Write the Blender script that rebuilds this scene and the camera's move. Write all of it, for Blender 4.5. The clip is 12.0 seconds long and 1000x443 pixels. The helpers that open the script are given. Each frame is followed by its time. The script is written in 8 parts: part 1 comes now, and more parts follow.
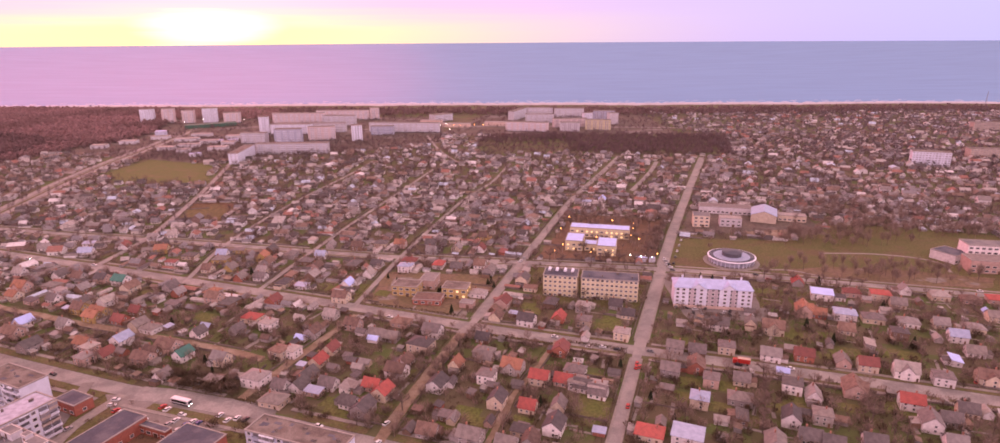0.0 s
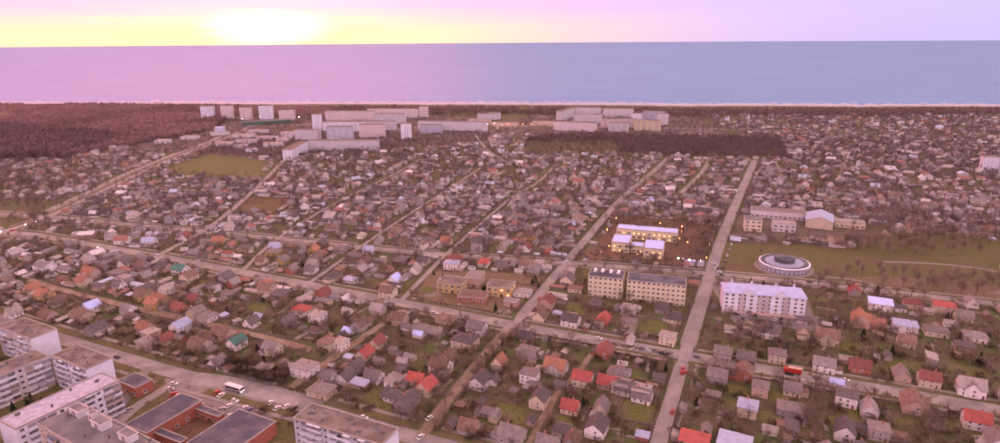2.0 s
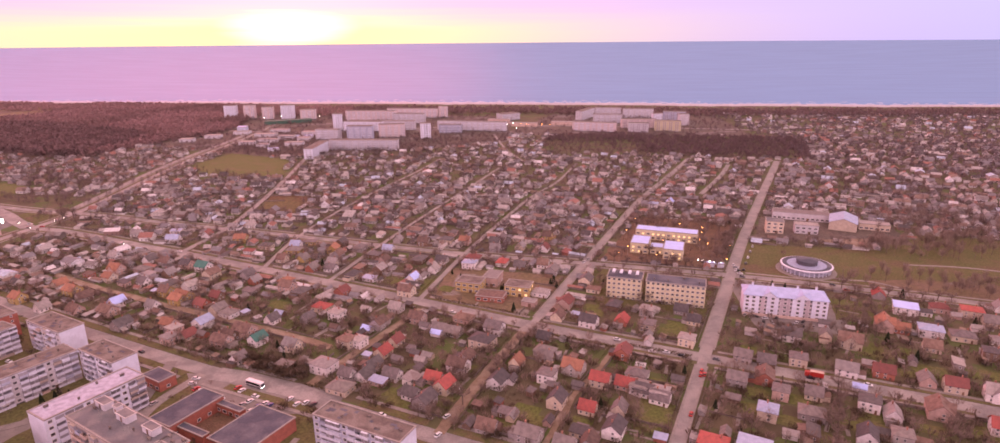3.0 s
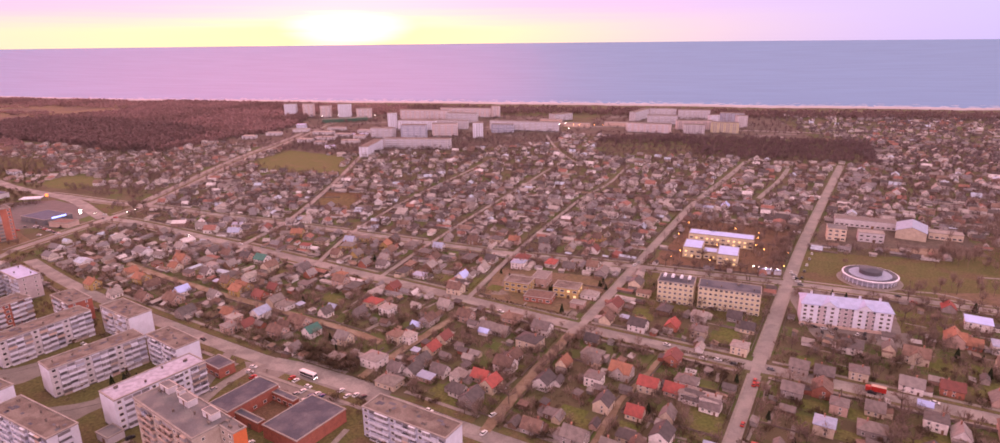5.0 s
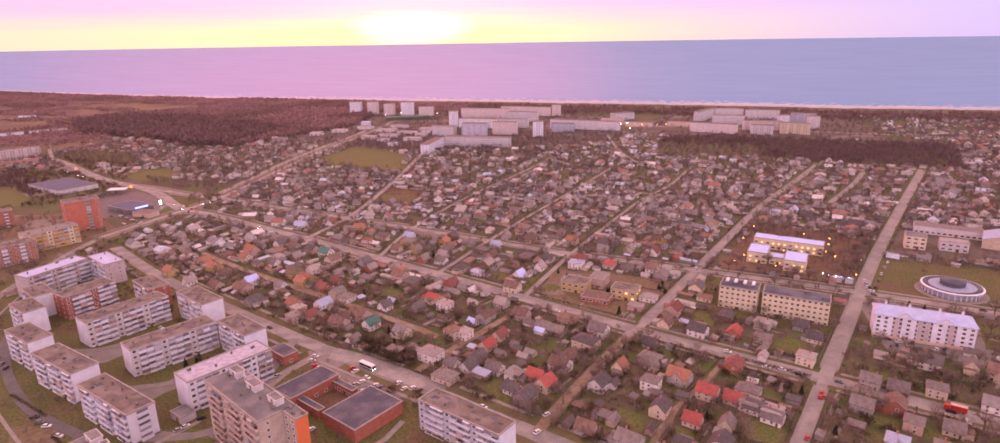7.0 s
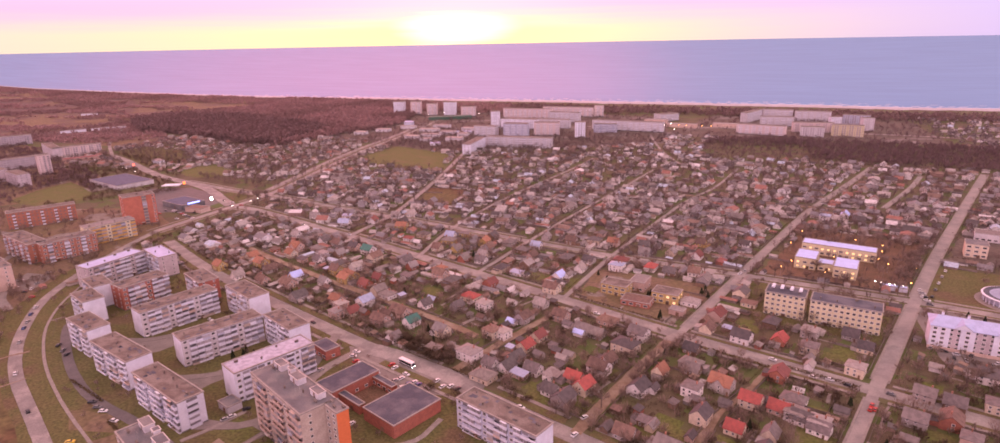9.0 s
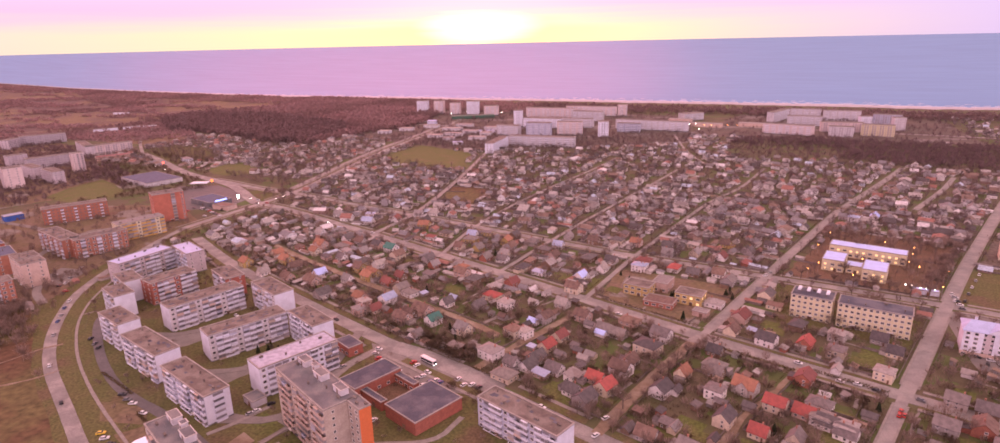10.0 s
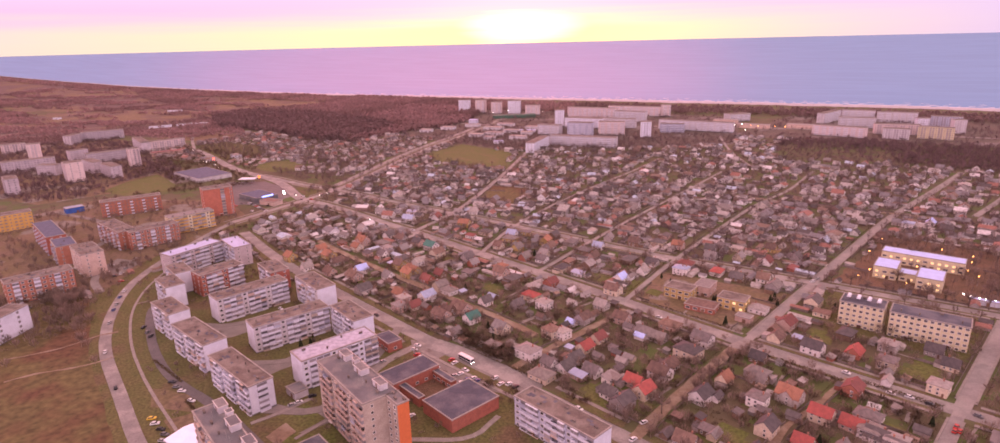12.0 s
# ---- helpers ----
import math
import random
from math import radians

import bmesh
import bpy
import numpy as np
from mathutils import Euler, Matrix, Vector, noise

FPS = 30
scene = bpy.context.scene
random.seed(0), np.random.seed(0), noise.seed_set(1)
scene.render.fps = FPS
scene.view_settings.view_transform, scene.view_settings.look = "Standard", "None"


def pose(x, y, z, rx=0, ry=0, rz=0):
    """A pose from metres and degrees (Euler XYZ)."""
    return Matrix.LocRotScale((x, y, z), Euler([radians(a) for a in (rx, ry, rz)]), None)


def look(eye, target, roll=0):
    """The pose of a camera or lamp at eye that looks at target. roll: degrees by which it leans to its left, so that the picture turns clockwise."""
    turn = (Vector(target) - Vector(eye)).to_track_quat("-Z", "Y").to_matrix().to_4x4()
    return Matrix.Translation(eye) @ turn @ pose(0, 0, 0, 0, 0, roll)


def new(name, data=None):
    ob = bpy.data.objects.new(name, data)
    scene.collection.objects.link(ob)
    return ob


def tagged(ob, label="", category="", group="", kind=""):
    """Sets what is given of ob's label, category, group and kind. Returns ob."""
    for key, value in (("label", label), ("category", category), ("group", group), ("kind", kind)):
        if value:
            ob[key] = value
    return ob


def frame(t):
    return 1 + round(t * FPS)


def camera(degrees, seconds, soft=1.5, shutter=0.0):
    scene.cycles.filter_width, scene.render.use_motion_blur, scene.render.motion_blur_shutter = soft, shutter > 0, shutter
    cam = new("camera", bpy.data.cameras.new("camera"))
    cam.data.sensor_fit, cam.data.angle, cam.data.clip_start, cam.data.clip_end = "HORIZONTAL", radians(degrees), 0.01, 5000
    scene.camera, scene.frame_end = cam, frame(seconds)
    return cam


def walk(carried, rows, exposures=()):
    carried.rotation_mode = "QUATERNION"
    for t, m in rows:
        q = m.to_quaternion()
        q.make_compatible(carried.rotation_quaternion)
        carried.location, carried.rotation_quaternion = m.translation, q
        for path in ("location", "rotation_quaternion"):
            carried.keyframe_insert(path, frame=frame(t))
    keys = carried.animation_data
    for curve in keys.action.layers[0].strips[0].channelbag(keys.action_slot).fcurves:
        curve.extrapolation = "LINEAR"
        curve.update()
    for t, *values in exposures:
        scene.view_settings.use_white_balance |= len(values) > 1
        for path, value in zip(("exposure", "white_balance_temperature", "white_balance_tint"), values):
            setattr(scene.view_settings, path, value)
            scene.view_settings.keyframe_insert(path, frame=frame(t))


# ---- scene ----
# camera: a drone hovering at about 150 m that turns slowly to its left
cam = camera(78.0, 12.0, soft=1.45)
PATH = [
    (0, (0.45, 0.90, 150.06), (-0.70, 96.80, 121.76), -0.4),
    (0.5, (0.28, 0.86, 150.03), (-2.82, 96.72, 121.74), -0.4),
    (1, (0.18, 0.77, 149.98), (-4.92, 96.56, 121.74), -0.4),
    (1.5, (0.15, 0.66, 149.94), (-6.75, 96.32, 121.64), -0.4),
    (2, (0.14, 0.53, 149.91), (-8.35, 96.07, 121.61), -0.4),
    (2.5, (0.12, 0.37, 149.89), (-10.03, 95.75, 121.58), -0.4),
    (3, (0.10, 0.25, 149.89), (-11.35, 95.48, 121.59), -0.5),
    (5, (0.15, -0.11, 150.17), (-19.29, 93.83, 121.93), -0.6),
    (5.5, (0.15, -0.17, 150.19), (-21.70, 93.22, 121.90), -0.7),
    (6, (0.15, -0.22, 150.21), (-24.20, 92.55, 121.91), -0.8),
    (6.5, (0.14, -0.28, 150.22), (-26.36, 91.89, 121.91), -0.8),
    (7, (0.12, -0.32, 150.23), (-28.39, 91.26, 121.92), -0.9),
    (9, (0.01, -0.36, 150.44), (-34.65, 89.11, 122.24), -1.1),
    (9.5, (-0.01, -0.42, 150.47), (-36.55, 88.27, 122.22), -1.2),
    (10, (-0.04, -0.50, 150.49), (-37.99, 87.60, 122.24), -1.3),
    (10.5, (-0.06, -0.57, 150.51), (-39.32, 86.95, 122.25), -1.3),
    (11, (-0.14, -0.60, 150.53), (-40.50, 86.43, 122.32), -1.4),
    (11.5, (-0.22, -0.60, 150.55), (-42.17, 85.66, 122.30), -1.4),
    (12, (-0.31, -0.57, 150.57), (-44.01, 84.84, 122.37), -1.4),
]
walk(cam, [(t, look(eye, target, roll)) for t, eye, target, roll in PATH])

# ---- sky at sunset: a low veiled sun over the sea, pink and lavender cloud above ----
SUN_AZ = 24.7   # degrees to the left of +y
SUN_DIR = Vector((-math.sin(radians(SUN_AZ)) * math.cos(radians(2)), math.cos(radians(SUN_AZ)) * math.cos(radians(2)), math.sin(radians(2))))
SKY_LIGHT = 1.06


def ramp(tree, stops, mode="LINEAR"):
    n = tree.nodes.new("ShaderNodeValToRGB")
    n.color_ramp.interpolation = mode
    el = n.color_ramp.elements
    while len(el) < len(stops):
        el.new(0.5)
    for e, (p, c) in zip(el, stops):
        e.position, e.color = p, (*c, 1)
    return n


def maths(tree, op, a, b=0.0):
    n = tree.nodes.new("ShaderNodeMath")
    n.operation = op
    for i, v in enumerate((a, b)):
        if isinstance(v, (int, float)):
            n.inputs[i].default_value = v
        else:
            tree.links.new(v, n.inputs[i])
    return n.outputs[0]


def mix(tree, fac, a, b, blend="MIX"):
    n = tree.nodes.new("ShaderNodeMix")
    n.data_type, n.blend_type = "RGBA", blend
    for i, v in ((0, fac), (6, a), (7, b)):
        if isinstance(v, (int, float)):
            n.inputs[i].default_value = v
        elif isinstance(v, tuple):
            n.inputs[i].default_value = (*v, 1)
        else:
            tree.links.new(v, n.inputs[i])
    return n.outputs[2]


world = bpy.data.worlds.new("dusk_sky")
scene.world = world
world.use_nodes = True
wt = world.node_tree
wl = wt.links
back = wt.nodes["Background"]
coord = wt.nodes.new("ShaderNodeTexCoord")
vec = coord.outputs["Generated"]
sep = wt.nodes.new("ShaderNodeSeparateXYZ")
wl.new(vec, sep.inputs[0])
height = maths(wt, "MAXIMUM", sep.outputs[2], 0.0)
# streaky cloud: long thin bands along the horizon
stretch = wt.nodes.new("ShaderNodeMapping")
stretch.inputs["Scale"].default_value = (2.2, 2.2, 60)
wl.new(vec, stretch.inputs[0])
streak = wt.nodes.new("ShaderNodeTexNoise")
streak.inputs["Scale"].default_value, streak.inputs["Detail"].default_value = 1.6, 5
wl.new(stretch.outputs[0], streak.inputs[0])
wob = maths(wt, "MULTIPLY", maths(wt, "SUBTRACT", streak.outputs[0], 0.5), 0.030)
lifted = maths(wt, "ADD", height, wob)
veil = ramp(wt, [(0.0, (0.95, 0.52, 0.80)), (0.03, (0.94, 0.55, 0.86)), (0.07, (0.92, 0.56, 0.88)), (0.15, (1.48, 0.92, 1.10)), (0.32, (1.64, 0.98, 1.02)), (1.0, (1.68, 0.99, 0.95))])
wl.new(lifted, veil.inputs[0])
# azimuth away from the sun, right of it the cloud turns blue-lavender
flat = wt.nodes.new("ShaderNodeVectorMath")
flat.operation = "DOT_PRODUCT"
wl.new(vec, flat.inputs[0])
flat.inputs[1].default_value = (math.cos(radians(SUN_AZ)), math.sin(radians(SUN_AZ)), 0)
away = wt.nodes.new("ShaderNodeMapRange")
wl.new(flat.outputs["Value"], away.inputs[0])
away.inputs[1].default_value, away.inputs[2].default_value = 0.25, 0.95
near_sea = wt.nodes.new("ShaderNodeMapRange")
wl.new(height, near_sea.inputs[0])
near_sea.inputs[1].default_value, near_sea.inputs[2].default_value = 0.40, 0.06
sky_a = mix(wt, maths(wt, "MULTIPLY", away.outputs[0], near_sea.outputs[0]), veil.outputs[0], (0.60, 0.565, 1.04))
# deeper pink added left of the sun, above the view, to tint the sea
left = wt.nodes.new("ShaderNodeMapRange")
wl.new(flat.outputs["Value"], left.inputs[0])
left.inputs[1].default_value, left.inputs[2].default_value = -0.15, -0.60
tint_low = wt.nodes.new("ShaderNodeMapRange")
wl.new(height, tint_low.inputs[0])
tint_low.inputs[1].default_value, tint_low.inputs[2].default_value = 0.05, 0.12
tint_top = wt.nodes.new("ShaderNodeMapRange")
wl.new(height, tint_top.inputs[0])
tint_top.inputs[1].default_value, tint_top.inputs[2].default_value = 0.75, 0.35
bank = maths(wt, "MULTIPLY", left.outputs[0], maths(wt, "MULTIPLY", tint_low.outputs[0], tint_top.outputs[0]))
sky_a = mix(wt, bank, sky_a, (1.62, 0.84, 1.04))
# the glow: wide and flat along the horizon, yellow to white
dot = wt.nodes.new("ShaderNodeVectorMath")
dot.operation = "DOT_PRODUCT"
wl.new(vec, dot.inputs[0])
dot.inputs[1].default_value = SUN_DIR
side = maths(wt, "MAXIMUM", flat.outputs["Value"], maths(wt, "MULTIPLY", flat.outputs["Value"], -0.55))
wide = wt.nodes.new("ShaderNodeMapRange")
wide.interpolation_type = "SMOOTHSTEP"
wl.new(side, wide.inputs[0])
wide.inputs[1].default_value, wide.inputs[2].default_value = 0.80, 0.02
wide.inputs[3].default_value, wide.inputs[4].default_value = 0.0, 1.0
front = maths(wt, "GREATER_THAN", dot.outputs["Value"], 0.0)
low = wt.nodes.new("ShaderNodeMapRange")
low.interpolation_type = "SMOOTHSTEP"
wl.new(lifted, low.inputs[0])
low.inputs[1].default_value, low.inputs[2].default_value = 0.054, 0.010
low.inputs[3].default_value, low.inputs[4].default_value = 0.0, 1.0
band = maths(wt, "MULTIPLY", maths(wt, "MULTIPLY", wide.outputs[0], low.outputs[0]), front)
sky_b = mix(wt, band, sky_a, (1.0, 0.91, 0.56))
core = wt.nodes.new("ShaderNodeMapRange")
core.interpolation_type = "SMOOTHSTEP"
oval = maths(wt, "ADD", maths(wt, "POWER", maths(wt, "MULTIPLY", flat.outputs["Value"], 8.5), 2.0), maths(wt, "POWER", maths(wt, "MULTIPLY", maths(wt, "SUBTRACT", lifted, 0.020), 34.0), 2.0))
wl.new(oval, core.inputs[0])
core.inputs[1].default_value, core.inputs[2].default_value = 0.9, 0.0
core.inputs[3].default_value, core.inputs[4].default_value = 0.0, 1.0
sky_c = mix(wt, maths(wt, "MULTIPLY", core.outputs[0], front), sky_b, (1.4, 1.30, 1.10))
air = wt.nodes.new("ShaderNodeTexSky")
air.sky_type, air.sun_disc = "NISHITA", False
air.sun_elevation, air.sun_rotation = radians(2), radians(-SUN_AZ)
faint = mix(wt, 1.0, air.outputs[0], (0.018, 0.018, 0.022), "MULTIPLY")
sky_d = mix(wt, 1.0, sky_c, faint, "ADD")
# eastern sky opposite the sunset: low brightness added behind the camera to lift facades
east = wt.nodes.new("ShaderNodeMapRange")
east.interpolation_type = "SMOOTHSTEP"
wl.new(dot.outputs["Value"], east.inputs[0])
east.inputs[1].default_value, east.inputs[2].default_value = 0.25, -0.75
lowland = wt.nodes.new("ShaderNodeMapRange")
wl.new(height, lowland.inputs[0])
lowland.inputs[1].default_value, lowland.inputs[2].default_value = 0.85, 0.25
glow_back = mix(wt, maths(wt, "MULTIPLY", east.outputs[0], lowland.outputs[0]), (0.0, 0.0, 0.0), (1.20, 0.86, 1.00))
sky_d = mix(wt, 1.0, sky_d, glow_back, "ADD")
wl.new(sky_d, back.inputs[0])
back.inputs[1].default_value = SKY_LIGHT

lamp = bpy.data.lights.new("low_sun", "SUN")
lamp.energy, lamp.angle, lamp.color = 2.2, radians(46), (1.0, 0.10, 0.15)
sun = new("low_sun", lamp)
sun.matrix_world = look((-400, 900, 300), Vector((-400, 900, 300)) - Vector((SUN_DIR.x - 0.10, SUN_DIR.y - 0.04, math.tan(radians(8)))))

# ---- materials ----


def paint(name, a, b=None, size=3.0, rough=0.85, grain=0.25, fine=0.0, vary=0.0, bump=0.0, metal=0.0, c=None, csize=25.0, cut=(0.45, 0.6), island=0.0):
    """A surface of colour a with patches of b (size metres), larger areas of c, fine grain, and a shade that differs from object to object."""
    m = bpy.data.materials.new(name)
    m.use_nodes = True
    t = m.node_tree
    p = t.nodes["Principled BSDF"]
    p.inputs["Roughness"].default_value, p.inputs["Metallic"].default_value = rough, metal
    p.inputs["Specular IOR Level"].default_value = 0.25
    pos = t.nodes.new("ShaderNodeTexCoord").outputs["Object"] if vary else t.nodes.new("ShaderNodeNewGeometry").outputs["Position"]
    b = b or tuple(v * 0.8 for v in a)

    def cloud(s, detail=4):
        n = t.nodes.new("ShaderNodeTexNoise")
        n.inputs["Scale"].default_value, n.inputs["Detail"].default_value = 1.0 / s, detail
        t.links.new(pos, n.inputs[0])
        return n.outputs[0]
    r = ramp(t, [(0.38, a), (0.62, b)])
    t.links.new(cloud(size), r.inputs[0])
    col = r.outputs[0]
    if c:
        r2 = ramp(t, [(cut[0], (0, 0, 0)), (cut[1], (1, 1, 1))])
        t.links.new(cloud(csize, 5), r2.inputs[0])
        col = mix(t, r2.outputs[0], col, c)
    if grain:
        r3 = ramp(t, [(0.3, (1 - grain,) * 3), (0.7, (1 + grain,) * 3)])
        g = cloud(max(size / 7, 0.15), 3)
        t.links.new(g, r3.inputs[0])
        col = mix(t, 1.0, col, r3.outputs[0], "MULTIPLY")
    if vary or island:
        src = t.nodes.new("ShaderNodeObjectInfo").outputs["Random"] if vary else t.nodes.new("ShaderNodeNewGeometry").outputs["Random Per Island"]
        k = vary or island
        r4 = ramp(t, [(0, (1 - k, 1 - k, 1 - k * 0.9)), (0.5, (1, 1 - k * 0.15, 1)), (1, (1 + k, 1 + k * 0.9, 1 + k * 0.8))])
        t.links.new(src, r4.inputs[0])
        col = mix(t, 1.0, col, r4.outputs[0], "MULTIPLY")
    t.links.new(col, p.inputs["Base Color"])
    if bump:
        bn = t.nodes.new("ShaderNodeBump")
        bn.inputs["Strength"].default_value, bn.inputs["Distance"].default_value = 0.6, bump
        t.links.new(cloud(max(size / 5, 0.2)), bn.inputs["Height"])
        t.links.new(bn.outputs[0], p.inputs["Normal"])
    return m


def palette(name, colours, rough=0.85, grain=0.2):
    """One of several colours for each separate piece of a joined mesh."""
    m = bpy.data.materials.new(name)
    m.use_nodes = True
    t = m.node_tree
    p = t.nodes["Principled BSDF"]
    p.inputs["Roughness"].default_value, p.inputs["Specular IOR Level"].default_value = rough, 0.25
    r = ramp(t, [(i / len(colours), c) for i, c in enumerate(colours)], "CONSTANT")
    t.links.new(t.nodes.new("ShaderNodeNewGeometry").outputs["Random Per Island"], r.inputs[0])
    n = t.nodes.new("ShaderNodeTexNoise")
    n.inputs["Scale"].default_value = 0.7
    t.links.new(t.nodes.new("ShaderNodeNewGeometry").outputs["Position"], n.inputs[0])
    r3 = ramp(t, [(0.3, (1 - grain,) * 3), (0.7, (1 + grain,) * 3)])
    t.links.new(n.outputs[0], r3.inputs[0])
    t.links.new(mix(t, 1.0, r.outputs[0], r3.outputs[0], "MULTIPLY"), p.inputs["Base Color"])
    return m


def glow(name, colour, strength):
    m = bpy.data.materials.new(name)
    m.use_nodes = True
    p = m.node_tree.nodes["Principled BSDF"]
    p.inputs["Base Color"].default_value = (*colour, 1)
    p.inputs["Emission Color"].default_value = (*colour, 1)
    p.inputs["Emission Strength"].default_value = strength
    return m


SOIL = paint("soil_and_grass", (0.102, 0.082, 0.052), (0.077, 0.072, 0.040), 4, 0.95, 0.55)
# garden plots: blocky cells along the street grid, from dug soil to lawn
st = SOIL.node_tree
turn = st.nodes.new("ShaderNodeMapping")
turn.inputs["Rotation"].default_value = (0, 0, radians(19))
st.links.new(st.nodes.new("ShaderNodeNewGeometry").outputs["Position"], turn.inputs[0])
plots = st.nodes.new("ShaderNodeTexVoronoi")
plots.distance, plots.inputs["Scale"].default_value, plots.inputs["Randomness"].default_value = "CHEBYCHEV", 1 / 13.0, 0.85
st.links.new(turn.outputs[0], plots.inputs["Vector"])
shade = ramp(st, [(0.0, (0.115, 0.094, 0.062)), (0.22, (0.085, 0.070, 0.047)), (0.40, (0.094, 0.096, 0.048)), (0.55, (0.083, 0.108, 0.037)), (0.68, (0.107, 0.089, 0.060)), (0.84, (0.077, 0.114, 0.033)), (0.93, (0.094, 0.082, 0.058))], "CONSTANT")
st.links.new(plots.outputs["Color"], shade.inputs[0])
bsdf = st.nodes["Principled BSDF"]
ground_mix = mix(st, 0.75, bsdf.inputs["Base Color"].links[0].from_socket, shade.outputs[0])
st.links.new(ground_mix, bsdf.inputs["Base Color"])
LAWN = paint("lawn", (0.092, 0.108, 0.032), (0.111, 0.106, 0.044), 9, 0.95, 0.35, c=(0.127, 0.106, 0.056), csize=30, cut=(0.56, 0.70))
MEADOW = paint("dry_meadow", (0.112, 0.092, 0.042), (0.098, 0.080, 0.038), 24, 0.95, 0.35, c=(0.098, 0.056, 0.034), csize=40, cut=(0.46, 0.58), bump=0.3)
BROWN = paint("leaf_litter", (0.145, 0.090, 0.064), (0.118, 0.080, 0.054), 6, 0.95, 0.3)
ASPHALT = paint("old_asphalt", (0.212, 0.197, 0.197), (0.172, 0.160, 0.160), 5, 0.8, 0.16, c=(0.262, 0.242, 0.238), csize=13, cut=(0.48, 0.58))
PALE = paint("worn_concrete_road", (0.23, 0.212, 0.214), (0.19, 0.176, 0.178), 4, 0.8, 0.14, c=(0.26, 0.236, 0.232), csize=14)
DIRT = paint("dirt_road", (0.215, 0.16, 0.118), (0.165, 0.12, 0.088), 2.5, 0.95, 0.2, c=(0.25, 0.20, 0.16), csize=9)
KERB = paint("pavement_slabs", (0.25, 0.225, 0.215), (0.205, 0.185, 0.18), 2, 0.85, 0.12)
TAR = paint("newer_asphalt", (0.130, 0.116, 0.120), (0.105, 0.095, 0.10), 5, 0.8, 0.12)
YARDMIX = paint("worn_estate_ground", (0.135, 0.105, 0.062), (0.155, 0.110, 0.082), 16, 0.95, 0.25, c=(0.19, 0.17, 0.155), csize=45, cut=(0.57, 0.60))
ESTATE = paint("worn_grey_estate_ground", (0.115, 0.092, 0.078), (0.095, 0.078, 0.070), 20, 0.95, 0.3, c=(0.16, 0.142, 0.138), csize=60, cut=(0.56, 0.62))
YARD = paint("yard_asphalt", (0.20, 0.18, 0.175), (0.165, 0.15, 0.145), 5, 0.85, 0.12)
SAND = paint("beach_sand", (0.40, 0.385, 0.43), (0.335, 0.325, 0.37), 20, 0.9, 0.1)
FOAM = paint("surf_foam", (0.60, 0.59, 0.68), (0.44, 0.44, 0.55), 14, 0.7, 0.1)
ROOFS = {
    "grey": paint("slate_grey_roof", (0.168, 0.148, 0.145), (0.122, 0.108, 0.107), 2, 0.8, 0.15, vary=0.33, bump=0.04),
    "dark": paint("dark_felt_roof", (0.104, 0.091, 0.094), (0.076, 0.068, 0.071), 2, 0.8, 0.15, vary=0.25, bump=0.03),
    "brown": paint("brown_roof", (0.172, 0.118, 0.098), (0.12, 0.08, 0.068), 2, 0.8, 0.15, vary=0.3, bump=0.04),
    "red": paint("red_tile_roof", (0.33, 0.085, 0.075), (0.26, 0.072, 0.065), 2, 0.7, 0.15, vary=0.15, bump=0.05),
    "orange": paint("orange_tile_roof", (0.29, 0.145, 0.098), (0.235, 0.118, 0.084), 2, 0.75, 0.15, vary=0.15, bump=0.05),
    "maroon": paint("maroon_roof", (0.20, 0.075, 0.068), (0.16, 0.065, 0.06), 2, 0.75, 0.15, vary=0.2, bump=0.04),
    "green": paint("green_sheet_roof", (0.06, 0.165, 0.14), (0.052, 0.135, 0.115), 2, 0.6, 0.1, vary=0.1, bump=0.02),
    "blue": paint("pale_blue_sheet_roof", (0.30, 0.34, 0.48), (0.25, 0.29, 0.41), 2, 0.55, 0.1, vary=0.12, bump=0.02),
    "light": paint("weathered_light_roof", (0.27, 0.246, 0.24), (0.21, 0.19, 0.188), 2, 0.75, 0.12, vary=0.25, bump=0.03),
    "white": paint("white_sheet_roof", (0.42, 0.50, 0.84), (0.37, 0.44, 0.76), 4, 0.6, 0.06, bump=0.01),
}
WALLS = {
    "white": paint("white_render", (0.70, 0.66, 0.66), (0.58, 0.54, 0.55), 2, 0.9, 0.08, vary=0.12),
    "cream": paint("cream_render", (0.56, 0.48, 0.38), (0.46, 0.39, 0.32), 2, 0.9, 0.1, vary=0.15),
    "grey": paint("grey_brick_wall", (0.34, 0.305, 0.295), (0.27, 0.24, 0.235), 2, 0.9, 0.12, vary=0.2),
    "brick": paint("red_brick_wall", (0.33, 0.135, 0.095), (0.26, 0.105, 0.08), 1.5, 0.9, 0.15, vary=0.15),
    "yellow": paint("yellow_render", (0.42, 0.31, 0.13), (0.36, 0.27, 0.12), 2, 0.9, 0.1, vary=0.1),
    "timber": paint("brown_boarding", (0.20, 0.135, 0.095), (0.155, 0.105, 0.08), 1.5, 0.9, 0.15, vary=0.2),
    "pink": paint("pinkish_render", (0.46, 0.33, 0.29), (0.38, 0.275, 0.245), 2, 0.9, 0.1, vary=0.1),
}
PANEL = paint("pale_silicate_brick", (0.53, 0.51, 0.545), (0.45, 0.43, 0.465), 4, 0.9, 0.07, vary=0.05)
PANELW = paint("whitewashed_panel", (0.64, 0.655, 0.76), (0.56, 0.57, 0.665), 5, 0.9, 0.06, vary=0.04)
PANELB = paint("bluish_panel", (0.43, 0.445, 0.555), (0.36, 0.375, 0.475), 4, 0.9, 0.07, vary=0.05)
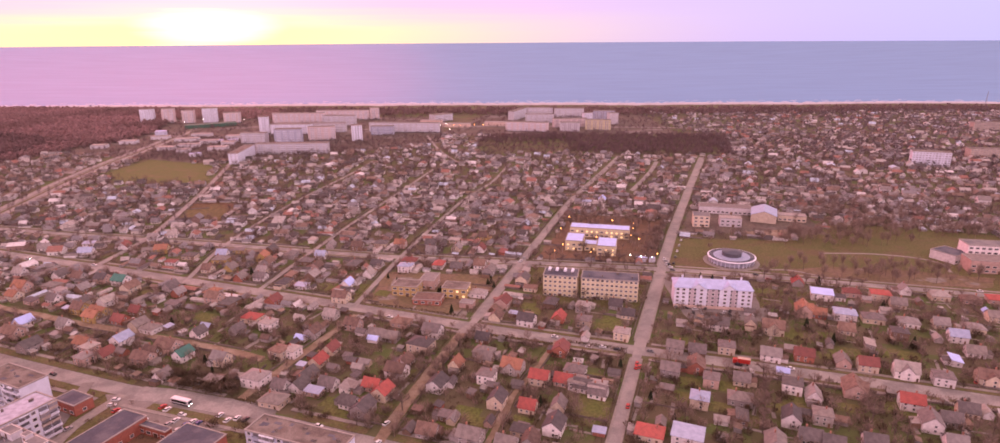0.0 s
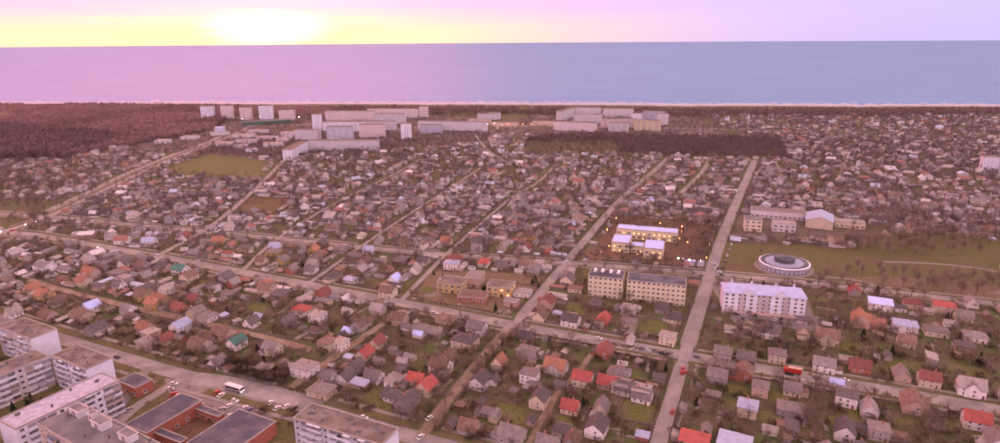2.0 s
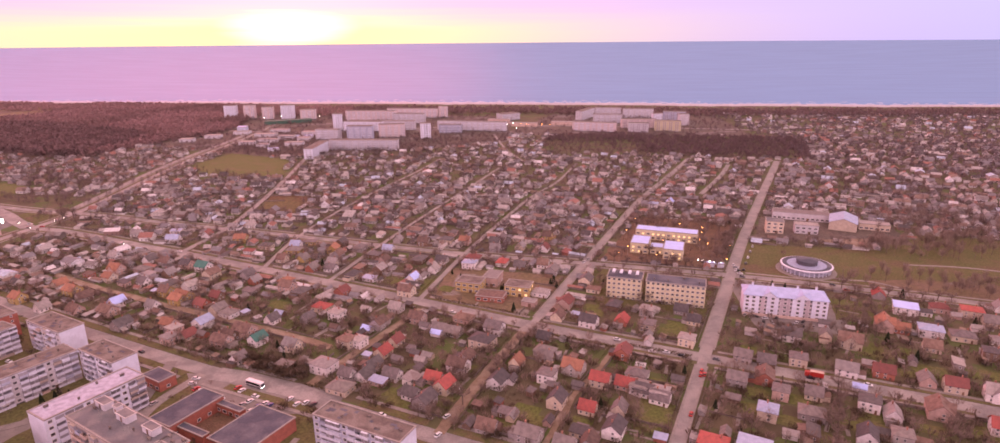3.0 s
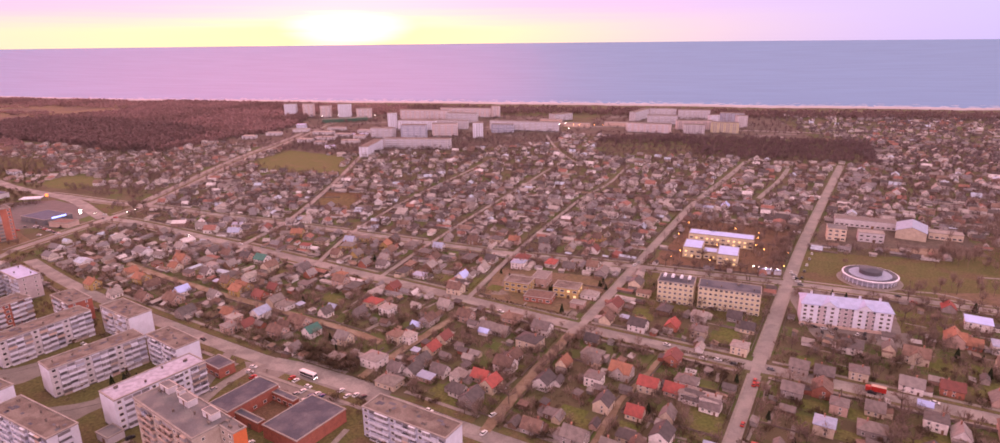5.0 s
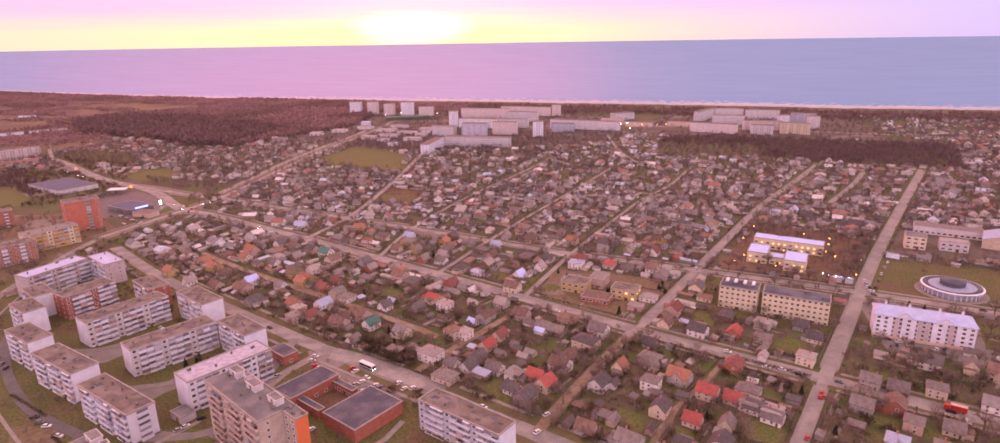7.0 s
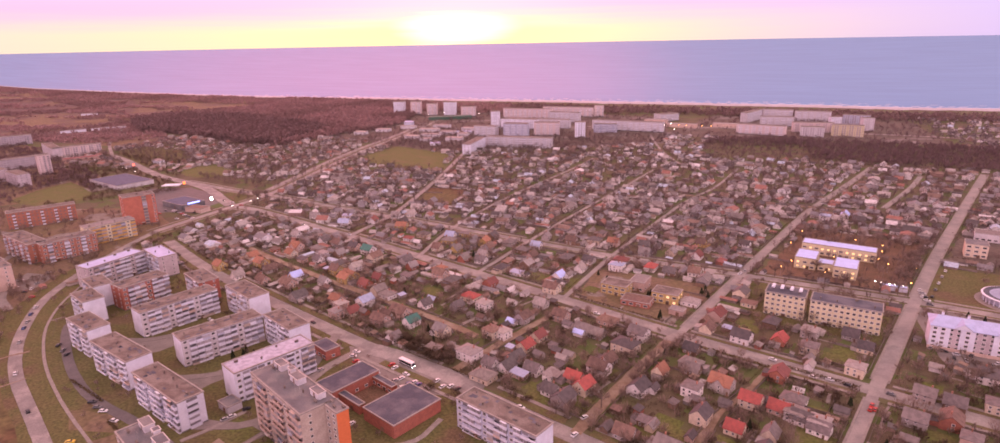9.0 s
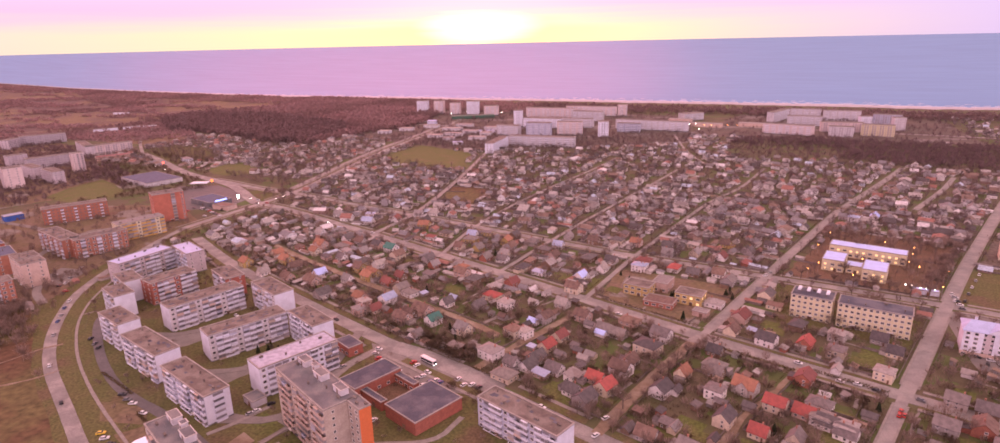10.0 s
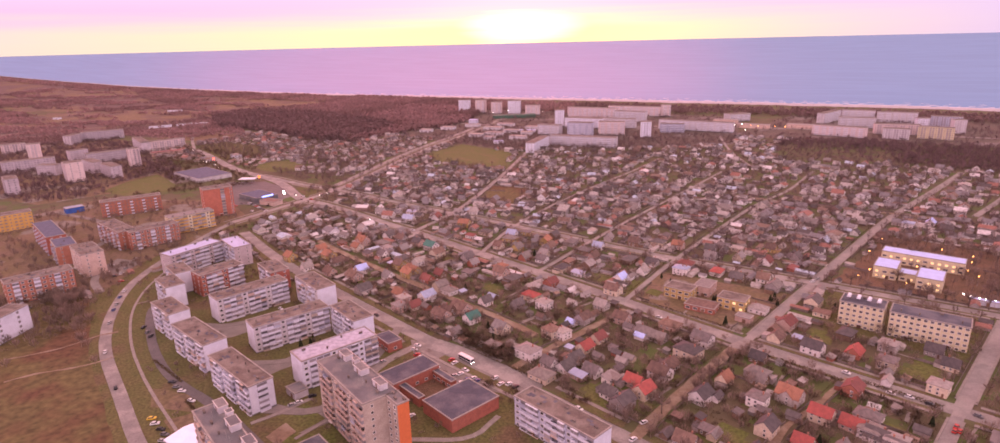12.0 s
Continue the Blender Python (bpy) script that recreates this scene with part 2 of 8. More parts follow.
PANELP = paint("pinkish_panel", (0.55, 0.42, 0.37), (0.47, 0.36, 0.32), 4, 0.9, 0.08, vary=0.05)
PANELL = paint("lilac_panel", (0.46, 0.395, 0.42), (0.38, 0.325, 0.345), 4, 0.9, 0.08, vary=0.05)
PANELC = paint("aggregate_panel", (0.43, 0.365, 0.325), (0.36, 0.30, 0.27), 3, 0.9, 0.12, vary=0.06)
CREAMP = paint("cream_panel", (0.60, 0.53, 0.37), (0.53, 0.47, 0.33), 4, 0.9, 0.07, vary=0.04)
FARPINK = paint("pale_pink_panel", (0.60, 0.50, 0.50), (0.52, 0.43, 0.43), 5, 0.9, 0.08, vary=0.06)
# panel copy with the darker mauve of its shaded side in the colour
FARPANEL = paint("shaded_far_panel", (0.47, 0.42, 0.46), (0.40, 0.36, 0.395), 6, 0.9, 0.1, vary=0.12)
TOWERB = paint("tower_brick", (0.42, 0.155, 0.112), (0.355, 0.134, 0.098), 3, 0.9, 0.12)
BRICKO = paint("orange_brick", (0.365, 0.165, 0.118), (0.305, 0.14, 0.102), 3, 0.9, 0.12, vary=0.08)
BRICKR = paint("deep_red_brick", (0.32, 0.115, 0.085), (0.26, 0.095, 0.072), 2, 0.9, 0.15, vary=0.06)
ORANGE = paint("orange_painted_gable", (0.62, 0.17, 0.065), (0.55, 0.15, 0.06), 6, 0.8, 0.05)
OCHRE = paint("ochre_panel", (0.58, 0.38, 0.13), (0.52, 0.34, 0.12), 4, 0.9, 0.08, vary=0.05)
FELT = paint("roofing_felt", (0.145, 0.118, 0.108), (0.105, 0.086, 0.080), 3, 0.9, 0.25, c=(0.185, 0.16, 0.148), csize=7)
FELTD = paint("dark_bitumen_roof", (0.066, 0.072, 0.10), (0.05, 0.055, 0.078), 4, 0.75, 0.12, c=(0.11, 0.11, 0.135), csize=8)
FELTG = paint("grey_bitumen_roof", (0.13, 0.13, 0.145), (0.105, 0.104, 0.118), 4, 0.8, 0.12, c=(0.19, 0.18, 0.185), csize=8)
EDGE = paint("roof_edge", (0.30, 0.27, 0.26), rough=0.7, grain=0.1)
TRIM = paint("metal_edge", (0.50, 0.47, 0.47), rough=0.5, grain=0.05)
FRAME = paint("window_frame_paint", (0.70, 0.67, 0.66), rough=0.6, grain=0.04)
DOORM = paint("painted_door", (0.16, 0.10, 0.07), rough=0.7, grain=0.1, vary=0.4)
BRICKC = paint("chimney_brick", (0.33, 0.17, 0.13), (0.25, 0.13, 0.10), 0.8, 0.9, 0.2, vary=0.2)
BARK = paint("bark", (0.15, 0.115, 0.10), (0.11, 0.085, 0.075), 1.0, 0.95, 0.2)
TWIG = paint("bare_twigs", (0.250, 0.205, 0.172), (0.195, 0.158, 0.134), 3.0, 0.95, 0.2, island=0.25)
# distance haze is put into the pale mauve of these two far woods
TWIGR = paint("hazy_reddish_wood", (0.34, 0.235, 0.235), (0.295, 0.205, 0.206), 40.0, 0.95, 0.15, island=0.15, c=(0.225, 0.16, 0.156), csize=140)
PINE = paint("hazy_pine_needles", (0.215, 0.158, 0.158), (0.178, 0.132, 0.132), 30.0, 0.95, 0.2, island=0.18)
# leafless wood with the mauve of distant air mixed into its colour
DARKWOOD = paint("hazy_dark_wood", (0.172, 0.130, 0.135), (0.145, 0.11, 0.114), 20.0, 0.95, 0.2, island=0.2)
HEATH = paint("brown_heath", (0.118, 0.080, 0.077), (0.098, 0.068, 0.067), 40, 0.95, 0.2, c=(0.140, 0.100, 0.064), csize=110, cut=(0.52, 0.62))
THUJA = paint("dark_evergreen", (0.032, 0.045, 0.022), (0.025, 0.036, 0.02), 1.0, 0.95, 0.2, island=0.3)
DARKTWIG = paint("dark_shrub_twigs", (0.125, 0.098, 0.070), (0.095, 0.076, 0.054), 2.0, 0.95, 0.25, island=0.3)
HEDGE = paint("leafless_hedge", (0.10, 0.075, 0.042), (0.075, 0.062, 0.03), 2.0, 0.95, 0.3, island=0.3)
STEEL = paint("galvanised_pole", (0.35, 0.34, 0.35), rough=0.5, metal=0.5, grain=0.08)
TYRE = paint("rubber", (0.025, 0.025, 0.026), rough=0.8, grain=0.1)
FENCE = paint("weathered_fence", (0.26, 0.22, 0.20), (0.19, 0.16, 0.145), 2.0, 0.9, 0.2, vary=0.3)


def glass(name, colour, rough=0.12):
    m = bpy.data.materials.new(name)
    m.use_nodes = True
    t = m.node_tree
    p = t.nodes["Principled BSDF"]
    r = ramp(t, [(0, tuple(v * 0.5 for v in colour)), (1, tuple(v * 1.8 for v in colour))])
    t.links.new(t.nodes.new("ShaderNodeObjectInfo").outputs["Random"], r.inputs[0])
    t.links.new(r.outputs[0], p.inputs["Base Color"])
    p.inputs["Roughness"].default_value = rough
    return m


PANE = glass("dark_window_glass", (0.085, 0.078, 0.09), 0.22)
LOGGIA = glass("curtained_loggia_glass", (0.20, 0.185, 0.205), 0.3)
CARGLASS = glass("tinted_car_glass", (0.02, 0.02, 0.025), 0.05)
LIT = glow("lit_room", (1.0, 0.68, 0.30), 0.9)
BULB = glow("sodium_lamp", (1.0, 0.40, 0.10), 12.0)
COOL = glow("cold_white_lamp", (1.0, 0.95, 0.85), 16.0)
TAIL = glow("tail_light", (1.0, 0.08, 0.04), 8.0)
AMBER = glow("amber_sign", (1.0, 0.26, 0.06), 1.8)
SIGN = glow("lit_blue_sign", (0.30, 0.38, 1.0), 2.2)


def let_light_through(m, share=0.5):
    """Thin twigs pass part of the light on."""
    t = m.node_tree
    p, out = t.nodes["Principled BSDF"], t.nodes["Material Output"]
    thin = t.nodes.new("ShaderNodeBsdfTranslucent")
    t.links.new(p.inputs["Base Color"].links[0].from_socket, thin.inputs[0])
    both = t.nodes.new("ShaderNodeMixShader")
    both.inputs[0].default_value = share
    t.links.new(p.outputs[0], both.inputs[1])
    t.links.new(thin.outputs[0], both.inputs[2])
    t.links.new(both.outputs[0], out.inputs[0])


for m in (TWIGR, PINE, DARKWOOD, TWIG, DARKTWIG):
    let_light_through(m)
# ---- geometry helpers ----


class Geo:
    """Collects faces with a material slot each and turns them into one mesh."""

    def __init__(self):
        self.v, self.f, self.m = [], [], []

    def face(self, pts, slot=0):
        n = len(self.v)
        self.v.extend(tuple(p) for p in pts)
        self.f.append(tuple(range(n, n + len(pts))))
        self.m.append(slot)

    def box(self, x0, y0, z0, x1, y1, z1, slot=0, skip_bottom=False):
        n = len(self.v)
        self.v.extend([(x0, y0, z0), (x1, y0, z0), (x1, y1, z0), (x0, y1, z0), (x0, y0, z1), (x1, y0, z1), (x1, y1, z1), (x0, y1, z1)])
        fs = [(4, 5, 6, 7), (0, 1, 5, 4), (1, 2, 6, 5), (2, 3, 7, 6), (3, 0, 4, 7)]
        if not skip_bottom:
            fs.append((3, 2, 1, 0))
        for q in fs:
            self.f.append(tuple(n + i for i in q))
            self.m.append(slot)

    def prism(self, ring0, ring1, slot=0, cap=True):
        """Joins two rings of the same length; caps the second one."""
        n, k = len(self.v), len(ring0)
        self.v.extend(tuple(p) for p in ring0)
        self.v.extend(tuple(p) for p in ring1)
        for i in range(k):
            j = (i + 1) % k
            self.f.append((n + i, n + j, n + k + j, n + k + i))
            self.m.append(slot)
        if cap:
            self.f.append(tuple(n + k + i for i in range(k)))
            self.m.append(slot)

    def tube(self, a, b, r0, r1, sides=5, slot=0):
        a, b = Vector(a), Vector(b)
        d = (b - a).normalized()
        s = d.orthogonal().normalized()
        u = d.cross(s)
        ring = lambda c, r: [c + (s * math.cos(2 * math.pi * i / sides) + u * math.sin(2 * math.pi * i / sides)) * r for i in range(sides)]
        self.prism(ring(a, r0), ring(b, r1), slot)

    def mesh(self, name, *mats, smooth=False):
        me = bpy.data.meshes.new(name)
        me.from_pydata(self.v, [], self.f)
        for m in mats:
            me.materials.append(m)
        if len(mats) > 1:
            me.polygons.foreach_set("material_index", self.m)
        if smooth:
            me.polygons.foreach_set("use_smooth", [True] * len(me.polygons))
        me.update()
        return me


def part(name, mesh, parent, label="", m=None, material=None):
    """One mesh object under a thing or a part."""
    ob = new(name, mesh)
    ob.parent = parent
    if m is not None:
        ob.matrix_basis = m
    if material is not None:
        ob.material_slots[0].link = "OBJECT"
        ob.material_slots[0].material = material
    if label:
        ob["label"] = label
    return ob


def thing(name, m, label, category, group="", kind=""):
    ob = new(name)
    ob.matrix_basis = m
    ob.empty_display_size = 0.5
    return tagged(ob, label, category, group, kind)


def structure(name, geo, *mats, label="", smooth=False):
    return tagged(new(name, geo.mesh(name, *mats, smooth=smooth)), label or name.replace("_", " "), name.split("_")[0], kind="structure")


rng = random.Random(7)

# ---- land and sea: flat round the town, then lifting gently towards the horizon ----
R_FLAT, R_RIM, Z_RIM = 1900.0, 4900.0, 124.0


def rise(r):
    return 0.0 if r < R_FLAT else Z_RIM * ((r - R_FLAT) / (R_RIM - R_FLAT)) ** 2


COAST = [(-180, 4899), (-80, 4899), (-70, 4200), (-55, 2600), (-38, 1886), (-24.8, 1652), (-11.8, 1538), (0.6, 1526), (11.2, 1556), (22, 1648), (26.8, 1704), (31.4, 1794), (37.4, 1910),
         (42.9, 2068), (48.1, 2290), (52.9, 2550), (57.3, 2860), (61.4, 3270), (63.2, 3480), (65, 3720), (72, 4899), (180, 4899)]


def coast(az):
    for (a0, r0), (a1, r1) in zip(COAST, COAST[1:]):
        if a0 <= az <= a1:
            return r0 + (r1 - r0) * (az - a0) / (a1 - a0)
    return 4899


def polar(az, r, z=None):
    return (-r * math.sin(radians(az)), r * math.cos(radians(az)), rise(r) if z is None else z)


AZ = [-180 + 10 * i for i in range(10)] + [-80 + 0.75 * i for i in range(213)] + [80 + 10 * i for i in range(11)]


def sheet(inner, outer, rows, dz, power=1.0):
    g = Geo()
    w = rows + 1
    for az in AZ:
        a, b = inner(az), outer(az)
        for k in range(w):
            r = a + (b - a) * (k / rows) ** power
            g.v.append(polar(az, r, rise(r) + dz))
    for i in range(len(AZ) - 1):
        for k in range(rows):
            n = i * w + k
            g.f.append((n, n + 1, n + w + 1, n + w))
            g.m.append(0)
    return g


structure("ground", sheet(lambda a: 0.0, coast, 30, 0.0), SOIL, label="brown winter soil and rough grass")
sea = bpy.data.materials.new("sea_water")
sea.use_nodes = True
st = sea.node_tree
sp = st.nodes["Principled BSDF"]
sp.inputs["Roughness"].default_value = 0.60
sp.inputs["Specular IOR Level"].default_value = 0.5
swell = st.nodes.new("ShaderNodeTexNoise")
smap = st.nodes.new("ShaderNodeMapping")
smap.inputs["Scale"].default_value = (0.004, 0.022, 0.05)
st.links.new(st.nodes.new("ShaderNodeNewGeometry").outputs["Position"], smap.inputs[0])
st.links.new(smap.outputs[0], swell.inputs[0])
swell.inputs["Scale"].default_value, swell.inputs["Detail"].default_value = 1.0, 6
sr = ramp(st, [(0.35, (0.084, 0.200, 0.405)), (0.65, (0.098, 0.228, 0.45))])
st.links.new(swell.outputs[0], sr.inputs[0])
st.links.new(sr.outputs[0], sp.inputs["Base Color"])
sb = st.nodes.new("ShaderNodeBump")
sb.inputs["Strength"].default_value, sb.inputs["Distance"].default_value = 0.5, 1.5
st.links.new(swell.outputs[0], sb.inputs["Height"])
st.links.new(sb.outputs[0], sp.inputs["Normal"])
structure("water", sheet(lambda a: coast(a) - 2, lambda a: 4900, 40, -0.15, 1.4), sea, label="calm lavender sea", smooth=True)


def shore(name, off0, off1, dz, m, wob, label, a0=-62, a1=66, step=0.25, gap=0.0):
    """A strip along the coast between two distances from it."""
    g = Geo()
    n = int((a1 - a0) / step)
    prev = None
    for i in range(n + 1):
        az = a0 + i * step
        c = coast(az)
        k = wob * noise.noise((az * 0.9, off0, 0)) + wob * 0.5 * noise.noise((az * 4, off0, 3))
        pts = (polar(az, c + off0 + k, rise(c) + dz), polar(az, c + off1 + k * 0.7 + wob * 0.4 * noise.noise((az * 3, off1, 9)), rise(c) + dz))
        if prev and noise.noise((az * 1.7, off0, 5)) > gap - 1:
            g.face((prev[0], prev[1], pts[1], pts[0]))
        prev = pts
    return structure(name, g, m, label=label)


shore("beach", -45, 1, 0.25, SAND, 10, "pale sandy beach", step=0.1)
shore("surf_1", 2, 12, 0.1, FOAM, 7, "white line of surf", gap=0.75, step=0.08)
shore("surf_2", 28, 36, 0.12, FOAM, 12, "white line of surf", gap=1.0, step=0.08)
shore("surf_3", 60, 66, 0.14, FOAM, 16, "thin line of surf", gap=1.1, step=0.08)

# ---- roads ----
GREENV = paint("worn_verge_grass", (0.099, 0.100, 0.040), (0.122, 0.095, 0.055), 4, 0.95, 0.3)
ROADS = []   # name, points, half width, surface


def road(name, pts, width, m, pavement=0.0, verge=0.0, label="", kerb=True):
    ROADS.append((name, [Vector(p) for p in pts], width / 2, m, pavement, verge, label))


road("road_main", [(-454, 450), (-427, 446), (-396, 437), (-356, 424), (-318, 411), (-285, 401), (-155, 356), (-92, 334), (-20, 307), (66, 280), (122, 263), (173, 247), (230, 228), (420, 168)], 9.5, ASPHALT, 2.0, 2.5, "broad asphalt street")
road("road_upper", [(-592, 521), (-560, 516), (-529, 508), (-494, 501), (-462, 498), (-429, 494), (-385, 483), (-340, 473), (-260, 458), (-192, 443), (-92, 421), (10, 408), (107, 394), (152, 384), (196, 373), (255, 357), (302, 345), (480, 300)], 7.5, ASPHALT, 2.0, 2.0, "asphalt street")
road("road_near", [(-420, 345), (-340, 305), (-252, 272), (-170, 243), (-104, 223), (-52, 205), (20, 182), (110, 152)], 8.5, ASPHALT, 2.0, 4.5, "wide asphalt street with verges")
road("road_lane_brown", [(-345, 352), (-302, 334), (-249, 316), (-204, 301), (-159, 287), (-120, 272)], 5.0, DIRT, label="sandy residential lane")
road("road_cross_1a", [(25, 158), (42, 208), (66, 280)], 4.5, PALE, 0.9, 0, "pale concrete street between gardens")
road("road_cross_1", [(66, 280), (94, 362), (127, 459), (175, 589), (256, 803)], 6.0, PALE, 1.0, 0, "straight pale concrete street")
road("road_cross_2", [(-50, 207), (-45.9, 224), (-39.8, 246), (-33.9, 266.6), (-27.3, 290), (-22, 303)], 5.2, DIRT, label="rutted sandy street")
road("road_cross_2b", [(-20, 307), (10, 408), (58, 567), (71, 605), (119, 729), (150, 815)], 4.4, PALE, 1.0, 0, label="pale street")
road("road_cross_3", [(-90, 332), (-77, 420), (-53, 535), (-40, 595), (-15, 660), (5, 770)], 3.3, PALE, label="narrow pale street")
road("road_cross_4", [(-156, 356), (-143, 440), (-130, 515), (-112, 606), (-88, 735)], 3.3, PALE, label="narrow pale street")
road("road_cross_5", [(-209, 372), (-218, 448), (-208, 568), (-181, 713), (-172, 790)], 3.3, PALE, label="narrow pale street")
road("road_cross_6", [(-287, 402), (-284, 462), (-300, 550), (-323, 655), (-358, 795)], 5.0, PALE, label="narrow pale street")
road("road_lane_1", [(-118, 232), (-109, 258), (-92, 303), (-85, 322)], 4.5, DIRT, label="sandy lane")
road("road_lane_2", [(-12, 192), (-6, 210), (-1.3, 225), (4.8, 244), (13.5, 261), (20, 277), (26, 290)], 2.6, DIRT, label="narrow sandy lane")
road("road_lane_3", [(128, 618), (168, 710), (190, 775)], 5.0, PALE, label="narrow lane")
road("road_lane_4", [(-70, 625), (-20, 612), (70, 604), (100, 600)], 4.5, DIRT, label="sandy lane")
road("road_avenue", [(-454, 360), (-452, 430), (-450, 500), (-472, 600), (-485, 656), (-507, 770), (-520, 900), (-537, 1004), (-560, 1130)], 8.0, PALE, 1.8, 3, "straight avenue")
road("road_avenue_b", [(-466, 510), (-486, 600), (-500, 656), (-521, 770), (-534, 900), (-551, 1004)], 7.0, PALE, label="second carriageway of the avenue")
road("road_northwest", [(-456, 450), (-484, 467), (-513, 487), (-548, 506), (-590, 520), (-625, 529), (-674, 547), (-789, 604), (-842, 625)], 11.0, ASPHALT, label="asphalt road out of town")
road("road_outer", [(-842, 625), (-969, 717), (-1089, 836), (-1110, 870)], 4.5, ASPHALT, label="narrow road to the heath")
road("road_curve", [(-150, 92), (-190, 107), (-229, 122), (-267, 140), (-317, 163), (-355, 189), (-393, 225), (-417, 265), (-440, 320), (-454, 362)], 5.8, ASPHALT, 0, 0, "curving asphalt street")
road("road_path", [(-180, 116), (-211, 130), (-267, 152), (-312, 174), (-351, 200), (-378, 227), (-398, 258)], 1.4, KERB, label="paved footpath along the street")
road("road_service", [(-176, 139), (-215, 152), (-262, 160), (-300, 178), (-340, 204), (-352, 220)], 4.6, TAR, label="service road before the flats")
road("road_yard_c", [(-302, 205), (-280, 212), (-262, 250)], 4.5, YARD, label="yard road between the flats")
road("road_yard_d", [(-262, 178), (-222, 192), (-205, 222)], 4.5, YARD, label="yard road between the flats")
road("road_yard_e", [(-204, 158), (-170, 170), (-185, 222), (-192, 250)], 5.0, YARD, label="yard road beside the flats")
road("road_yard_f", [(-168, 174), (-178, 212), (-170, 240)], 5.0, KERB, label="concrete drive beside the school")
road("road_far_1", [(-130, 1010), (-95, 860), (-60, 770)], 3.6, PALE, label="street to the housing estate")
road("road_far_2", [(-600, 1020), (-400, 1000), (-200, 1110), (0, 1120), (260, 1090), (420, 1060)], 8.0, PALE, label="estate road")
road("road_court_path", [(-196, 150), (-191, 160), (-186.3, 175.5)], 2.2, KERB, label="concrete courtyard path")
road("road_court_path_b", [(-171.5, 150), (-168, 167)], 1.6, KERB, label="concrete courtyard path")
road("road_school_path", [(-132, 168), (-107, 179), (-104.8, 198)], 2.4, KERB, label="concrete path round the school")
road("road_meadow_track", [(-356, 136), (-342, 154), (-338, 175), (-333, 181)], 1.0, DIRT, label="trodden track over the meadow")
road("road_meadow_track_b", [(-331, 124), (-325, 136), (-311, 149), (-306, 162)], 0.9, DIRT, label="trodden track over the meadow")
road("road_park_path", [(163, 398), (176, 392), (190, 392), (205, 380)], 2.0, KERB, label="paved park path")
road("road_park_path_b", [(226, 425), (262, 424), (290, 415), (300, 402), (294, 386)], 2.0, KERB, label="curving park path")
road("road_bank", [(-1379, 577), (-1358, 651), (-1312, 720), (-1242, 780), (-1199, 834), (-1169, 918), (-1157, 993)], 9.0, DIRT, label="sandy railway bank behind the estate")
road("road_apron", [(-165, 241), (-149, 239), (-132, 234), (-113, 229), (-98, 226)], 11.0, ASPHALT, label="paved parking apron before the school")
road("road_left_1", [(-470, 225), (-520, 300), (-560, 318), (-640, 320)], 5.0, YARD, label="estate road")
road("road_left_2", [(-445, 240), (-425, 222), (-400, 212)], 5.0, PALE, label="short link road")


def gap_to(p, pts):
    best = 1e9
    for a, b in zip(pts, pts[1:]):
        ab = b - a
        k = max(0.0, min(1.0, (p - a).dot(ab) / ab.length_squared))
        best = min(best, (a + ab * k - p).length)
    return best


def near_road(p, margin, skip=None):
    return any(n != skip and gap_to(p, pts) < hw + margin for n, pts, hw, *_ in ROADS)


def resample(pts, step):
    out = []
    for a, b in zip(pts, pts[1:]):
        n = max(1, int((b - a).length / step))
        out += [a + (b - a) * i / n for i in range(n)]
    return out + [pts[-1]]


def smooth_line(pts):
    """Rounds the corners of a line."""
    for _ in range(2):
        q = [pts[0]]
        for a, b in zip(pts, pts[1:]):
            q += [a * 0.78 + b * 0.22, a * 0.22 + b * 0.78]
        pts = q + [pts[-1]]
    return pts


def strip(g, pts, o0, o1, z0, z1, keep=None, ragged=0.0):
    """A band between two side distances along a line, with its side faces down to z0."""
    n = len(pts)
    nor = []
    for i in range(n):
        d = (pts[min(i + 1, n - 1)] - pts[max(i - 1, 0)]).normalized()
        nor.append(Vector((-d.y, d.x)))
    if ragged:      # uneven edges
        wav = lambda i, s: s * ragged * (noise.noise((pts[i].x * 0.16, pts[i].y * 0.16, s * 7)) + 0.6 * noise.noise((pts[i].x * 0.5, pts[i].y * 0.5, s * 3)))
        for i in range(n - 1):
            a, b, c, d = (pts[i] + nor[i] * (o0 + wav(i, -1)), pts[i] + nor[i] * (o1 + wav(i, 1)), pts[i + 1] + nor[i + 1] * (o1 + wav(i + 1, 1)), pts[i + 1] + nor[i + 1] * (o0 + wav(i + 1, -1)))
            g.face([(*q, z1) for q in (b, a, d, c)])
            g.face([(*a, z1), (*a, z0), (*d, z0), (*d, z1)])
            g.face([(*b, z0), (*b, z1), (*c, z1), (*c, z0)])
        return
    for i in range(n - 1):
        if keep and not (keep(pts[i] + nor[i] * (o0 + o1) / 2) and keep(pts[i + 1] + nor[i + 1] * (o0 + o1) / 2)):
            continue
        a, b, c, d = (pts[i] + nor[i] * o0, pts[i] + nor[i] * o1, pts[i + 1] + nor[i + 1] * o1, pts[i + 1] + nor[i + 1] * o0)
        if o0 < o1:
            a, b, c, d = b, a, d, c
        g.face([(*q, z1) for q in (a, b, c, d)])
        if z1 - z0 > 0.05:
            g.face([(*a, z0), (*d, z0), (*d, z1), (*a, z1)])
            g.face([(*c, z0), (*b, z0), (*b, z1), (*c, z1)])


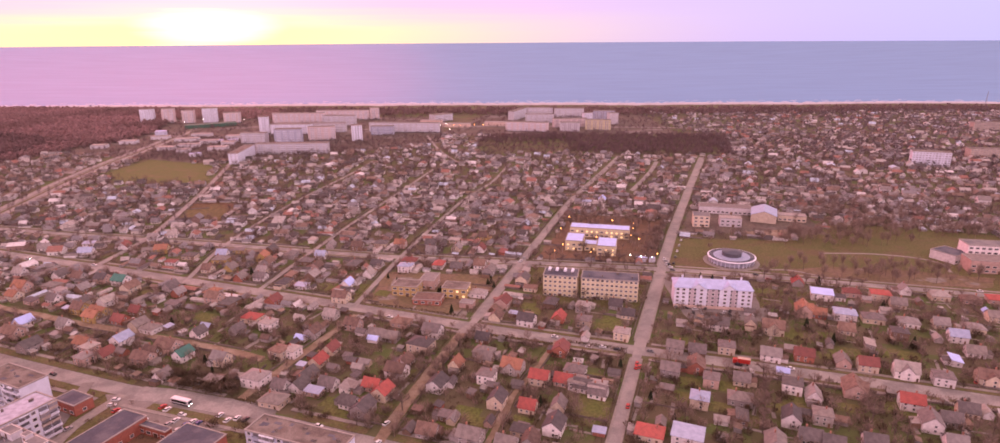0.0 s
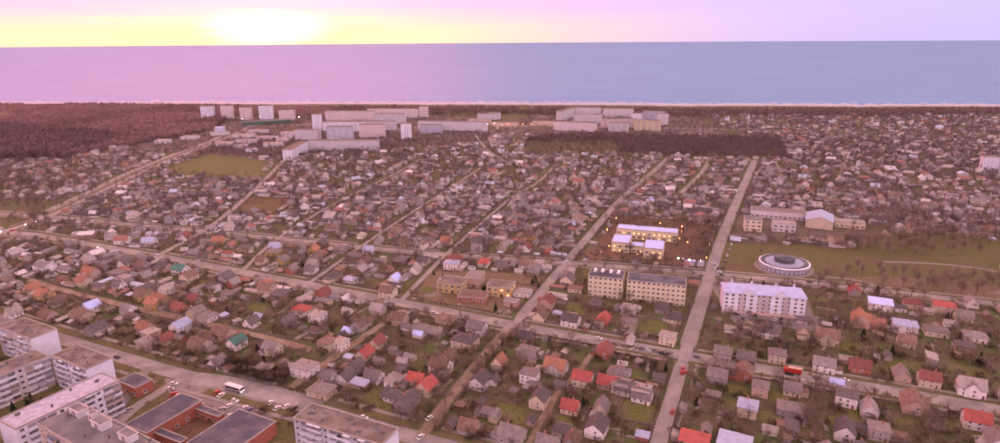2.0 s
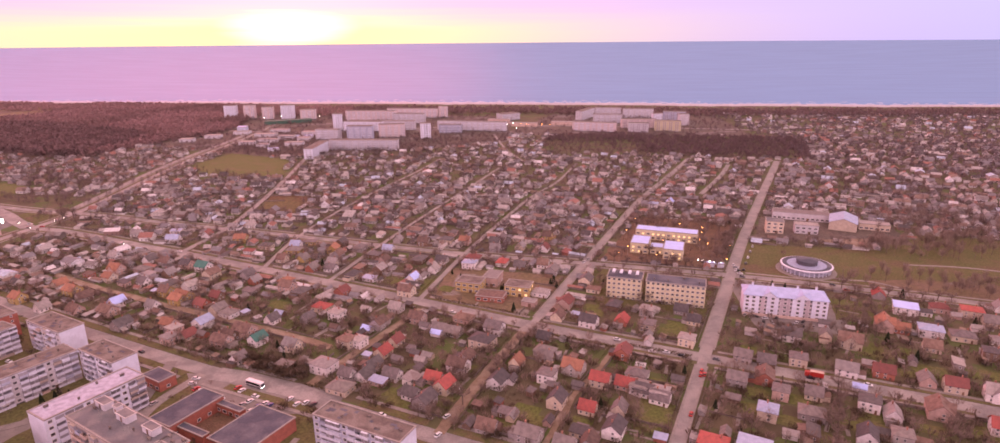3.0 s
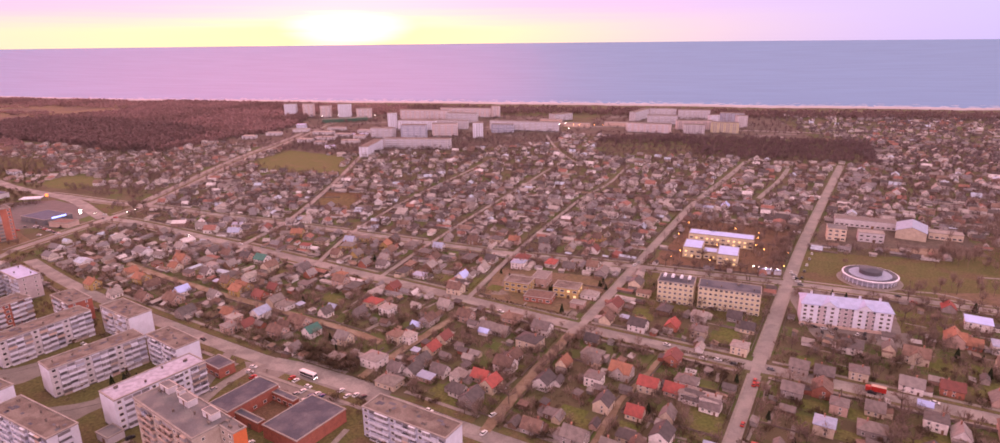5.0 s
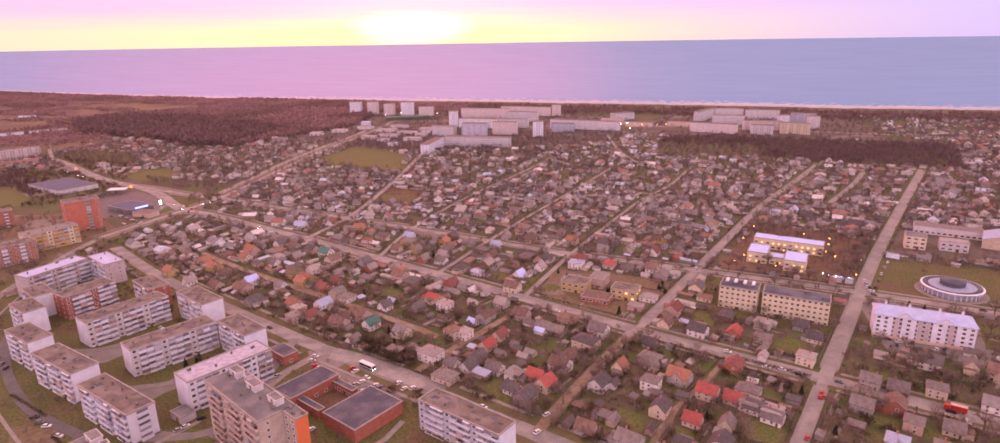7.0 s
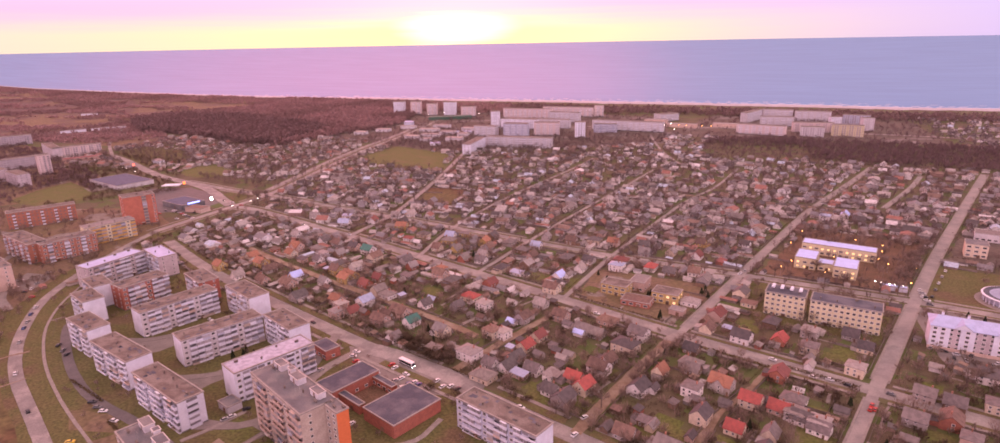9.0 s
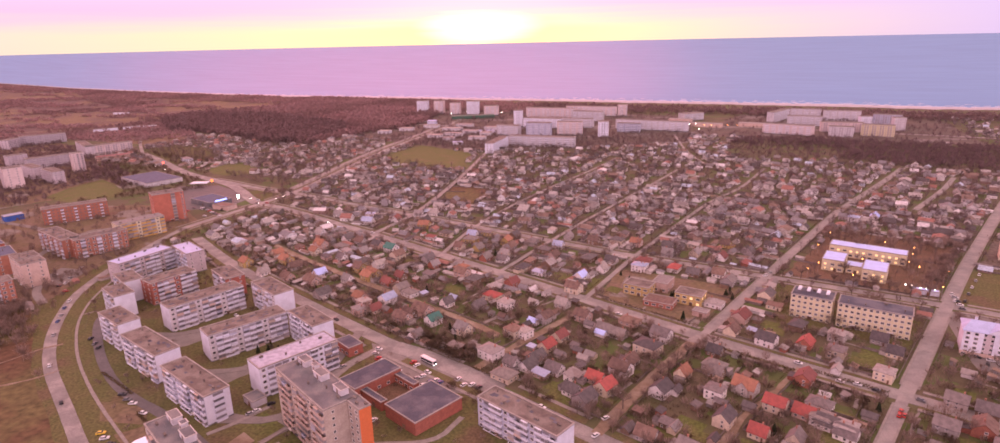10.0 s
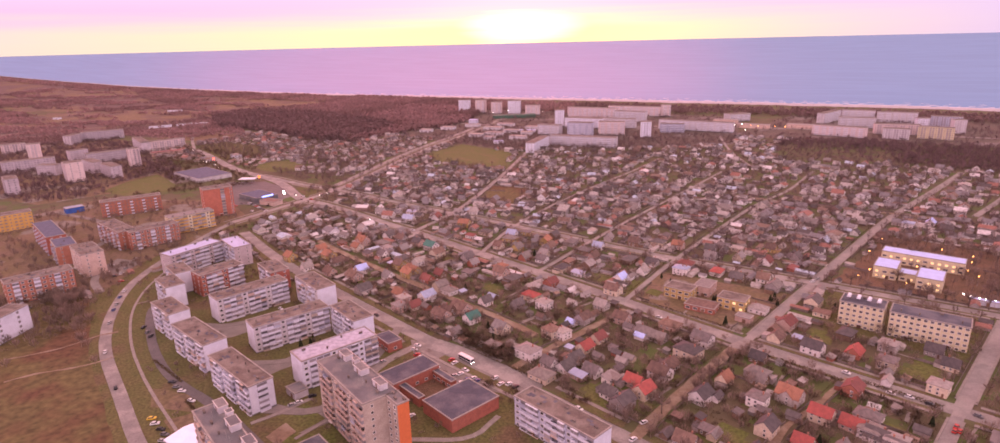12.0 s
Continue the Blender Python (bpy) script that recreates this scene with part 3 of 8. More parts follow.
for index, (name, pts, hw, m, pave, verge, label) in enumerate(ROADS):
    line = resample(smooth_line(pts), 4.0)
    g = Geo()
    strip(g, line, -hw, hw, 0.0, 0.12 + 0.003 * index, ragged=0.9 if m is DIRT else 0.12)
    structure(name, g, m, label=label)
    if pave:
        g = Geo()
        for s in (-1, 1):
            strip(g, line, s * (hw + verge), s * (hw + verge + pave), 0.0, 0.30, keep=lambda p, n=name: not near_road(p, 1.2, n))
        structure(name.replace("road", "pavement"), g, KERB, label="pale concrete pavement beside the street")
    if verge > 1:
        g = Geo()
        for s in (-1, 1):
            strip(g, line, s * (hw + 0.1), s * (hw + verge - 0.1), 0.0, 0.26, keep=lambda p, n=name: not near_road(p, 2.5, n))
        structure(name.replace("road", "verge"), g, GREENV, label="grass verge with a kerb")


patches = 0


def patch(name, pts, m, z, label):
    """A level area with a ragged edge."""
    global patches
    patches += 1
    z += 0.0012 * patches
    g = Geo()
    out = []
    for a, b in zip(pts, pts[1:] + pts[:1]):
        a, b = Vector(a), Vector(b)
        n = max(2, int((b - a).length / 6))
        for i in range(n):
            p = a + (b - a) * i / n
            q = noise.noise((p.x * 0.08, p.y * 0.08, 2)) * 2.2
            out.append((p.x + q, p.y - q, z))
    g.face(out)
    return structure(name, g, m, label=label)


FIELDS = {
    "field": [(-477, 716), (-473, 805), (-371, 768), (-330, 663), (-420, 664)],
    "field_small": [(-303, 579), (-260, 576), (-250, 516), (-287, 517)],
    "dorm_yard": [(16, 338), (76, 330), (94, 388), (14, 402)],
    "hotel_yard": [(100, 318), (146, 312), (152, 330), (152, 374), (100, 388)],
    "park": [(128, 462), (218, 455), (276, 500), (382, 465), (420, 330), (302, 352), (255, 363), (196, 379), (152, 390), (108, 402)],
    "school_yard": [(20, 416), (102, 406), (136, 511), (60, 533)],
    "institute_yard": [(-84, 391), (-2, 383), (-24, 318), (-81, 339)],
    "depot_yard": [(166, 545), (262, 520), (255, 468), (140, 477)],
    "meadow": [(-500, 60), (-560, 170), (-470, 215), (-400, 205), (-362, 183), (-320, 157), (-270, 134), (-230, 114), (-190, 95), (-200, 20)],
    "field_left": [(-644, 389), (-696, 394), (-717, 437), (-722, 478), (-697, 470), (-640, 446), (-622, 421)],
    "field_left_2": [(-641, 561), (-653, 588), (-626, 606), (-590, 592), (-569, 564), (-592, 543), (-617, 546)],
    "field_back": [(-877, 660), (-862, 699), (-765, 689), (-700, 633), (-705, 576), (-760, 588)],
    "green_triangle": [(-500, 486), (-498, 493), (-484, 495), (-464, 492), (-457, 486), (-457, 470), (-459, 461), (-464, 463), (-480, 473)],
    "flats_yard": [(-395, 300), (-345, 300), (-258, 272), (-150, 232), (-50, 200), (-60, 170), (-150, 110), (-215, 130), (-270, 155), (-315, 176), (-372, 225)],
    "estate_left": [(-640, 480), (-1130, 680), (-1160, 500), (-900, 330), (-700, 330)],
    "estate_red": [(-455, 380), (-525, 420), (-660, 370), (-660, 250), (-560, 180), (-430, 170), (-400, 215), (-430, 265)],
    "shops": [(-470, 420), (-480, 470), (-560, 500), (-600, 480), (-530, 400)],
    "estate_far": [(-700, 880), (-700, 1260), (-120, 1260), (-100, 930), (-260, 830), (-400, 780)],
    "estate_far_2": [(-120, 1000), (-40, 1300), (280, 1300), (280, 1010), (60, 1010)],
    "bare_wood": [(-45, 851), (300, 815), (350, 985), (60, 1015), (-40, 985)],
    "forest": [(-1180, 935), (-1041, 831), (-950, 820), (-853, 798), (-730, 755), (-655, 757), (-640, 850), (-600, 960), (-600, 1048), (-720, 1400), (-1200, 1440), (-1130, 1215), (-1190, 1106), (-1220, 1036)],
    "ochre_field": [(-1700, 1345), (-1528, 1405), (-1316, 1420), (-1130, 1215), (-1190, 1106), (-1220, 1036), (-1290, 1021), (-1331, 1038)],
    "rough_field": [(-1617, 952), (-1508, 1027), (-1331, 1037), (-1244, 983), (-1285, 897), (-1389, 813), (-1483, 739), (-1674, 838)],
    "strip_field": [(-2460, 1190), (-2460, 1290), (-2190, 1422), (-2027, 1325), (-2176, 1156)],
    "strip_field_2": [(-2026, 924), (-1817, 1044), (-1645, 958), (-1876, 867)],
    "heath": [(-850, 690), (-880, 760), (-1150, 960), (-1330, 1480), (-2600, 1500), (-2400, 500), (-1400, 480), (-1165, 500), (-1130, 690)],
}


def inside(p, poly):
    x, y = p
    hit = False
    for (x0, y0), (x1, y1) in zip(poly, poly[1:] + poly[:1]):
        if (y0 > y) != (y1 > y) and x < (x1 - x0) * (y - y0) / (y1 - y0) + x0:
            hit = not hit
    return hit


GREEN = paint("winter_grass", (0.088, 0.090, 0.034), (0.105, 0.094, 0.042), 9, 0.95, 0.35, c=(0.109, 0.080, 0.048), csize=22, cut=(0.52, 0.66))
patch("lawn_field", FIELDS["field"], LAWN, 0.012, "open winter grass field")
patch("lawn_plot", FIELDS["field_small"], MEADOW, 0.012, "dry grass plot")
patch("lawn_park", FIELDS["park"], GREEN, 0.012, "park lawn in winter grass")
patch("lawn_dorm", FIELDS["dorm_yard"], GREEN, 0.012, "lawn round the dormitory")
patch("ground_hotel", FIELDS["hotel_yard"], YARD, 0.012, "asphalt forecourt of the hotel")
patch("ground_school", FIELDS["school_yard"], BROWN, 0.012, "brown leaf-covered school grounds")
patch("ground_institute", FIELDS["institute_yard"], YARDMIX, 0.012, "grassy plot round low buildings")
patch("ground_depot", FIELDS["depot_yard"], ESTATE, 0.012, "asphalt depot yard")
patch("ground_rubble", [(190, 478), (202, 454), (226, 456), (234, 484)], DIRT, 0.03, "cleared building plot of pinkish rubble and sand")
patch("lawn_hotel", [(153, 352), (186, 354), (181, 342), (164, 331), (146, 331)], GREEN, 0.03, "rough grass plot beside the hotel")
patch("lawn_plot_b", [(152, 306), (170, 299), (165, 289), (145, 286)], LAWN, 0.03, "green lawn between houses")
patch("ground_grove", [(182, 376), (244, 366), (302, 359), (315, 376), (267, 390), (220, 398), (190, 393)], YARDMIX, 0.03, "leaf-strewn strip under street trees")
patch("junction_wear", [(-28, 300), (-16, 297), (-8, 306), (-18, 312)], KERB, 0.16, "sand spread over the worn junction")
patch("lawn_meadow", FIELDS["meadow"], MEADOW, 0.012, "rough brown and ochre meadow")
curve_line = resample(smooth_line([p for n, p, *_ in ROADS if n == "road_curve"][0]), 4.0)
g = Geo()
strip(g, curve_line, -15, 15, 0.0, 0.010)
structure("verge_curve", g, GREEN, label="grass beside the curving street")
patch("lawn_left", FIELDS["field_left"], LAWN, 0.10, "grass field by the estate")
patch("lawn_back", FIELDS["field_back"], GREEN, 0.09, "rough field by the road out of town")
patch("lawn_left_2", FIELDS["field_left_2"], LAWN, 0.09, "grass field by the road")
patch("lawn_triangle", FIELDS["green_triangle"], GREEN, 0.2, "grass island at the junction")
patch("ground_flats", FIELDS["flats_yard"], GREEN, 0.012, "worn grass between the flats")
patch("ground_shops", FIELDS["shops"], TAR, 0.012, "asphalt parking by the shops")
patch("ground_forest", FIELDS["forest"], HEATH, 0.012, "brown forest floor with ochre clearings")
patch("ground_heath", FIELDS["heath"], HEATH, 0.012, "brown heath")
OCHREG = paint("ochre_dry_grass", (0.172, 0.124, 0.080), (0.140, 0.106, 0.064), 22, 0.95, 0.35, c=(0.118, 0.084, 0.072), csize=70, cut=(0.46, 0.56))


def field_sheet(name, poly, m, label, cell=24.0):
    """A field that follows the gentle lift of the land, in small squares with a ragged rim."""
    g = Geo()
    xs, ys = [p[0] for p in poly], [p[1] for p in poly]
    for i in range(int((max(xs) - min(xs)) / cell)):
        for j in range(int((max(ys) - min(ys)) / cell)):
            x, y = min(xs) + i * cell, min(ys) + j * cell
            k = 18 * noise.noise((x * 0.01, y * 0.01, 3))
            if inside((x + k, y - k), poly):
                g.face([(a, b, rise(math.hypot(a, b)) + 0.35) for a, b in ((x, y), (x + cell, y), (x + cell, y + cell), (x, y + cell))])
    return structure(name, g, m, label=label)


field_sheet("field_ochre", FIELDS["ochre_field"], OCHREG, "open ochre field behind the forest")
field_sheet("field_rough", FIELDS["rough_field"], OCHREG, "rough ochre grassland at the edge of town")
field_sheet("field_strip", FIELDS["strip_field"], OCHREG, "far pale strip of grassland")
field_sheet("field_strip", FIELDS["strip_field_2"], OCHREG, "far pale strip of grassland")
g = Geo()
for i, az in enumerate(AZ):
    if 33 <= az < 68:
        for k in range(19, 30):       # the heath beyond, on the lifting land
            quad = [(AZ[i], k), (AZ[i], k + 1), (AZ[i + 1], k + 1), (AZ[i + 1], k)]
            if coast(az) * k / 30 > 1250:
                g.face([polar(a, coast(a) * n / 30, rise(coast(a) * n / 30) + 0.06) for a, n in quad])
structure("ground_outer_heath", g, HEATH, label="brown heath towards the horizon")
patch("ground_estate_far", FIELDS["estate_far"], ESTATE, 0.012, "worn ground of the seaside estate")
patch("ground_estate_far_2", FIELDS["estate_far_2"], ESTATE, 0.012, "worn ground of the seaside estate")
patch("ground_estate_left", FIELDS["estate_left"], YARDMIX, 0.012, "worn ground of the outlying estate")
patch("ground_estate_red", FIELDS["estate_red"], YARDMIX, 0.014, "worn grass and paths of the brick estate")
patch("yard_cd", [(-300, 208), (-272, 199), (-252, 245), (-262, 250), (-278, 214)], YARD, 0.02, "asphalt yard between the flats")
patch("yard_de", [(-255, 186), (-222, 176), (-206, 215), (-214, 219), (-228, 190)], YARD, 0.02, "asphalt yard between the flats")
patch("yard_ef", [(-203, 164), (-172, 152), (-160, 176), (-170, 190), (-178, 170)], YARD, 0.02, "asphalt yard between the flats")
patch("lawn_court_2", [(-189.4, 157.6), (-184.9, 171.2), (-169.2, 165.4), (-172.8, 152.3)], LAWN, 0.024, "mown grass in the courtyard")
patch("lawn_court_3", [(-167.9, 160.2), (-165.2, 164.8), (-158.9, 163.4), (-160.4, 156.6)], LAWN, 0.024, "mown grass in the courtyard")
patch("court_school", [(-149, 214), (-133, 208), (-139, 191), (-154, 196)], BROWN, 0.03, "worn brown school court")
patch("playground", [(-184, 146.7), (-182, 155.8), (-174, 153.4), (-175.9, 145.4)], DIRT, 0.03, "pinkish sandy playground")
patch("parking_service", [(-260, 150), (-238, 156), (-225, 146), (-246, 140)], YARDMIX, 0.02, "worn car park by the flats")
patch("parking_left", [(-455, 258), (-432, 262), (-420, 240), (-440, 225)], YARD, 0.02, "asphalt car park of the brick estate")
patch("parking_school", [(-178, 240), (-168, 228), (-152, 218), (-133, 212), (-108, 214), (-96, 220), (-97, 231), (-140, 240)], YARD, 0.10, "asphalt car park")
patch("parking_flats", [(-232, 136), (-222, 150), (-196, 142), (-205, 126)], YARDMIX, 0.02, "worn car park by the flats")
patch("lawn_court_1", [(-178, 150), (-160, 160), (-146, 148), (-166, 136)], LAWN, 0.02, "grass in the courtyard")
patch("plot_1", [(-112, 372), (-82, 366), (-90, 340), (-106, 345)], LAWN, 0.012, "green garden plot")


LAWNS = []


def lawn(x, y, w, d):
    """A garden lawn along the street grid."""
    LAWNS.append((x, y, min(w, d) * 0.45))
    c, s = math.cos(radians(-19)), math.sin(radians(-19))
    pts = [(x + (a * c - b * s), y + (a * s + b * c)) for a, b in ((-w / 2, -d / 2), (w / 2, -d / 2), (w / 2, d / 2), (-w / 2, d / 2))]
    patch("lawn", pts, LAWN, 0.016, "green garden lawn behind a house")


lawn(-70, 227, 14, 12)
lawn(-17, 226, 12, 10)
lawn(35, 227, 10, 22)
lawn(40, 255, 12, 8)
lawn(58, 312, 10, 14)
lawn(13, 334, 9, 9)
lawn(-46, 258, 8, 7)
lawn(-10, 250, 8, 8)
lawn(83, 250, 9, 9)
lawn(90, 230, 10, 8)
lawn(137, 255, 10, 7)
lawn(126, 237, 12, 7)
lawn(144, 230, 12, 7)
lawn(165, 230, 10, 8)
lawn(154, 293, 14, 10)
lawn(187, 276, 10, 8)
lawn(158, 273, 9, 7)
lawn(114, 230, 8, 8)
lawn(100, 220, 10, 8)
lawn(-109, 344, 12, 10)
lawn(-224, 354, 10, 8)
lawn(-280, 349, 10, 8)
lawn(-167, 317, 10, 7)
lawn(-102, 230, 9, 7)
lawn(-227, 375, 10, 7)
lawn(-76, 353, 9, 8)
lawn(-172, 321, 10, 8)
lawn(-226, 372, 10, 7)
lawn(-259, 296, 9, 7)
lawn(-24, 218, 12, 8)
lawn(52, 307, 14, 9)
lawn(-52, 229, 9, 8)
lawn(-76, 234, 10, 8)
lawn(-96, 256, 8, 6)
lawn(-115, 364, 12, 10)
lawn(149, 294, 14, 10)
lawn(168, 277, 13, 12)
lawn(125, 232, 13, 8)
lawn(164, 227, 14, 8)
lawn(100, 246, 9, 9)
lawn(196, 275, 12, 9)
lawn(58, 317, 11, 12)
lawn(15, 328, 9, 8)
lawn(6, 221, 9, 7)
lawn(-12, 220, 12, 7)
lawn(77, 238, 9, 8)
lawn(37, 232, 14, 16)
lawn(161, 355, 16, 9)
lawn(89, 290, 9, 10)
# ---- blocks of flats ----
FOOT = []   # centre, half diagonal box of every building, for keeping gardens clear


def rect(x0, x1, z0, z1, y):
    return [(x0, y, z0), (x1, y, z0), (x1, y, z1), (x0, y, z1)]


def rings(g, loops, slots, cap=None):
    """Joins loops of the same length one after another into one connected skin."""
    n, k = len(g.v), len(loops[0])
    for p in loops:
        g.v.extend(tuple(q) for q in p)
    for i in range(len(loops) - 1):
        for j in range(k):
            a, b = n + i * k + j, n + i * k + (j + 1) % k
            g.f.append((a, b, b + k, a + k))
            g.m.append(slots[i])
    if cap is not None:
        g.f.append(tuple(n + (len(loops) - 1) * k + j for j in range(k)))
        g.m.append(cap)


def window_mesh(w, h, name="window", pane=None):
    """A framed window that looks to -y: casing, reveal and a pane set back in it."""
    g, f = Geo(), 0.13
    rings(g, [rect(-w / 2, w / 2, 0, h, 0.0), rect(-w / 2 - 0.03, w / 2 + 0.03, -0.03, h + 0.03, -0.09), rect(-w / 2 + f, w / 2 - f, f, h - f, -0.09), rect(-w / 2 + f, w / 2 - f, f, h - f, -0.02)], (0, 0, 0), 1)
    return g.mesh(name, FRAME, pane or PANE)


WIN = window_mesh(1.7, 1.45)
WIN_LIT = window_mesh(1.7, 1.45, pane=LIT)
WIN_SMALL = window_mesh(1.15, 1.3)
WIN_WIDE = window_mesh(2.5, 1.5)
BALCONIES = {}


def balcony_mesh(w, m, key, glazed=False):
    """A loggia: a tray with a solid parapet, and the dark recess above its back edge."""
    if key in BALCONIES:
        return BALCONIES[key]
    g = Geo()
    tray = lambda x, y0, y1, z: [(-x, y0, z), (x, y0, z), (x, y1, z), (-x, y1, z)]
    rings(g, [tray(w / 2, -0.95, -0.01, -0.12), tray(w / 2, -0.95, -0.01, 0.98), tray(w / 2 - 0.1, -0.85, -0.01, 0.98), tray(w / 2 - 0.1, -0.85, -0.01, 0.02)], (0, 0, 0), 0)
    n = len(g.v)
    g.v.extend([(w / 2 - 0.1, -0.02, 2.25), (-w / 2 + 0.1, -0.02, 2.25)])
    g.f.append((n - 5, n - 6, n, n + 1))
    g.m.append(1)
    if glazed:      # glazed in from the parapet up, with a white post in the middle
        g.box(-w / 2 + 0.03, -0.93, 0.98, w / 2 - 0.03, -0.05, 2.42, 1)
        g.box(-0.05, -0.97, 0.98, 0.05, -0.93, 2.42, 0)
        g.box(-w / 2, -0.97, 2.42, w / 2, -0.03, 2.52, 0)
    BALCONIES[key] = g.mesh("balcony", m, LOGGIA)
    return BALCONIES[key]


def flat_roof(L, D, H, m, edge=0.35):
    """A felted roof within a raised edge."""
    g, e, t = Geo(), 0.25, 0.3
    lay = lambda o, z: [(-L / 2 - o, -D / 2 - o, z), (L / 2 + o, -D / 2 - o, z), (L / 2 + o, D / 2 + o, z), (-L / 2 - o, D / 2 + o, z)]
    rings(g, [lay(0, H - 0.02), lay(e, H), lay(e, H + 0.15 + edge), lay(-t, H + 0.15 + edge), lay(-t, H + 0.2)], (1, 1, 1, 1), 0)
    return g.mesh("roof", m, EDGE)


VENTS = {}


def roof_bits(ob, L, D, H, count, m, big=False):
    for i in range(count):
        x = (i + 0.5) / count * L - L / 2 + rng.uniform(-0.6, 0.6)
        y = rng.choice((-0.2, 0.05, 0.25)) * D
        key = rng.choice((0, 1, 2))
        if key not in VENTS:
            g = Geo()
            w, d, h = ((0.7, 0.5, 0.9), (1.6, 0.6, 0.8), (0.5, 0.5, 1.2))[key]
            g.box(-w / 2, -d / 2, 0, w / 2, d / 2, h, 0, True)
            g.box(-w / 2 - 0.1, -d / 2 - 0.1, h, w / 2 + 0.1, d / 2 + 0.1, h + 0.12, 0)
            VENTS[key] = g.mesh("vent", FELT)
        part("vent", VENTS[key], ob, "grey ventilation stack", pose(x, y, H + 0.2))
    if big:
        for x, yy, w, d, h in ((-L * 0.37, 3.4, 6.2, 3.4, 2.3), (-L * 0.17, 3.9, 2.6, 2.2, 2.9), (-L * 0.02, 3.2, 6.4, 3.6, 2.3), (L * 0.34, 3.6, 6.0, 3.2, 2.3)):
            g = Geo()
            ring = lambda o, z: [(-w / 2 - o, -d / 2 - o, z), (w / 2 + o, -d / 2 - o, z), (w / 2 + o, d / 2 + o, z), (-w / 2 - o, d / 2 + o, z)]
            rings(g, [ring(0, 0), ring(0, h), ring(0.2, h + 0.05), ring(0.2, h + 0.28), ring(-0.1, h + 0.3)], (0, 1, 1, 1), 2)
            head = part("stair_head", g.mesh("stair_head", PANEL, TRIM, FELTG), ob, "pale stair and lift head on the roof", pose(x, yy, H + 0.2))
            g = Geo()
            g.box(-0.5, -d / 2 - 0.06, 0.05, 0.5, -d / 2, 2.0)
            part("door", g.mesh("door", DOORM), head, "dark steel roof door")
        for x in (-L * 0.25, L * 0.12, L * 0.22):
            g = Geo()
            g.tube((0, 0, 0), (0, 0, 3.4), 0.05, 0.03, 5)
            g.tube((-0.7, 0, 3.1), (0.7, 0, 3.1), 0.03, 0.03, 4)
            g.tube((-0.5, 0, 2.7), (0.5, 0, 2.7), 0.03, 0.03, 4)
            part("aerial", g.mesh("aerial", STEEL), ob, "thin television aerial", pose(x, -1.0, H + 0.2))


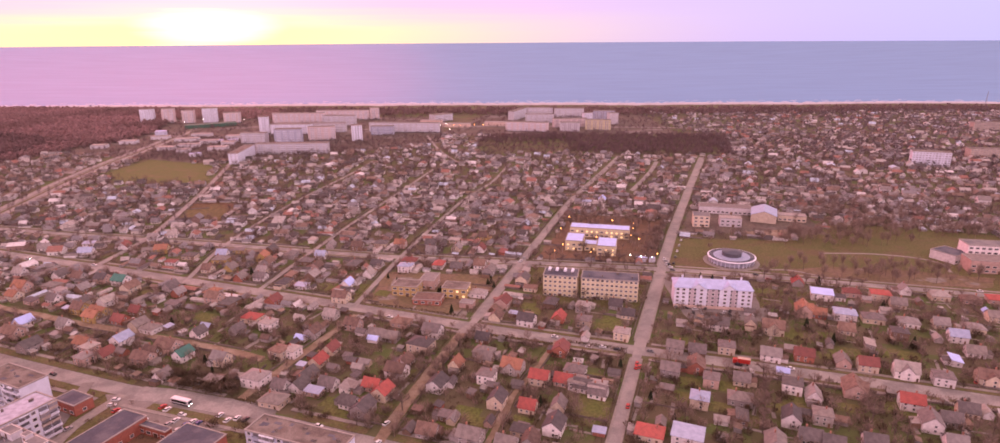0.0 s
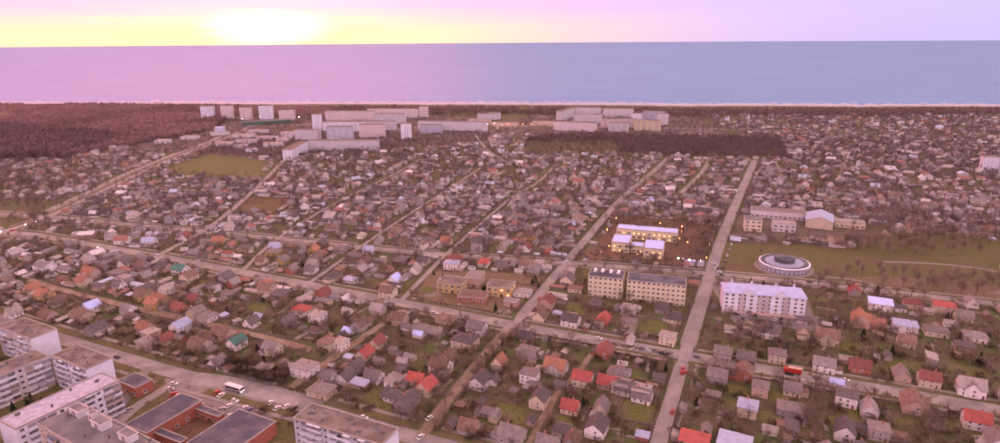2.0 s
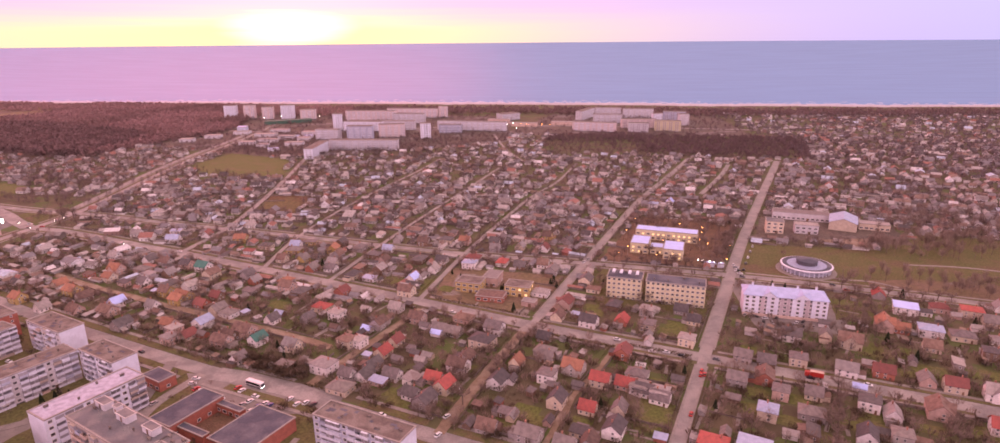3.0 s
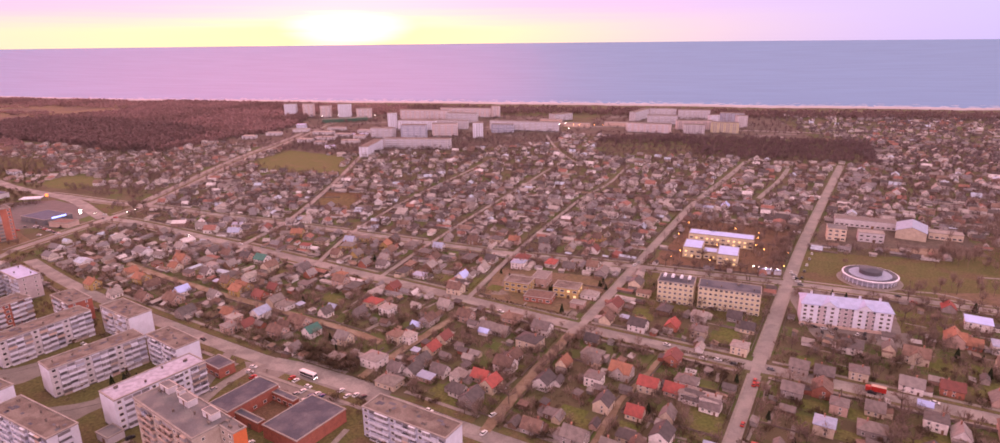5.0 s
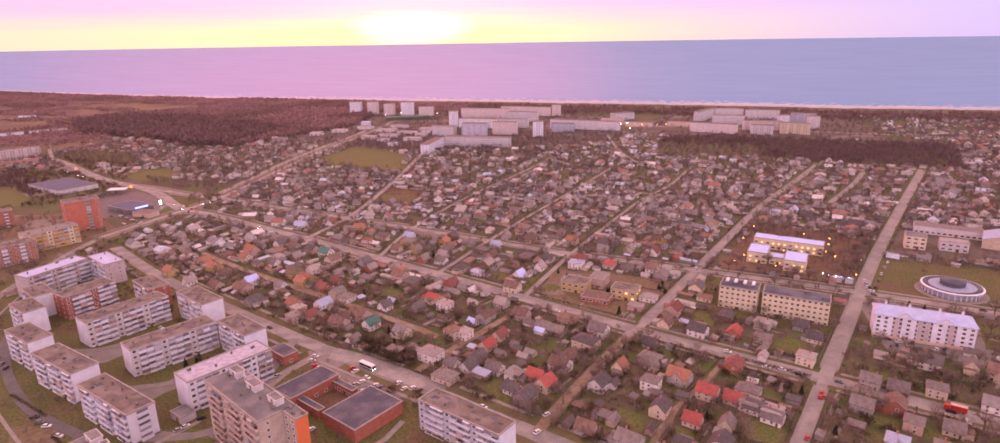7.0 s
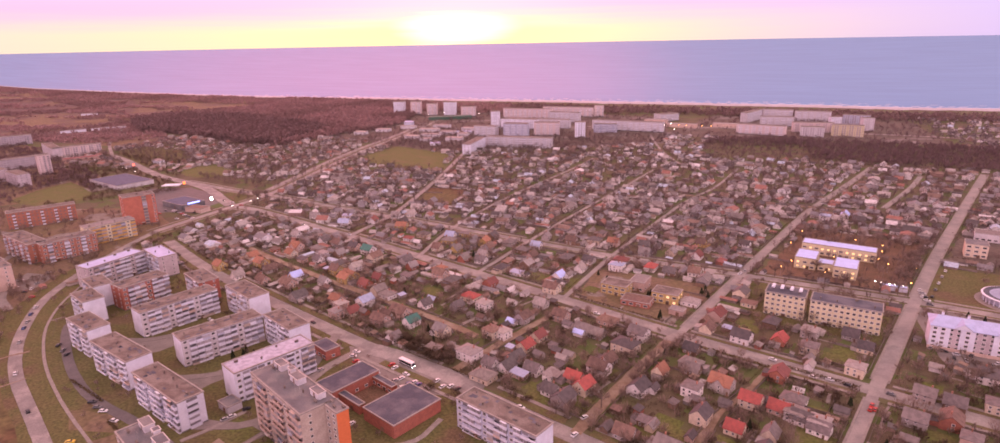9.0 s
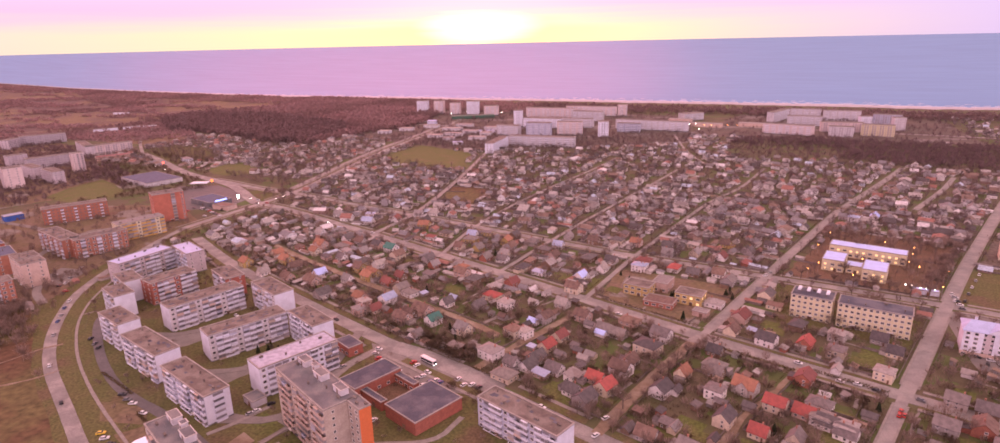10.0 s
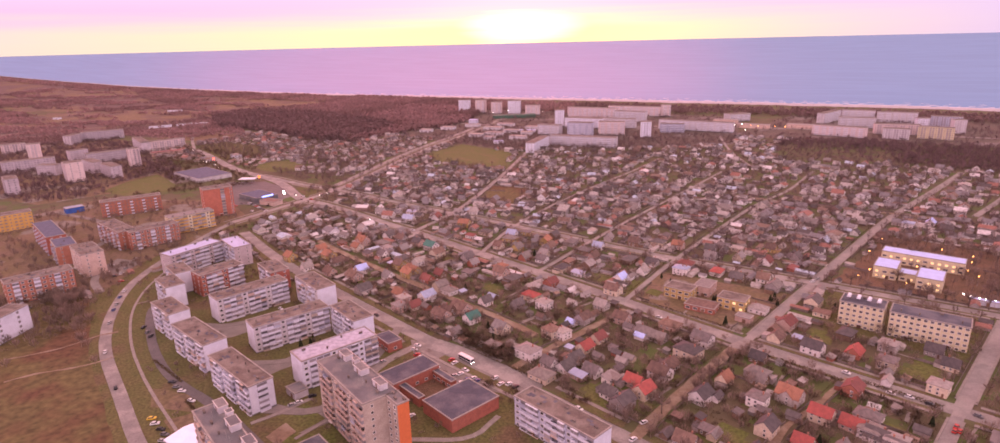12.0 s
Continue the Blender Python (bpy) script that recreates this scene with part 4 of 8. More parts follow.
def block(cx, cy, L, D, ang, H, storeys, wall=None, roof=None, style="loggia", label="", bay=3.3, accent=None, far=False, big=False, name="apartment_block", end=None, lit=0.0, group="", blank=False):
    """A slab of flats: front to local -y; windows and loggias on every storey."""
    wall, roof, accent = wall or PANEL, roof or FELT, accent or wall or PANEL
    m = pose(cx, cy, 0, 0, 0, ang)
    ob = thing(name, m, label, "apartment building", group)
    FOOT.append((m.inverted(), L / 2 + 3, D / 2 + 3))
    base = (H - storeys * 2.8) * 0.75
    g = Geo()
    lay = lambda o, z: [(-L / 2 - o, -D / 2 - o, z), (L / 2 + o, -D / 2 - o, z), (L / 2 + o, D / 2 + o, z), (-L / 2 - o, D / 2 + o, z)]
    foot = max(0.5, base * 0.8)
    loops = [lay(0.08, 0), lay(0.08, foot), lay(0.0, foot + 0.03)]
    for k in range(1, storeys):       # recessed panel joints between the storeys
        z = base + k * 2.8 - 0.1
        loops += [lay(0.0, z), lay(-0.05, z + 0.02), lay(-0.05, z + 0.09), lay(0.0, z + 0.11)]
    loops.append(lay(0.0, H))
    rings(g, loops, [1] + [0] * (len(loops) - 2), 0)
    part("wall", g.mesh("wall", wall, FELTG), ob)
    part("roof", flat_roof(L, D, H, roof), ob, "flat felted roof with a raised edge")
    if end:
        for s in (1,):
            g = Geo()
            g.box(L / 2 + 0.02, -D / 2, 0.6, L / 2 + 0.14, D / 2, H, 0)
            part("gable_panel", g.mesh("gable_panel", end), ob, "plain coloured gable wall")
    if blank:
        for e in (-1, 1):       # bare whitewashed gable walls, a little proud
            g = Geo()
            g.box(min(e * L / 2, e * (L / 2 + 0.12)), -D / 2 + 0.15, 0.6, max(e * L / 2, e * (L / 2 + 0.12)), D / 2 - 0.15, H - 0.05, 0)
            part("gable_panel", g.mesh("gable_panel", PANELW), ob, "bare whitewashed gable wall")
    n = max(2, int(L / bay))
    if far:
        g = Geo()
        for k in range(storeys):
            z = base + k * 2.8 + 0.85
            for side in (-1, 1):
                y = side * (D / 2)
                for i in range(n):
                    x = -L / 2 + (i + 0.5) * L / n
                    wide = 1.05 if (style == "loggia" and i % 3) or (style == "columns" and i % 3 == 1) else 0.55
                    g.box(x - wide, min(y, y + side * 0.06), z, x + wide, max(y, y + side * 0.06), z + 1.0, 0)
                    if wide > 1:
                        g.box(x - wide - 0.2, min(y + side * 0.1, y + side * 0.8), z - 0.9, x + wide + 0.2, max(y + side * 0.1, y + side * 0.8), z, 1)
                for j in (-0.22, 0.22):
                    x = side * L / 2
                    g.box(min(x, x + side * 0.06), j * D - 0.7, z, max(x, x + side * 0.06), j * D + 0.7, z + 1.35, 0)
        part("window_grid", g.mesh("window_grid", LOGGIA, accent), ob, "rows of dark windows and balconies")["kind"] = "stuff"
        return ob
    g = Geo()
    for k in range(storeys):
        for i in range(n):
            x, z = -L / 2 + (i + 0.5) * L / n, base + k * 2.8
            g.box(x - 0.85, D / 2, z + 0.95, x + 0.85, D / 2 + 0.06, z + 2.35)
    part("window_grid", g.mesh("window_grid", PANE), ob, "rows of rear windows")["kind"] = "stuff"
    for k in range(storeys):
        z = base + k * 2.8
        for i in range(n):
            x = -L / 2 + (i + 0.5) * L / n
            if (style == "loggia" and i % 4 in (1, 2, 3)) or (style == "columns" and i % 3 == 1) or (style == "tower" and i == 4):
                skin = accent if rng.random() < 0.8 else rng.choice((PANELP, PANELB, PANELC))
                glazed = rng.random() < 0.35
                part("balcony", balcony_mesh(L / n - 0.15, skin, (skin.name, round(L / n, 1), glazed), glazed), ob, "glazed-in loggia" if glazed else "", pose(x, -D / 2, z + 0.15))
            elif style != "tower" or i == 6:
                part("window", WIN_LIT if rng.random() < lit else WIN, ob, m=pose(x, -D / 2, z + 0.95))
        if not blank:
            for j in ((-0.25, 0.25) if D > 9 else (0,)):
                if not end:
                    part("window", WIN_SMALL, ob, m=pose(L / 2, j * D, z + 0.95, 0, 0, 90))
                part("window", WIN_SMALL, ob, m=pose(-L / 2, j * D, z + 0.95, 0, 0, -90))
    doors = max(1, int(L / 16))
    for i in range(doors):
        g = Geo()
        g.box(-1.0, -0.1, 0, 1.0, 0.0, 2.2, 0)
        g.box(-1.5, -1.5, 2.35, 1.5, 0.0, 2.5, 1)
        part("door", g.mesh("door", DOORM, TRIM), ob, "entrance door under a canopy", pose(-L / 2 + (i + 0.5) * L / doors, -D / 2 - 0.09, 0))
    roof_bits(ob, L, D, H, max(3, int(L / 8)), FELT, big)
    if roof is FELT:
        for i in range(int(L / 4)):
            w, d = rng.uniform(1.2, 3.2), rng.uniform(0.8, 1.8)
            g = Geo()
            g.box(-w / 2, -d / 2, 0, w / 2, d / 2, 0.06, 0, True)
            part("felt_patch", g.mesh("felt_patch", FELTD), ob, "darker repaired roofing felt", pose(rng.uniform(-L / 2 + 2.5, L / 2 - 2.5), rng.uniform(-D / 2 + 2, D / 2 - 2), H + 0.2))
    return ob


LAVROOF = paint("lavender_sheet_roof", (0.38, 0.43, 0.66), (0.33, 0.37, 0.57), 4, 0.6, 0.08)
near_flats = block(-217.8, 165.6, 41, 11, -17, 13.5, 5, PANELB, style="loggia", accent=PANELW, label="bluish white block of flats with loggias", blank=True)
block(-265.1, 181.6, 37, 11.6, -15, 14, 5, PANEL, accent=PANELW, label="pale block of flats with loggias, brown roof", blank=True)
block(-307.2, 196.5, 26, 11, -16, 14, 5, PANEL, accent=PANELW, label="short pale block of flats in a staggered row", blank=True)
block(-341, 221, 21, 11, -20, 14, 5, PANEL, accent=PANELW, label="short pale block of flats in a staggered row", blank=True)
block(-357, 239, 21, 11, -22, 14, 5, PANEL, accent=PANELW, label="short pale block of flats in a staggered row", blank=True)
block(-287.9, 234.1, 42, 12, 71, 14, 5, PANEL, accent=PANELW, label="long white block of flats between two yards", blank=True)
block(-259, 258, 30, 12, -22, 14, 5, PANEL, accent=PANELW, label="white block of flats closing the yard", blank=True)
block(-238.7, 215.9, 40, 12, 65, 14, 5, PANEL, accent=PANELW, label="long white block of flats between two yards", blank=True)
block(-210, 232.5, 27, 11.5, -23, 14, 5, PANELW, accent=PANELW, label="white block of flats with a blank gable", blank=True)
block(-191.9, 198.9, 38, 12.5, 67, 14.5, 5, PANELW, roof=paint("pale_coated_roof", (0.40, 0.40, 0.52), (0.29, 0.285, 0.365), 2.5, 0.7, 0.12), accent=PANELW, label="white block of flats with a pale coated roof", blank=True)
block(-151.1, 165.7, 41.4, 14.2, -25, 25, 8, PANELC, roof=FELTG, accent=PANELP, big=True, label="tall beige aggregate-panel block with stair heads")
block(-126.5, 159.5, 8.4, 4.8, -25, 25, 8, PANELC, roof=FELTG, accent=PANELC, style="plain", label="beige tower wing with an orange gable", end=ORANGE)
block(-167.8, 117.9, 41, 10, -23, 25, 8, PANELC, roof=FELTG, accent=PANELP, big=True, label="tall grey-roofed block by the car park")
block(-75.5, 193.9, 40, 10.5, -19.5, 13, 5, PANELB, accent=PANELW, label="long bluish block of flats on the street", blank=True)
for k in range(5):
    part("balcony", balcony_mesh(4.6, PANELW, ("gable", 4.6)), near_flats, "loggia in the gable wall", pose(20.64, 0.4, 0.25 + k * 2.7, 0, 0, 90))
dorm = block(33.5, 355, 20.5, 13, -11, 12.9, 4 + 1, CREAMP, roof=FELTD, style="plain", bay=2.6, label="cream panel dormitory with even rows of windows")
block(62.3, 348.6, 33.5, 13, -11, 12.9, 4 + 1, CREAMP, roof=FELTD, style="plain", bay=2.6, label="cream panel dormitory with even rows of windows")
block(-385.7, 270.5, 38, 13, 84, 14.5, 5, PANELL, roof=LAVROOF, accent=PANELW, label="brick and plaster flats with a white roof")
block(-366, 292, 28, 12, -22, 14.5, 5, PANELL, roof=LAVROOF, accent=PANELW, label="brick and plaster flats with a white roof")
block(-333.8, 249.6, 28, 13, 76, 14, 5, BRICKR, accent=PANELW, label="red brick block with white balcony bands")
block(-304, 268, 24, 12, -24, 13, 5, BRICKR, roof=FELT, accent=PANELW, label="red brick block with a brown roof")

for x in (-7, -2.5, 2.5, 7):
    g = Geo()
    rings(g, [[(x - 0.9, -2.6, 14.7), (x + 0.9, -2.6, 14.7), (x + 0.9, 2.2, 14.7), (x - 0.9, 2.2, 14.7)], [(x - 0.7, -2.4, 15.6), (x + 0.7, -2.4, 15.6), (x + 0.7, 2.0, 15.6), (x - 0.7, 2.0, 15.6)]], (0,), 0)
    part("skylight", g.mesh("skylight", PANELW), dorm, "white box skylight")

# the orange estate beyond the curving street
BLUEFELT = paint("blue_grey_roof_felt", (0.105, 0.115, 0.175), (0.085, 0.092, 0.14), 3, 0.9, 0.2)
OB = "orange brick flats with pale loggias"
block(-489, 378, 25, 16, 62, 26, 9, TOWERB, roof=FELT, accent=PANELC, style="tower", label="tall plain red-orange brick tower with one balcony stack")
block(-470.4, 333.8, 36, 13, 70, 14.5, 5, CREAMP, accent=OCHRE, roof=ROOFS["light"], label="cream and ochre block of flats")
block(-431, 193.9, 36, 13, 72, 14.5, 5, BRICKO, accent=PANELW, style="columns", label=OB)
block(-493, 284, 48, 13, -14, 14.5, 5, BRICKO, accent=PANELW, style="columns", label=OB)
block(-463, 294, 36, 13, 74, 14.5, 5, BRICKO, accent=PANELW, style="columns", label=OB)
block(-575, 350, 50, 13, 60, 14.5, 5, BRICKO, accent=PANELW, style="columns", label=OB, far=True)
block(-622.9, 272, 28, 13, 70, 14.5, 5, OCHRE, accent=OCHRE, label="ochre block of flats", far=True)
block(-537, 257, 58, 13, -19, 14.5, 5, BRICKR, roof=BLUEFELT, accent=PANELB, style="columns", label="red brick flats with a pale blue roof", far=True)
block(-488, 241, 26, 13, -21, 14.5, 5, BRICKO, roof=BLUEFELT, accent=PANELB, style="columns", label="orange brick flats with a pale blue roof")
block(-456, 237.5, 15, 14, -16, 16.5, 6, PANELP, accent=PANELP, style="plain", label="plain pinkish tower-like block")
block(-440, 232, 13, 14, -16, 16.5, 6, PANELP, accent=PANELP, style="plain", label="plain pinkish tower-like block")
block(-385, 150, 12, 26, 20, 14, 5, PANELW, accent=PANELW, label="white block of flats at the meadow's edge", far=True)

# far estates
FARB = "distant pale block of flats"
for row in (
    (-348, 803, 70, 12, 95, 14, 5, PANELW), (-297, 851, 98, 12, 4, 14, 5, PANEL), (-334, 943, 40, 14, 5, 21, 7, PANELB), (-290, 968, 41, 14, 12, 21, 7, FARPINK),
    (-385, 939, 38, 14, -4, 16, 5, PANEL), (-405, 1033, 15, 14, 15, 29, 9, PANELW), (-334, 1057, 120, 12, -1, 15, 5, PANEL), (-233, 960, 16, 14, 16, 24, 8, PANELW),
    (-173, 1050, 120, 12, -5, 16, 5, PANEL), (-205, 1022, 37, 12, 3, 14, 5, PANELB), (-392, 1175, 99, 12, 0, 19, 6, FARPINK), (-309, 1148, 61, 12, -6, 17, 6, PANEL),
):
    block(*row, far=True, accent=PANELW, label=FARB, group="seaside estate")
for row in (
    (-685, 1182, 23, 14, 12, 27, 9, PANELW), (-649, 1190, 21, 14, 12, 27, 9, FARPINK), (-609, 1187, 21, 14, 13, 24, 8, FARPINK), (-570, 1193, 25, 14, 13, 27, 9, PANELW), (-523, 1182, 29, 14, 13, 20, 6, FARPINK),
    (35, 1056, 73, 12, -14, 15, 5, FARPINK), (22, 1230, 70, 12, 68, 17, 6, PANEL), (68, 1266, 51, 12, -7, 17, 6, PANEL), (125, 1250, 59, 12, -4, 17, 6, PANEL),
):
    block(*row, far=True, accent=PANELW, label=FARB, group="seaside estate")
for row in (
    (188, 1203, 41, 12, -8, 17, 6, PANELB), (112, 1101, 60, 12, 3, 15, 5, FARPINK), (107, 1049, 33, 12, -6, 15, 5, PANEL), (157, 1066, 43, 12, -10, 17, 6, CREAMP), (194, 1139, 17, 12, 16, 20, 7, PANEL),
    (-1107, 598, 31, 12, 120, 15, 5, FARPANEL), (-1107, 648, 64, 12, 60, 15, 5, FARPANEL), (-930, 600, 80, 12, -25, 15, 5, FARPANEL), (-892, 610, 60, 12, 70, 15, 5, FARPINK), (-931, 505, 23, 12, 80, 15, 5, FARPANEL),
):
    block(*row, far=True, accent=FARPANEL, label=FARB, group="outlying estate")
for row in (
    (-880, 514, 48, 12, 72, 14, 5, FARPANEL), (-805, 506, 13, 12, 69, 24, 8, FARPINK), (-826, 463, 40, 12, -15, 14, 5, FARPANEL), (-773, 454, 40, 12, -15, 14, 5, FARPANEL), (-781, 415, 15, 18, -15, 24, 8, FARPINK),
    (-920, 436, 58, 12, 65, 14, 5, FARPANEL), (-857, 428, 26, 12, 20, 13, 5, FARPANEL), (-994, 482, 16, 14, 62, 24, 8, FARPINK), (-1104, 508, 31, 12, 68, 14, 5, FARPINK), (-785, 350, 26, 12, -20, 18, 6, FARPANEL),
):
    block(*row, far=True, accent=FARPANEL, label=FARB, group="outlying estate")
for row in (
    (-322, 1228, 104, 12, 1, 18, 6, FARPINK),
    (-261, 1232, 18, 14, 13, 22, 7, FARPINK),
    (62, 1163, 53, 12, -2, 16, 5, PANEL),
    (-358, 1029, 67, 12, 1, 17, 5, PANELW),
    (-126, 1197, 41, 20, 40, 13, 4, PANEL),
    (153, 1179, 17, 12, 15, 16, 5, PANELW),
):
    block(*row, far=True, accent=PANELW, label=FARB, group="seaside estate")
block(512, 744, 40, 13, -20, 17, 6, PANELW, far=True, accent=PANELW, label="white mid-rise among the houses")
block(612, 789, 40, 14, -10, 12, 4, PANELC, far=True, accent=PANELC, label="pale brown mid-rise among the houses")
block(790, 1027, 45, 14, -10, 14, 5, PANELC, far=True, accent=PANELC, label="pale brown mid-rise far among the houses")


# ---- larger single buildings ----
def hall(cx, cy, L, D, ang, H, wall, roof, label, name="low_building", windows=True, lit=0.0, pitch=0.0, cat="building"):
    """A low building: walls, roof, a door and windows."""
    m = pose(cx, cy, 0, 0, 0, ang)
    ob = thing(name, m, label, cat)
    FOOT.append((m.inverted(), L / 2 + 2, D / 2 + 2))
    g = Geo()
    if pitch:
        g.box(-L / 2, -D / 2, 0, L / 2, D / 2, H, 0, True)
        for x in (-L / 2, L / 2):
            g.face([(x, -D / 2, H), (x, D / 2, H), (x, 0, H + pitch)])
        part("wall", g.mesh("wall", wall), ob)
        r = Geo()
        for s in (-1, 1):
            a = [(-L / 2 - 0.5, s * (D / 2 + 0.5), H - 0.15), (L / 2 + 0.5, s * (D / 2 + 0.5), H - 0.15), (L / 2 + 0.5, 0, H + pitch + 0.1), (-L / 2 - 0.5, 0, H + pitch + 0.1)]
            b = [(x, y, z + 0.22) for x, y, z in a]
            r.prism(a if s < 0 else a[::-1], b if s < 0 else b[::-1])
            r.face(a[::-1])
        part("roof", r.mesh("roof", roof), ob)
    else:
        g.box(-L / 2, -D / 2, 0, L / 2, D / 2, H, 0, True)
        part("wall", g.mesh("wall", wall), ob)
        part("roof", flat_roof(L, D, H, roof, 0.25), ob)
    if windows:
        n = max(1, int(L / 3.6))
        for k in range(max(1, int(H / 3.1))):
            for i in range(n):
                part("window", WIN_LIT if rng.random() < lit else WIN_WIDE, ob, m=pose(-L / 2 + (i + 0.5) * L / n, -D / 2, 0.9 + k * 3.0))
            for i in range(max(1, int(D / 5))):
                part("window", WIN_LIT if rng.random() < lit else WIN, ob, m=pose(L / 2, -D / 2 + (i + 0.5) * D / max(1, int(D / 5)), 0.9 + k * 3.0, 0, 0, 90))
    g = Geo()
    g.box(-0.9, -0.1, 0, 0.9, 0, 2.2)
    part("door", g.mesh("door", DOORM), ob, "entrance door", pose(L * 0.12, -D / 2 - 0.02, 0))
    return ob


# red brick school with bitumen roofs round a court
hall(-155, 205.8, 12.8, 25, -21, 5.8, BRICKR, FELTD, "red brick school wing with a dark bitumen roof", "school_wing", lit=0.0)
hall(-121, 195, 20, 25, -21, 5.8, BRICKR, FELTD, "red brick school hall with a dark bitumen roof", "school_wing", windows=False)
hall(-139.5, 211, 15, 3, -21, 4.0, BRICKR, FELTD, "red brick link building round the school court", "school_link")
hall(-145, 193.5, 15, 3, -21, 4.2, BRICKR, FELTD, "low red brick link round the school court", "school_link", windows=False)
hall(-184.2, 229.6, 13, 8, -24, 5, BRICKR, FELTD, "small red brick shop with a dark roof", "brick_shop")
hall(-194.5, 175.3, 8.4, 6.4, -19, 3.2, PANEL, FELTG, "grey substation hut by the flats", "substation_hut", windows=False)
hall(-203.5, 129.5, 13, 15, -8, 5.5, PANELW, paint("bright_white_sheet", (0.74, 0.77, 0.95), (0.68, 0.71, 0.88), 5, 0.5, 0.04), "white-roofed annex beside the tall block", "annex", windows=False, pitch=0.8)
hall(-150, 139, 15, 11, -22, 9, PANELC, FELTD, "dark-roofed low wing before the tall block", "annex")
# school with white roofs and lit windows
hall(73.9, 468.7, 46, 12, -13, 7.5, CREAMP, ROOFS["white"], "long two-storey school wing with a white roof, lit", "school_wing", lit=0.6)
hall(51.5, 442, 12.8, 19, -12, 7.5, CREAMP, ROOFS["white"], "school wing with a white roof and lit windows", "school_wing", lit=0.6)
hall(73.5, 430, 13.5, 20, -12, 7.5, CREAMP, ROOFS["white"], "school wing with a white roof and lit windows", "school_wing", lit=0.6)
hall(62.7, 437, 9, 10, -12, 5, CREAMP, ROOFS["white"], "low school link with a white roof", "school_link", lit=0.3)
hall(97, 410, 14, 4, -9, 2.6, PANELW, ROOFS["white"], "small white-roofed shelter by the crossing", "shelter", windows=False)
# yellow institute
hall(-61.2, 354.2, 16, 11, -12, 6.3, WALLS["yellow"], FELT, "yellow two-storey kindergarten building with lit windows", "kindergarten_wing", lit=0.3)
hall(-30.7, 350.7, 15.5, 11, -10, 6.3, WALLS["yellow"], FELT, "yellow two-storey kindergarten building with lit windows", "kindergarten_wing", lit=0.3)
hall(-46.5, 341, 17, 11, -8, 3.2, WALLS["brick"], ROOFS["brown"], "low red building between two yellow wings", "kindergarten_link")
hall(-48.7, 366, 9.5, 14, -10, 6, WALLS["pink"], ROOFS["light"], "pinkish rear wing of the kindergarten", "kindergarten_wing")
hall(-23, 334, 8, 6, -15, 3, WALLS["pink"], ROOFS["light"], "small outbuilding on the institute plot", "outbuilding", windows=False)
# depot and warehouses by the straight street
hall(221, 514, 26, 20, 68, 6.5, WALLS["cream"], ROOFS["blue"], "warehouse with a pale blue gabled roof", "warehouse", pitch=3.5)
hall(162, 497, 13, 12, -12, 9.5, WALLS["cream"], FELTG, "grey flat-roofed building in the depot yard", "depot_building")
hall(186, 496, 17, 10, -12, 7.0, PANEL, ROOFS["light"], "pale low depot building", "depot_building")
hall(195, 536, 44, 12, -14, 6, PANEL, ROOFS["grey"], "long grey depot shed", "depot_shed")
hall(243, 510, 22, 10, -16, 5, WALLS["cream"], ROOFS["light"], "low pale building in the depot yard", "depot_building")
hall(321, 390, 28, 14, -12, 8.5, WALLS["pink"], ROOFS["grey"], "pinkish public building at the park", "public_building")
hall(333, 409, 30, 14, -12, 12.5, WALLS["white"], FELTG, "taller white public building with rows of windows", "public_building")
hall(310, 412, 16, 17, 25, 6, WALLS["white"], FELTD, "low hall with a grey roof at the park", "low_hall")
# shops at the junction
hall(-471.5, 424.5, 20, 11, -2, 4, PANELP, ROOFS["brown"], "low pinkish shop with a brown flat roof", "shop_row", windows=False)
hall(-503, 437.5, 35, 23, -13, 4.5, FELTG, BLUEFELT, "supermarket with a dark blue-grey flat roof", "supermarket", windows=False)
hall(-656, 492, 66, 40, -14, 4.6, PANEL, BLUEFELT, "large blue-grey roofed market hall", "market_hall", windows=False)
hall(-848, 583, 42, 16, 60, 5, WALLS["pink"], ROOFS["maroon"], "long low building with a maroon roof", "low_hall", windows=False)
hall(-633, 329, 15, 10, 72, 5, paint("blue_cladding", (0.05, 0.12, 0.42), rough=0.6, vary=0.01), ROOFS["blue"], "small bright blue kiosk building", "kiosk", windows=False)
for x, y, L in ((-555, 985, 26), (-500, 960, 34), (-470, 905, 30), (-415, 880, 26), (-430, 990, 40), (-490, 880, 22), (-455, 940, 26), (-420, 925, 18), (-500, 1010, 30), (-580, 940, 24), (-600, 900, 20), (-455, 860, 16)):
    hall(x, y, L, 14, 8, 5, PANEL, ROOFS["light"], "low pale commercial shed", "commercial_shed", windows=False)
for x, y, L in ((-90, 1110, 50), (-20, 1130, 40), (-140, 1160, 40)):
    hall(x, y, L, 14, -6, 6, PANELP, ROOFS["light"], "low shop row by the estate", "shop_row", windows=False)

for x, y, L, a in ((-1154, 790, 40, 62), (-1130, 826, 30, 62), (-1404, 1007, 34, 20), (-1110, 850, 22, 40), (-723, 600, 20, -20), (-1546, 812, 16, 10)):
    hall(x, y, L, 9, a, 4.5, PANELW, ROOFS["light"], "long pale shed at the edge of town", "commercial_shed", windows=False)
GREENHALL = paint("dark_green_cladding", (0.07, 0.13, 0.10), rough=0.7)
hall(-540, 1128, 86, 16, 30, 6, GREENHALL, GREENHALL, "long dark green market hall by the avenue", "market_hall", windows=False)
hall(-561, 998, 16, 14, 20, 11, PANELB, ROOFS["white"], "small white and blue shop block by the avenue", "shop_block", windows=False)
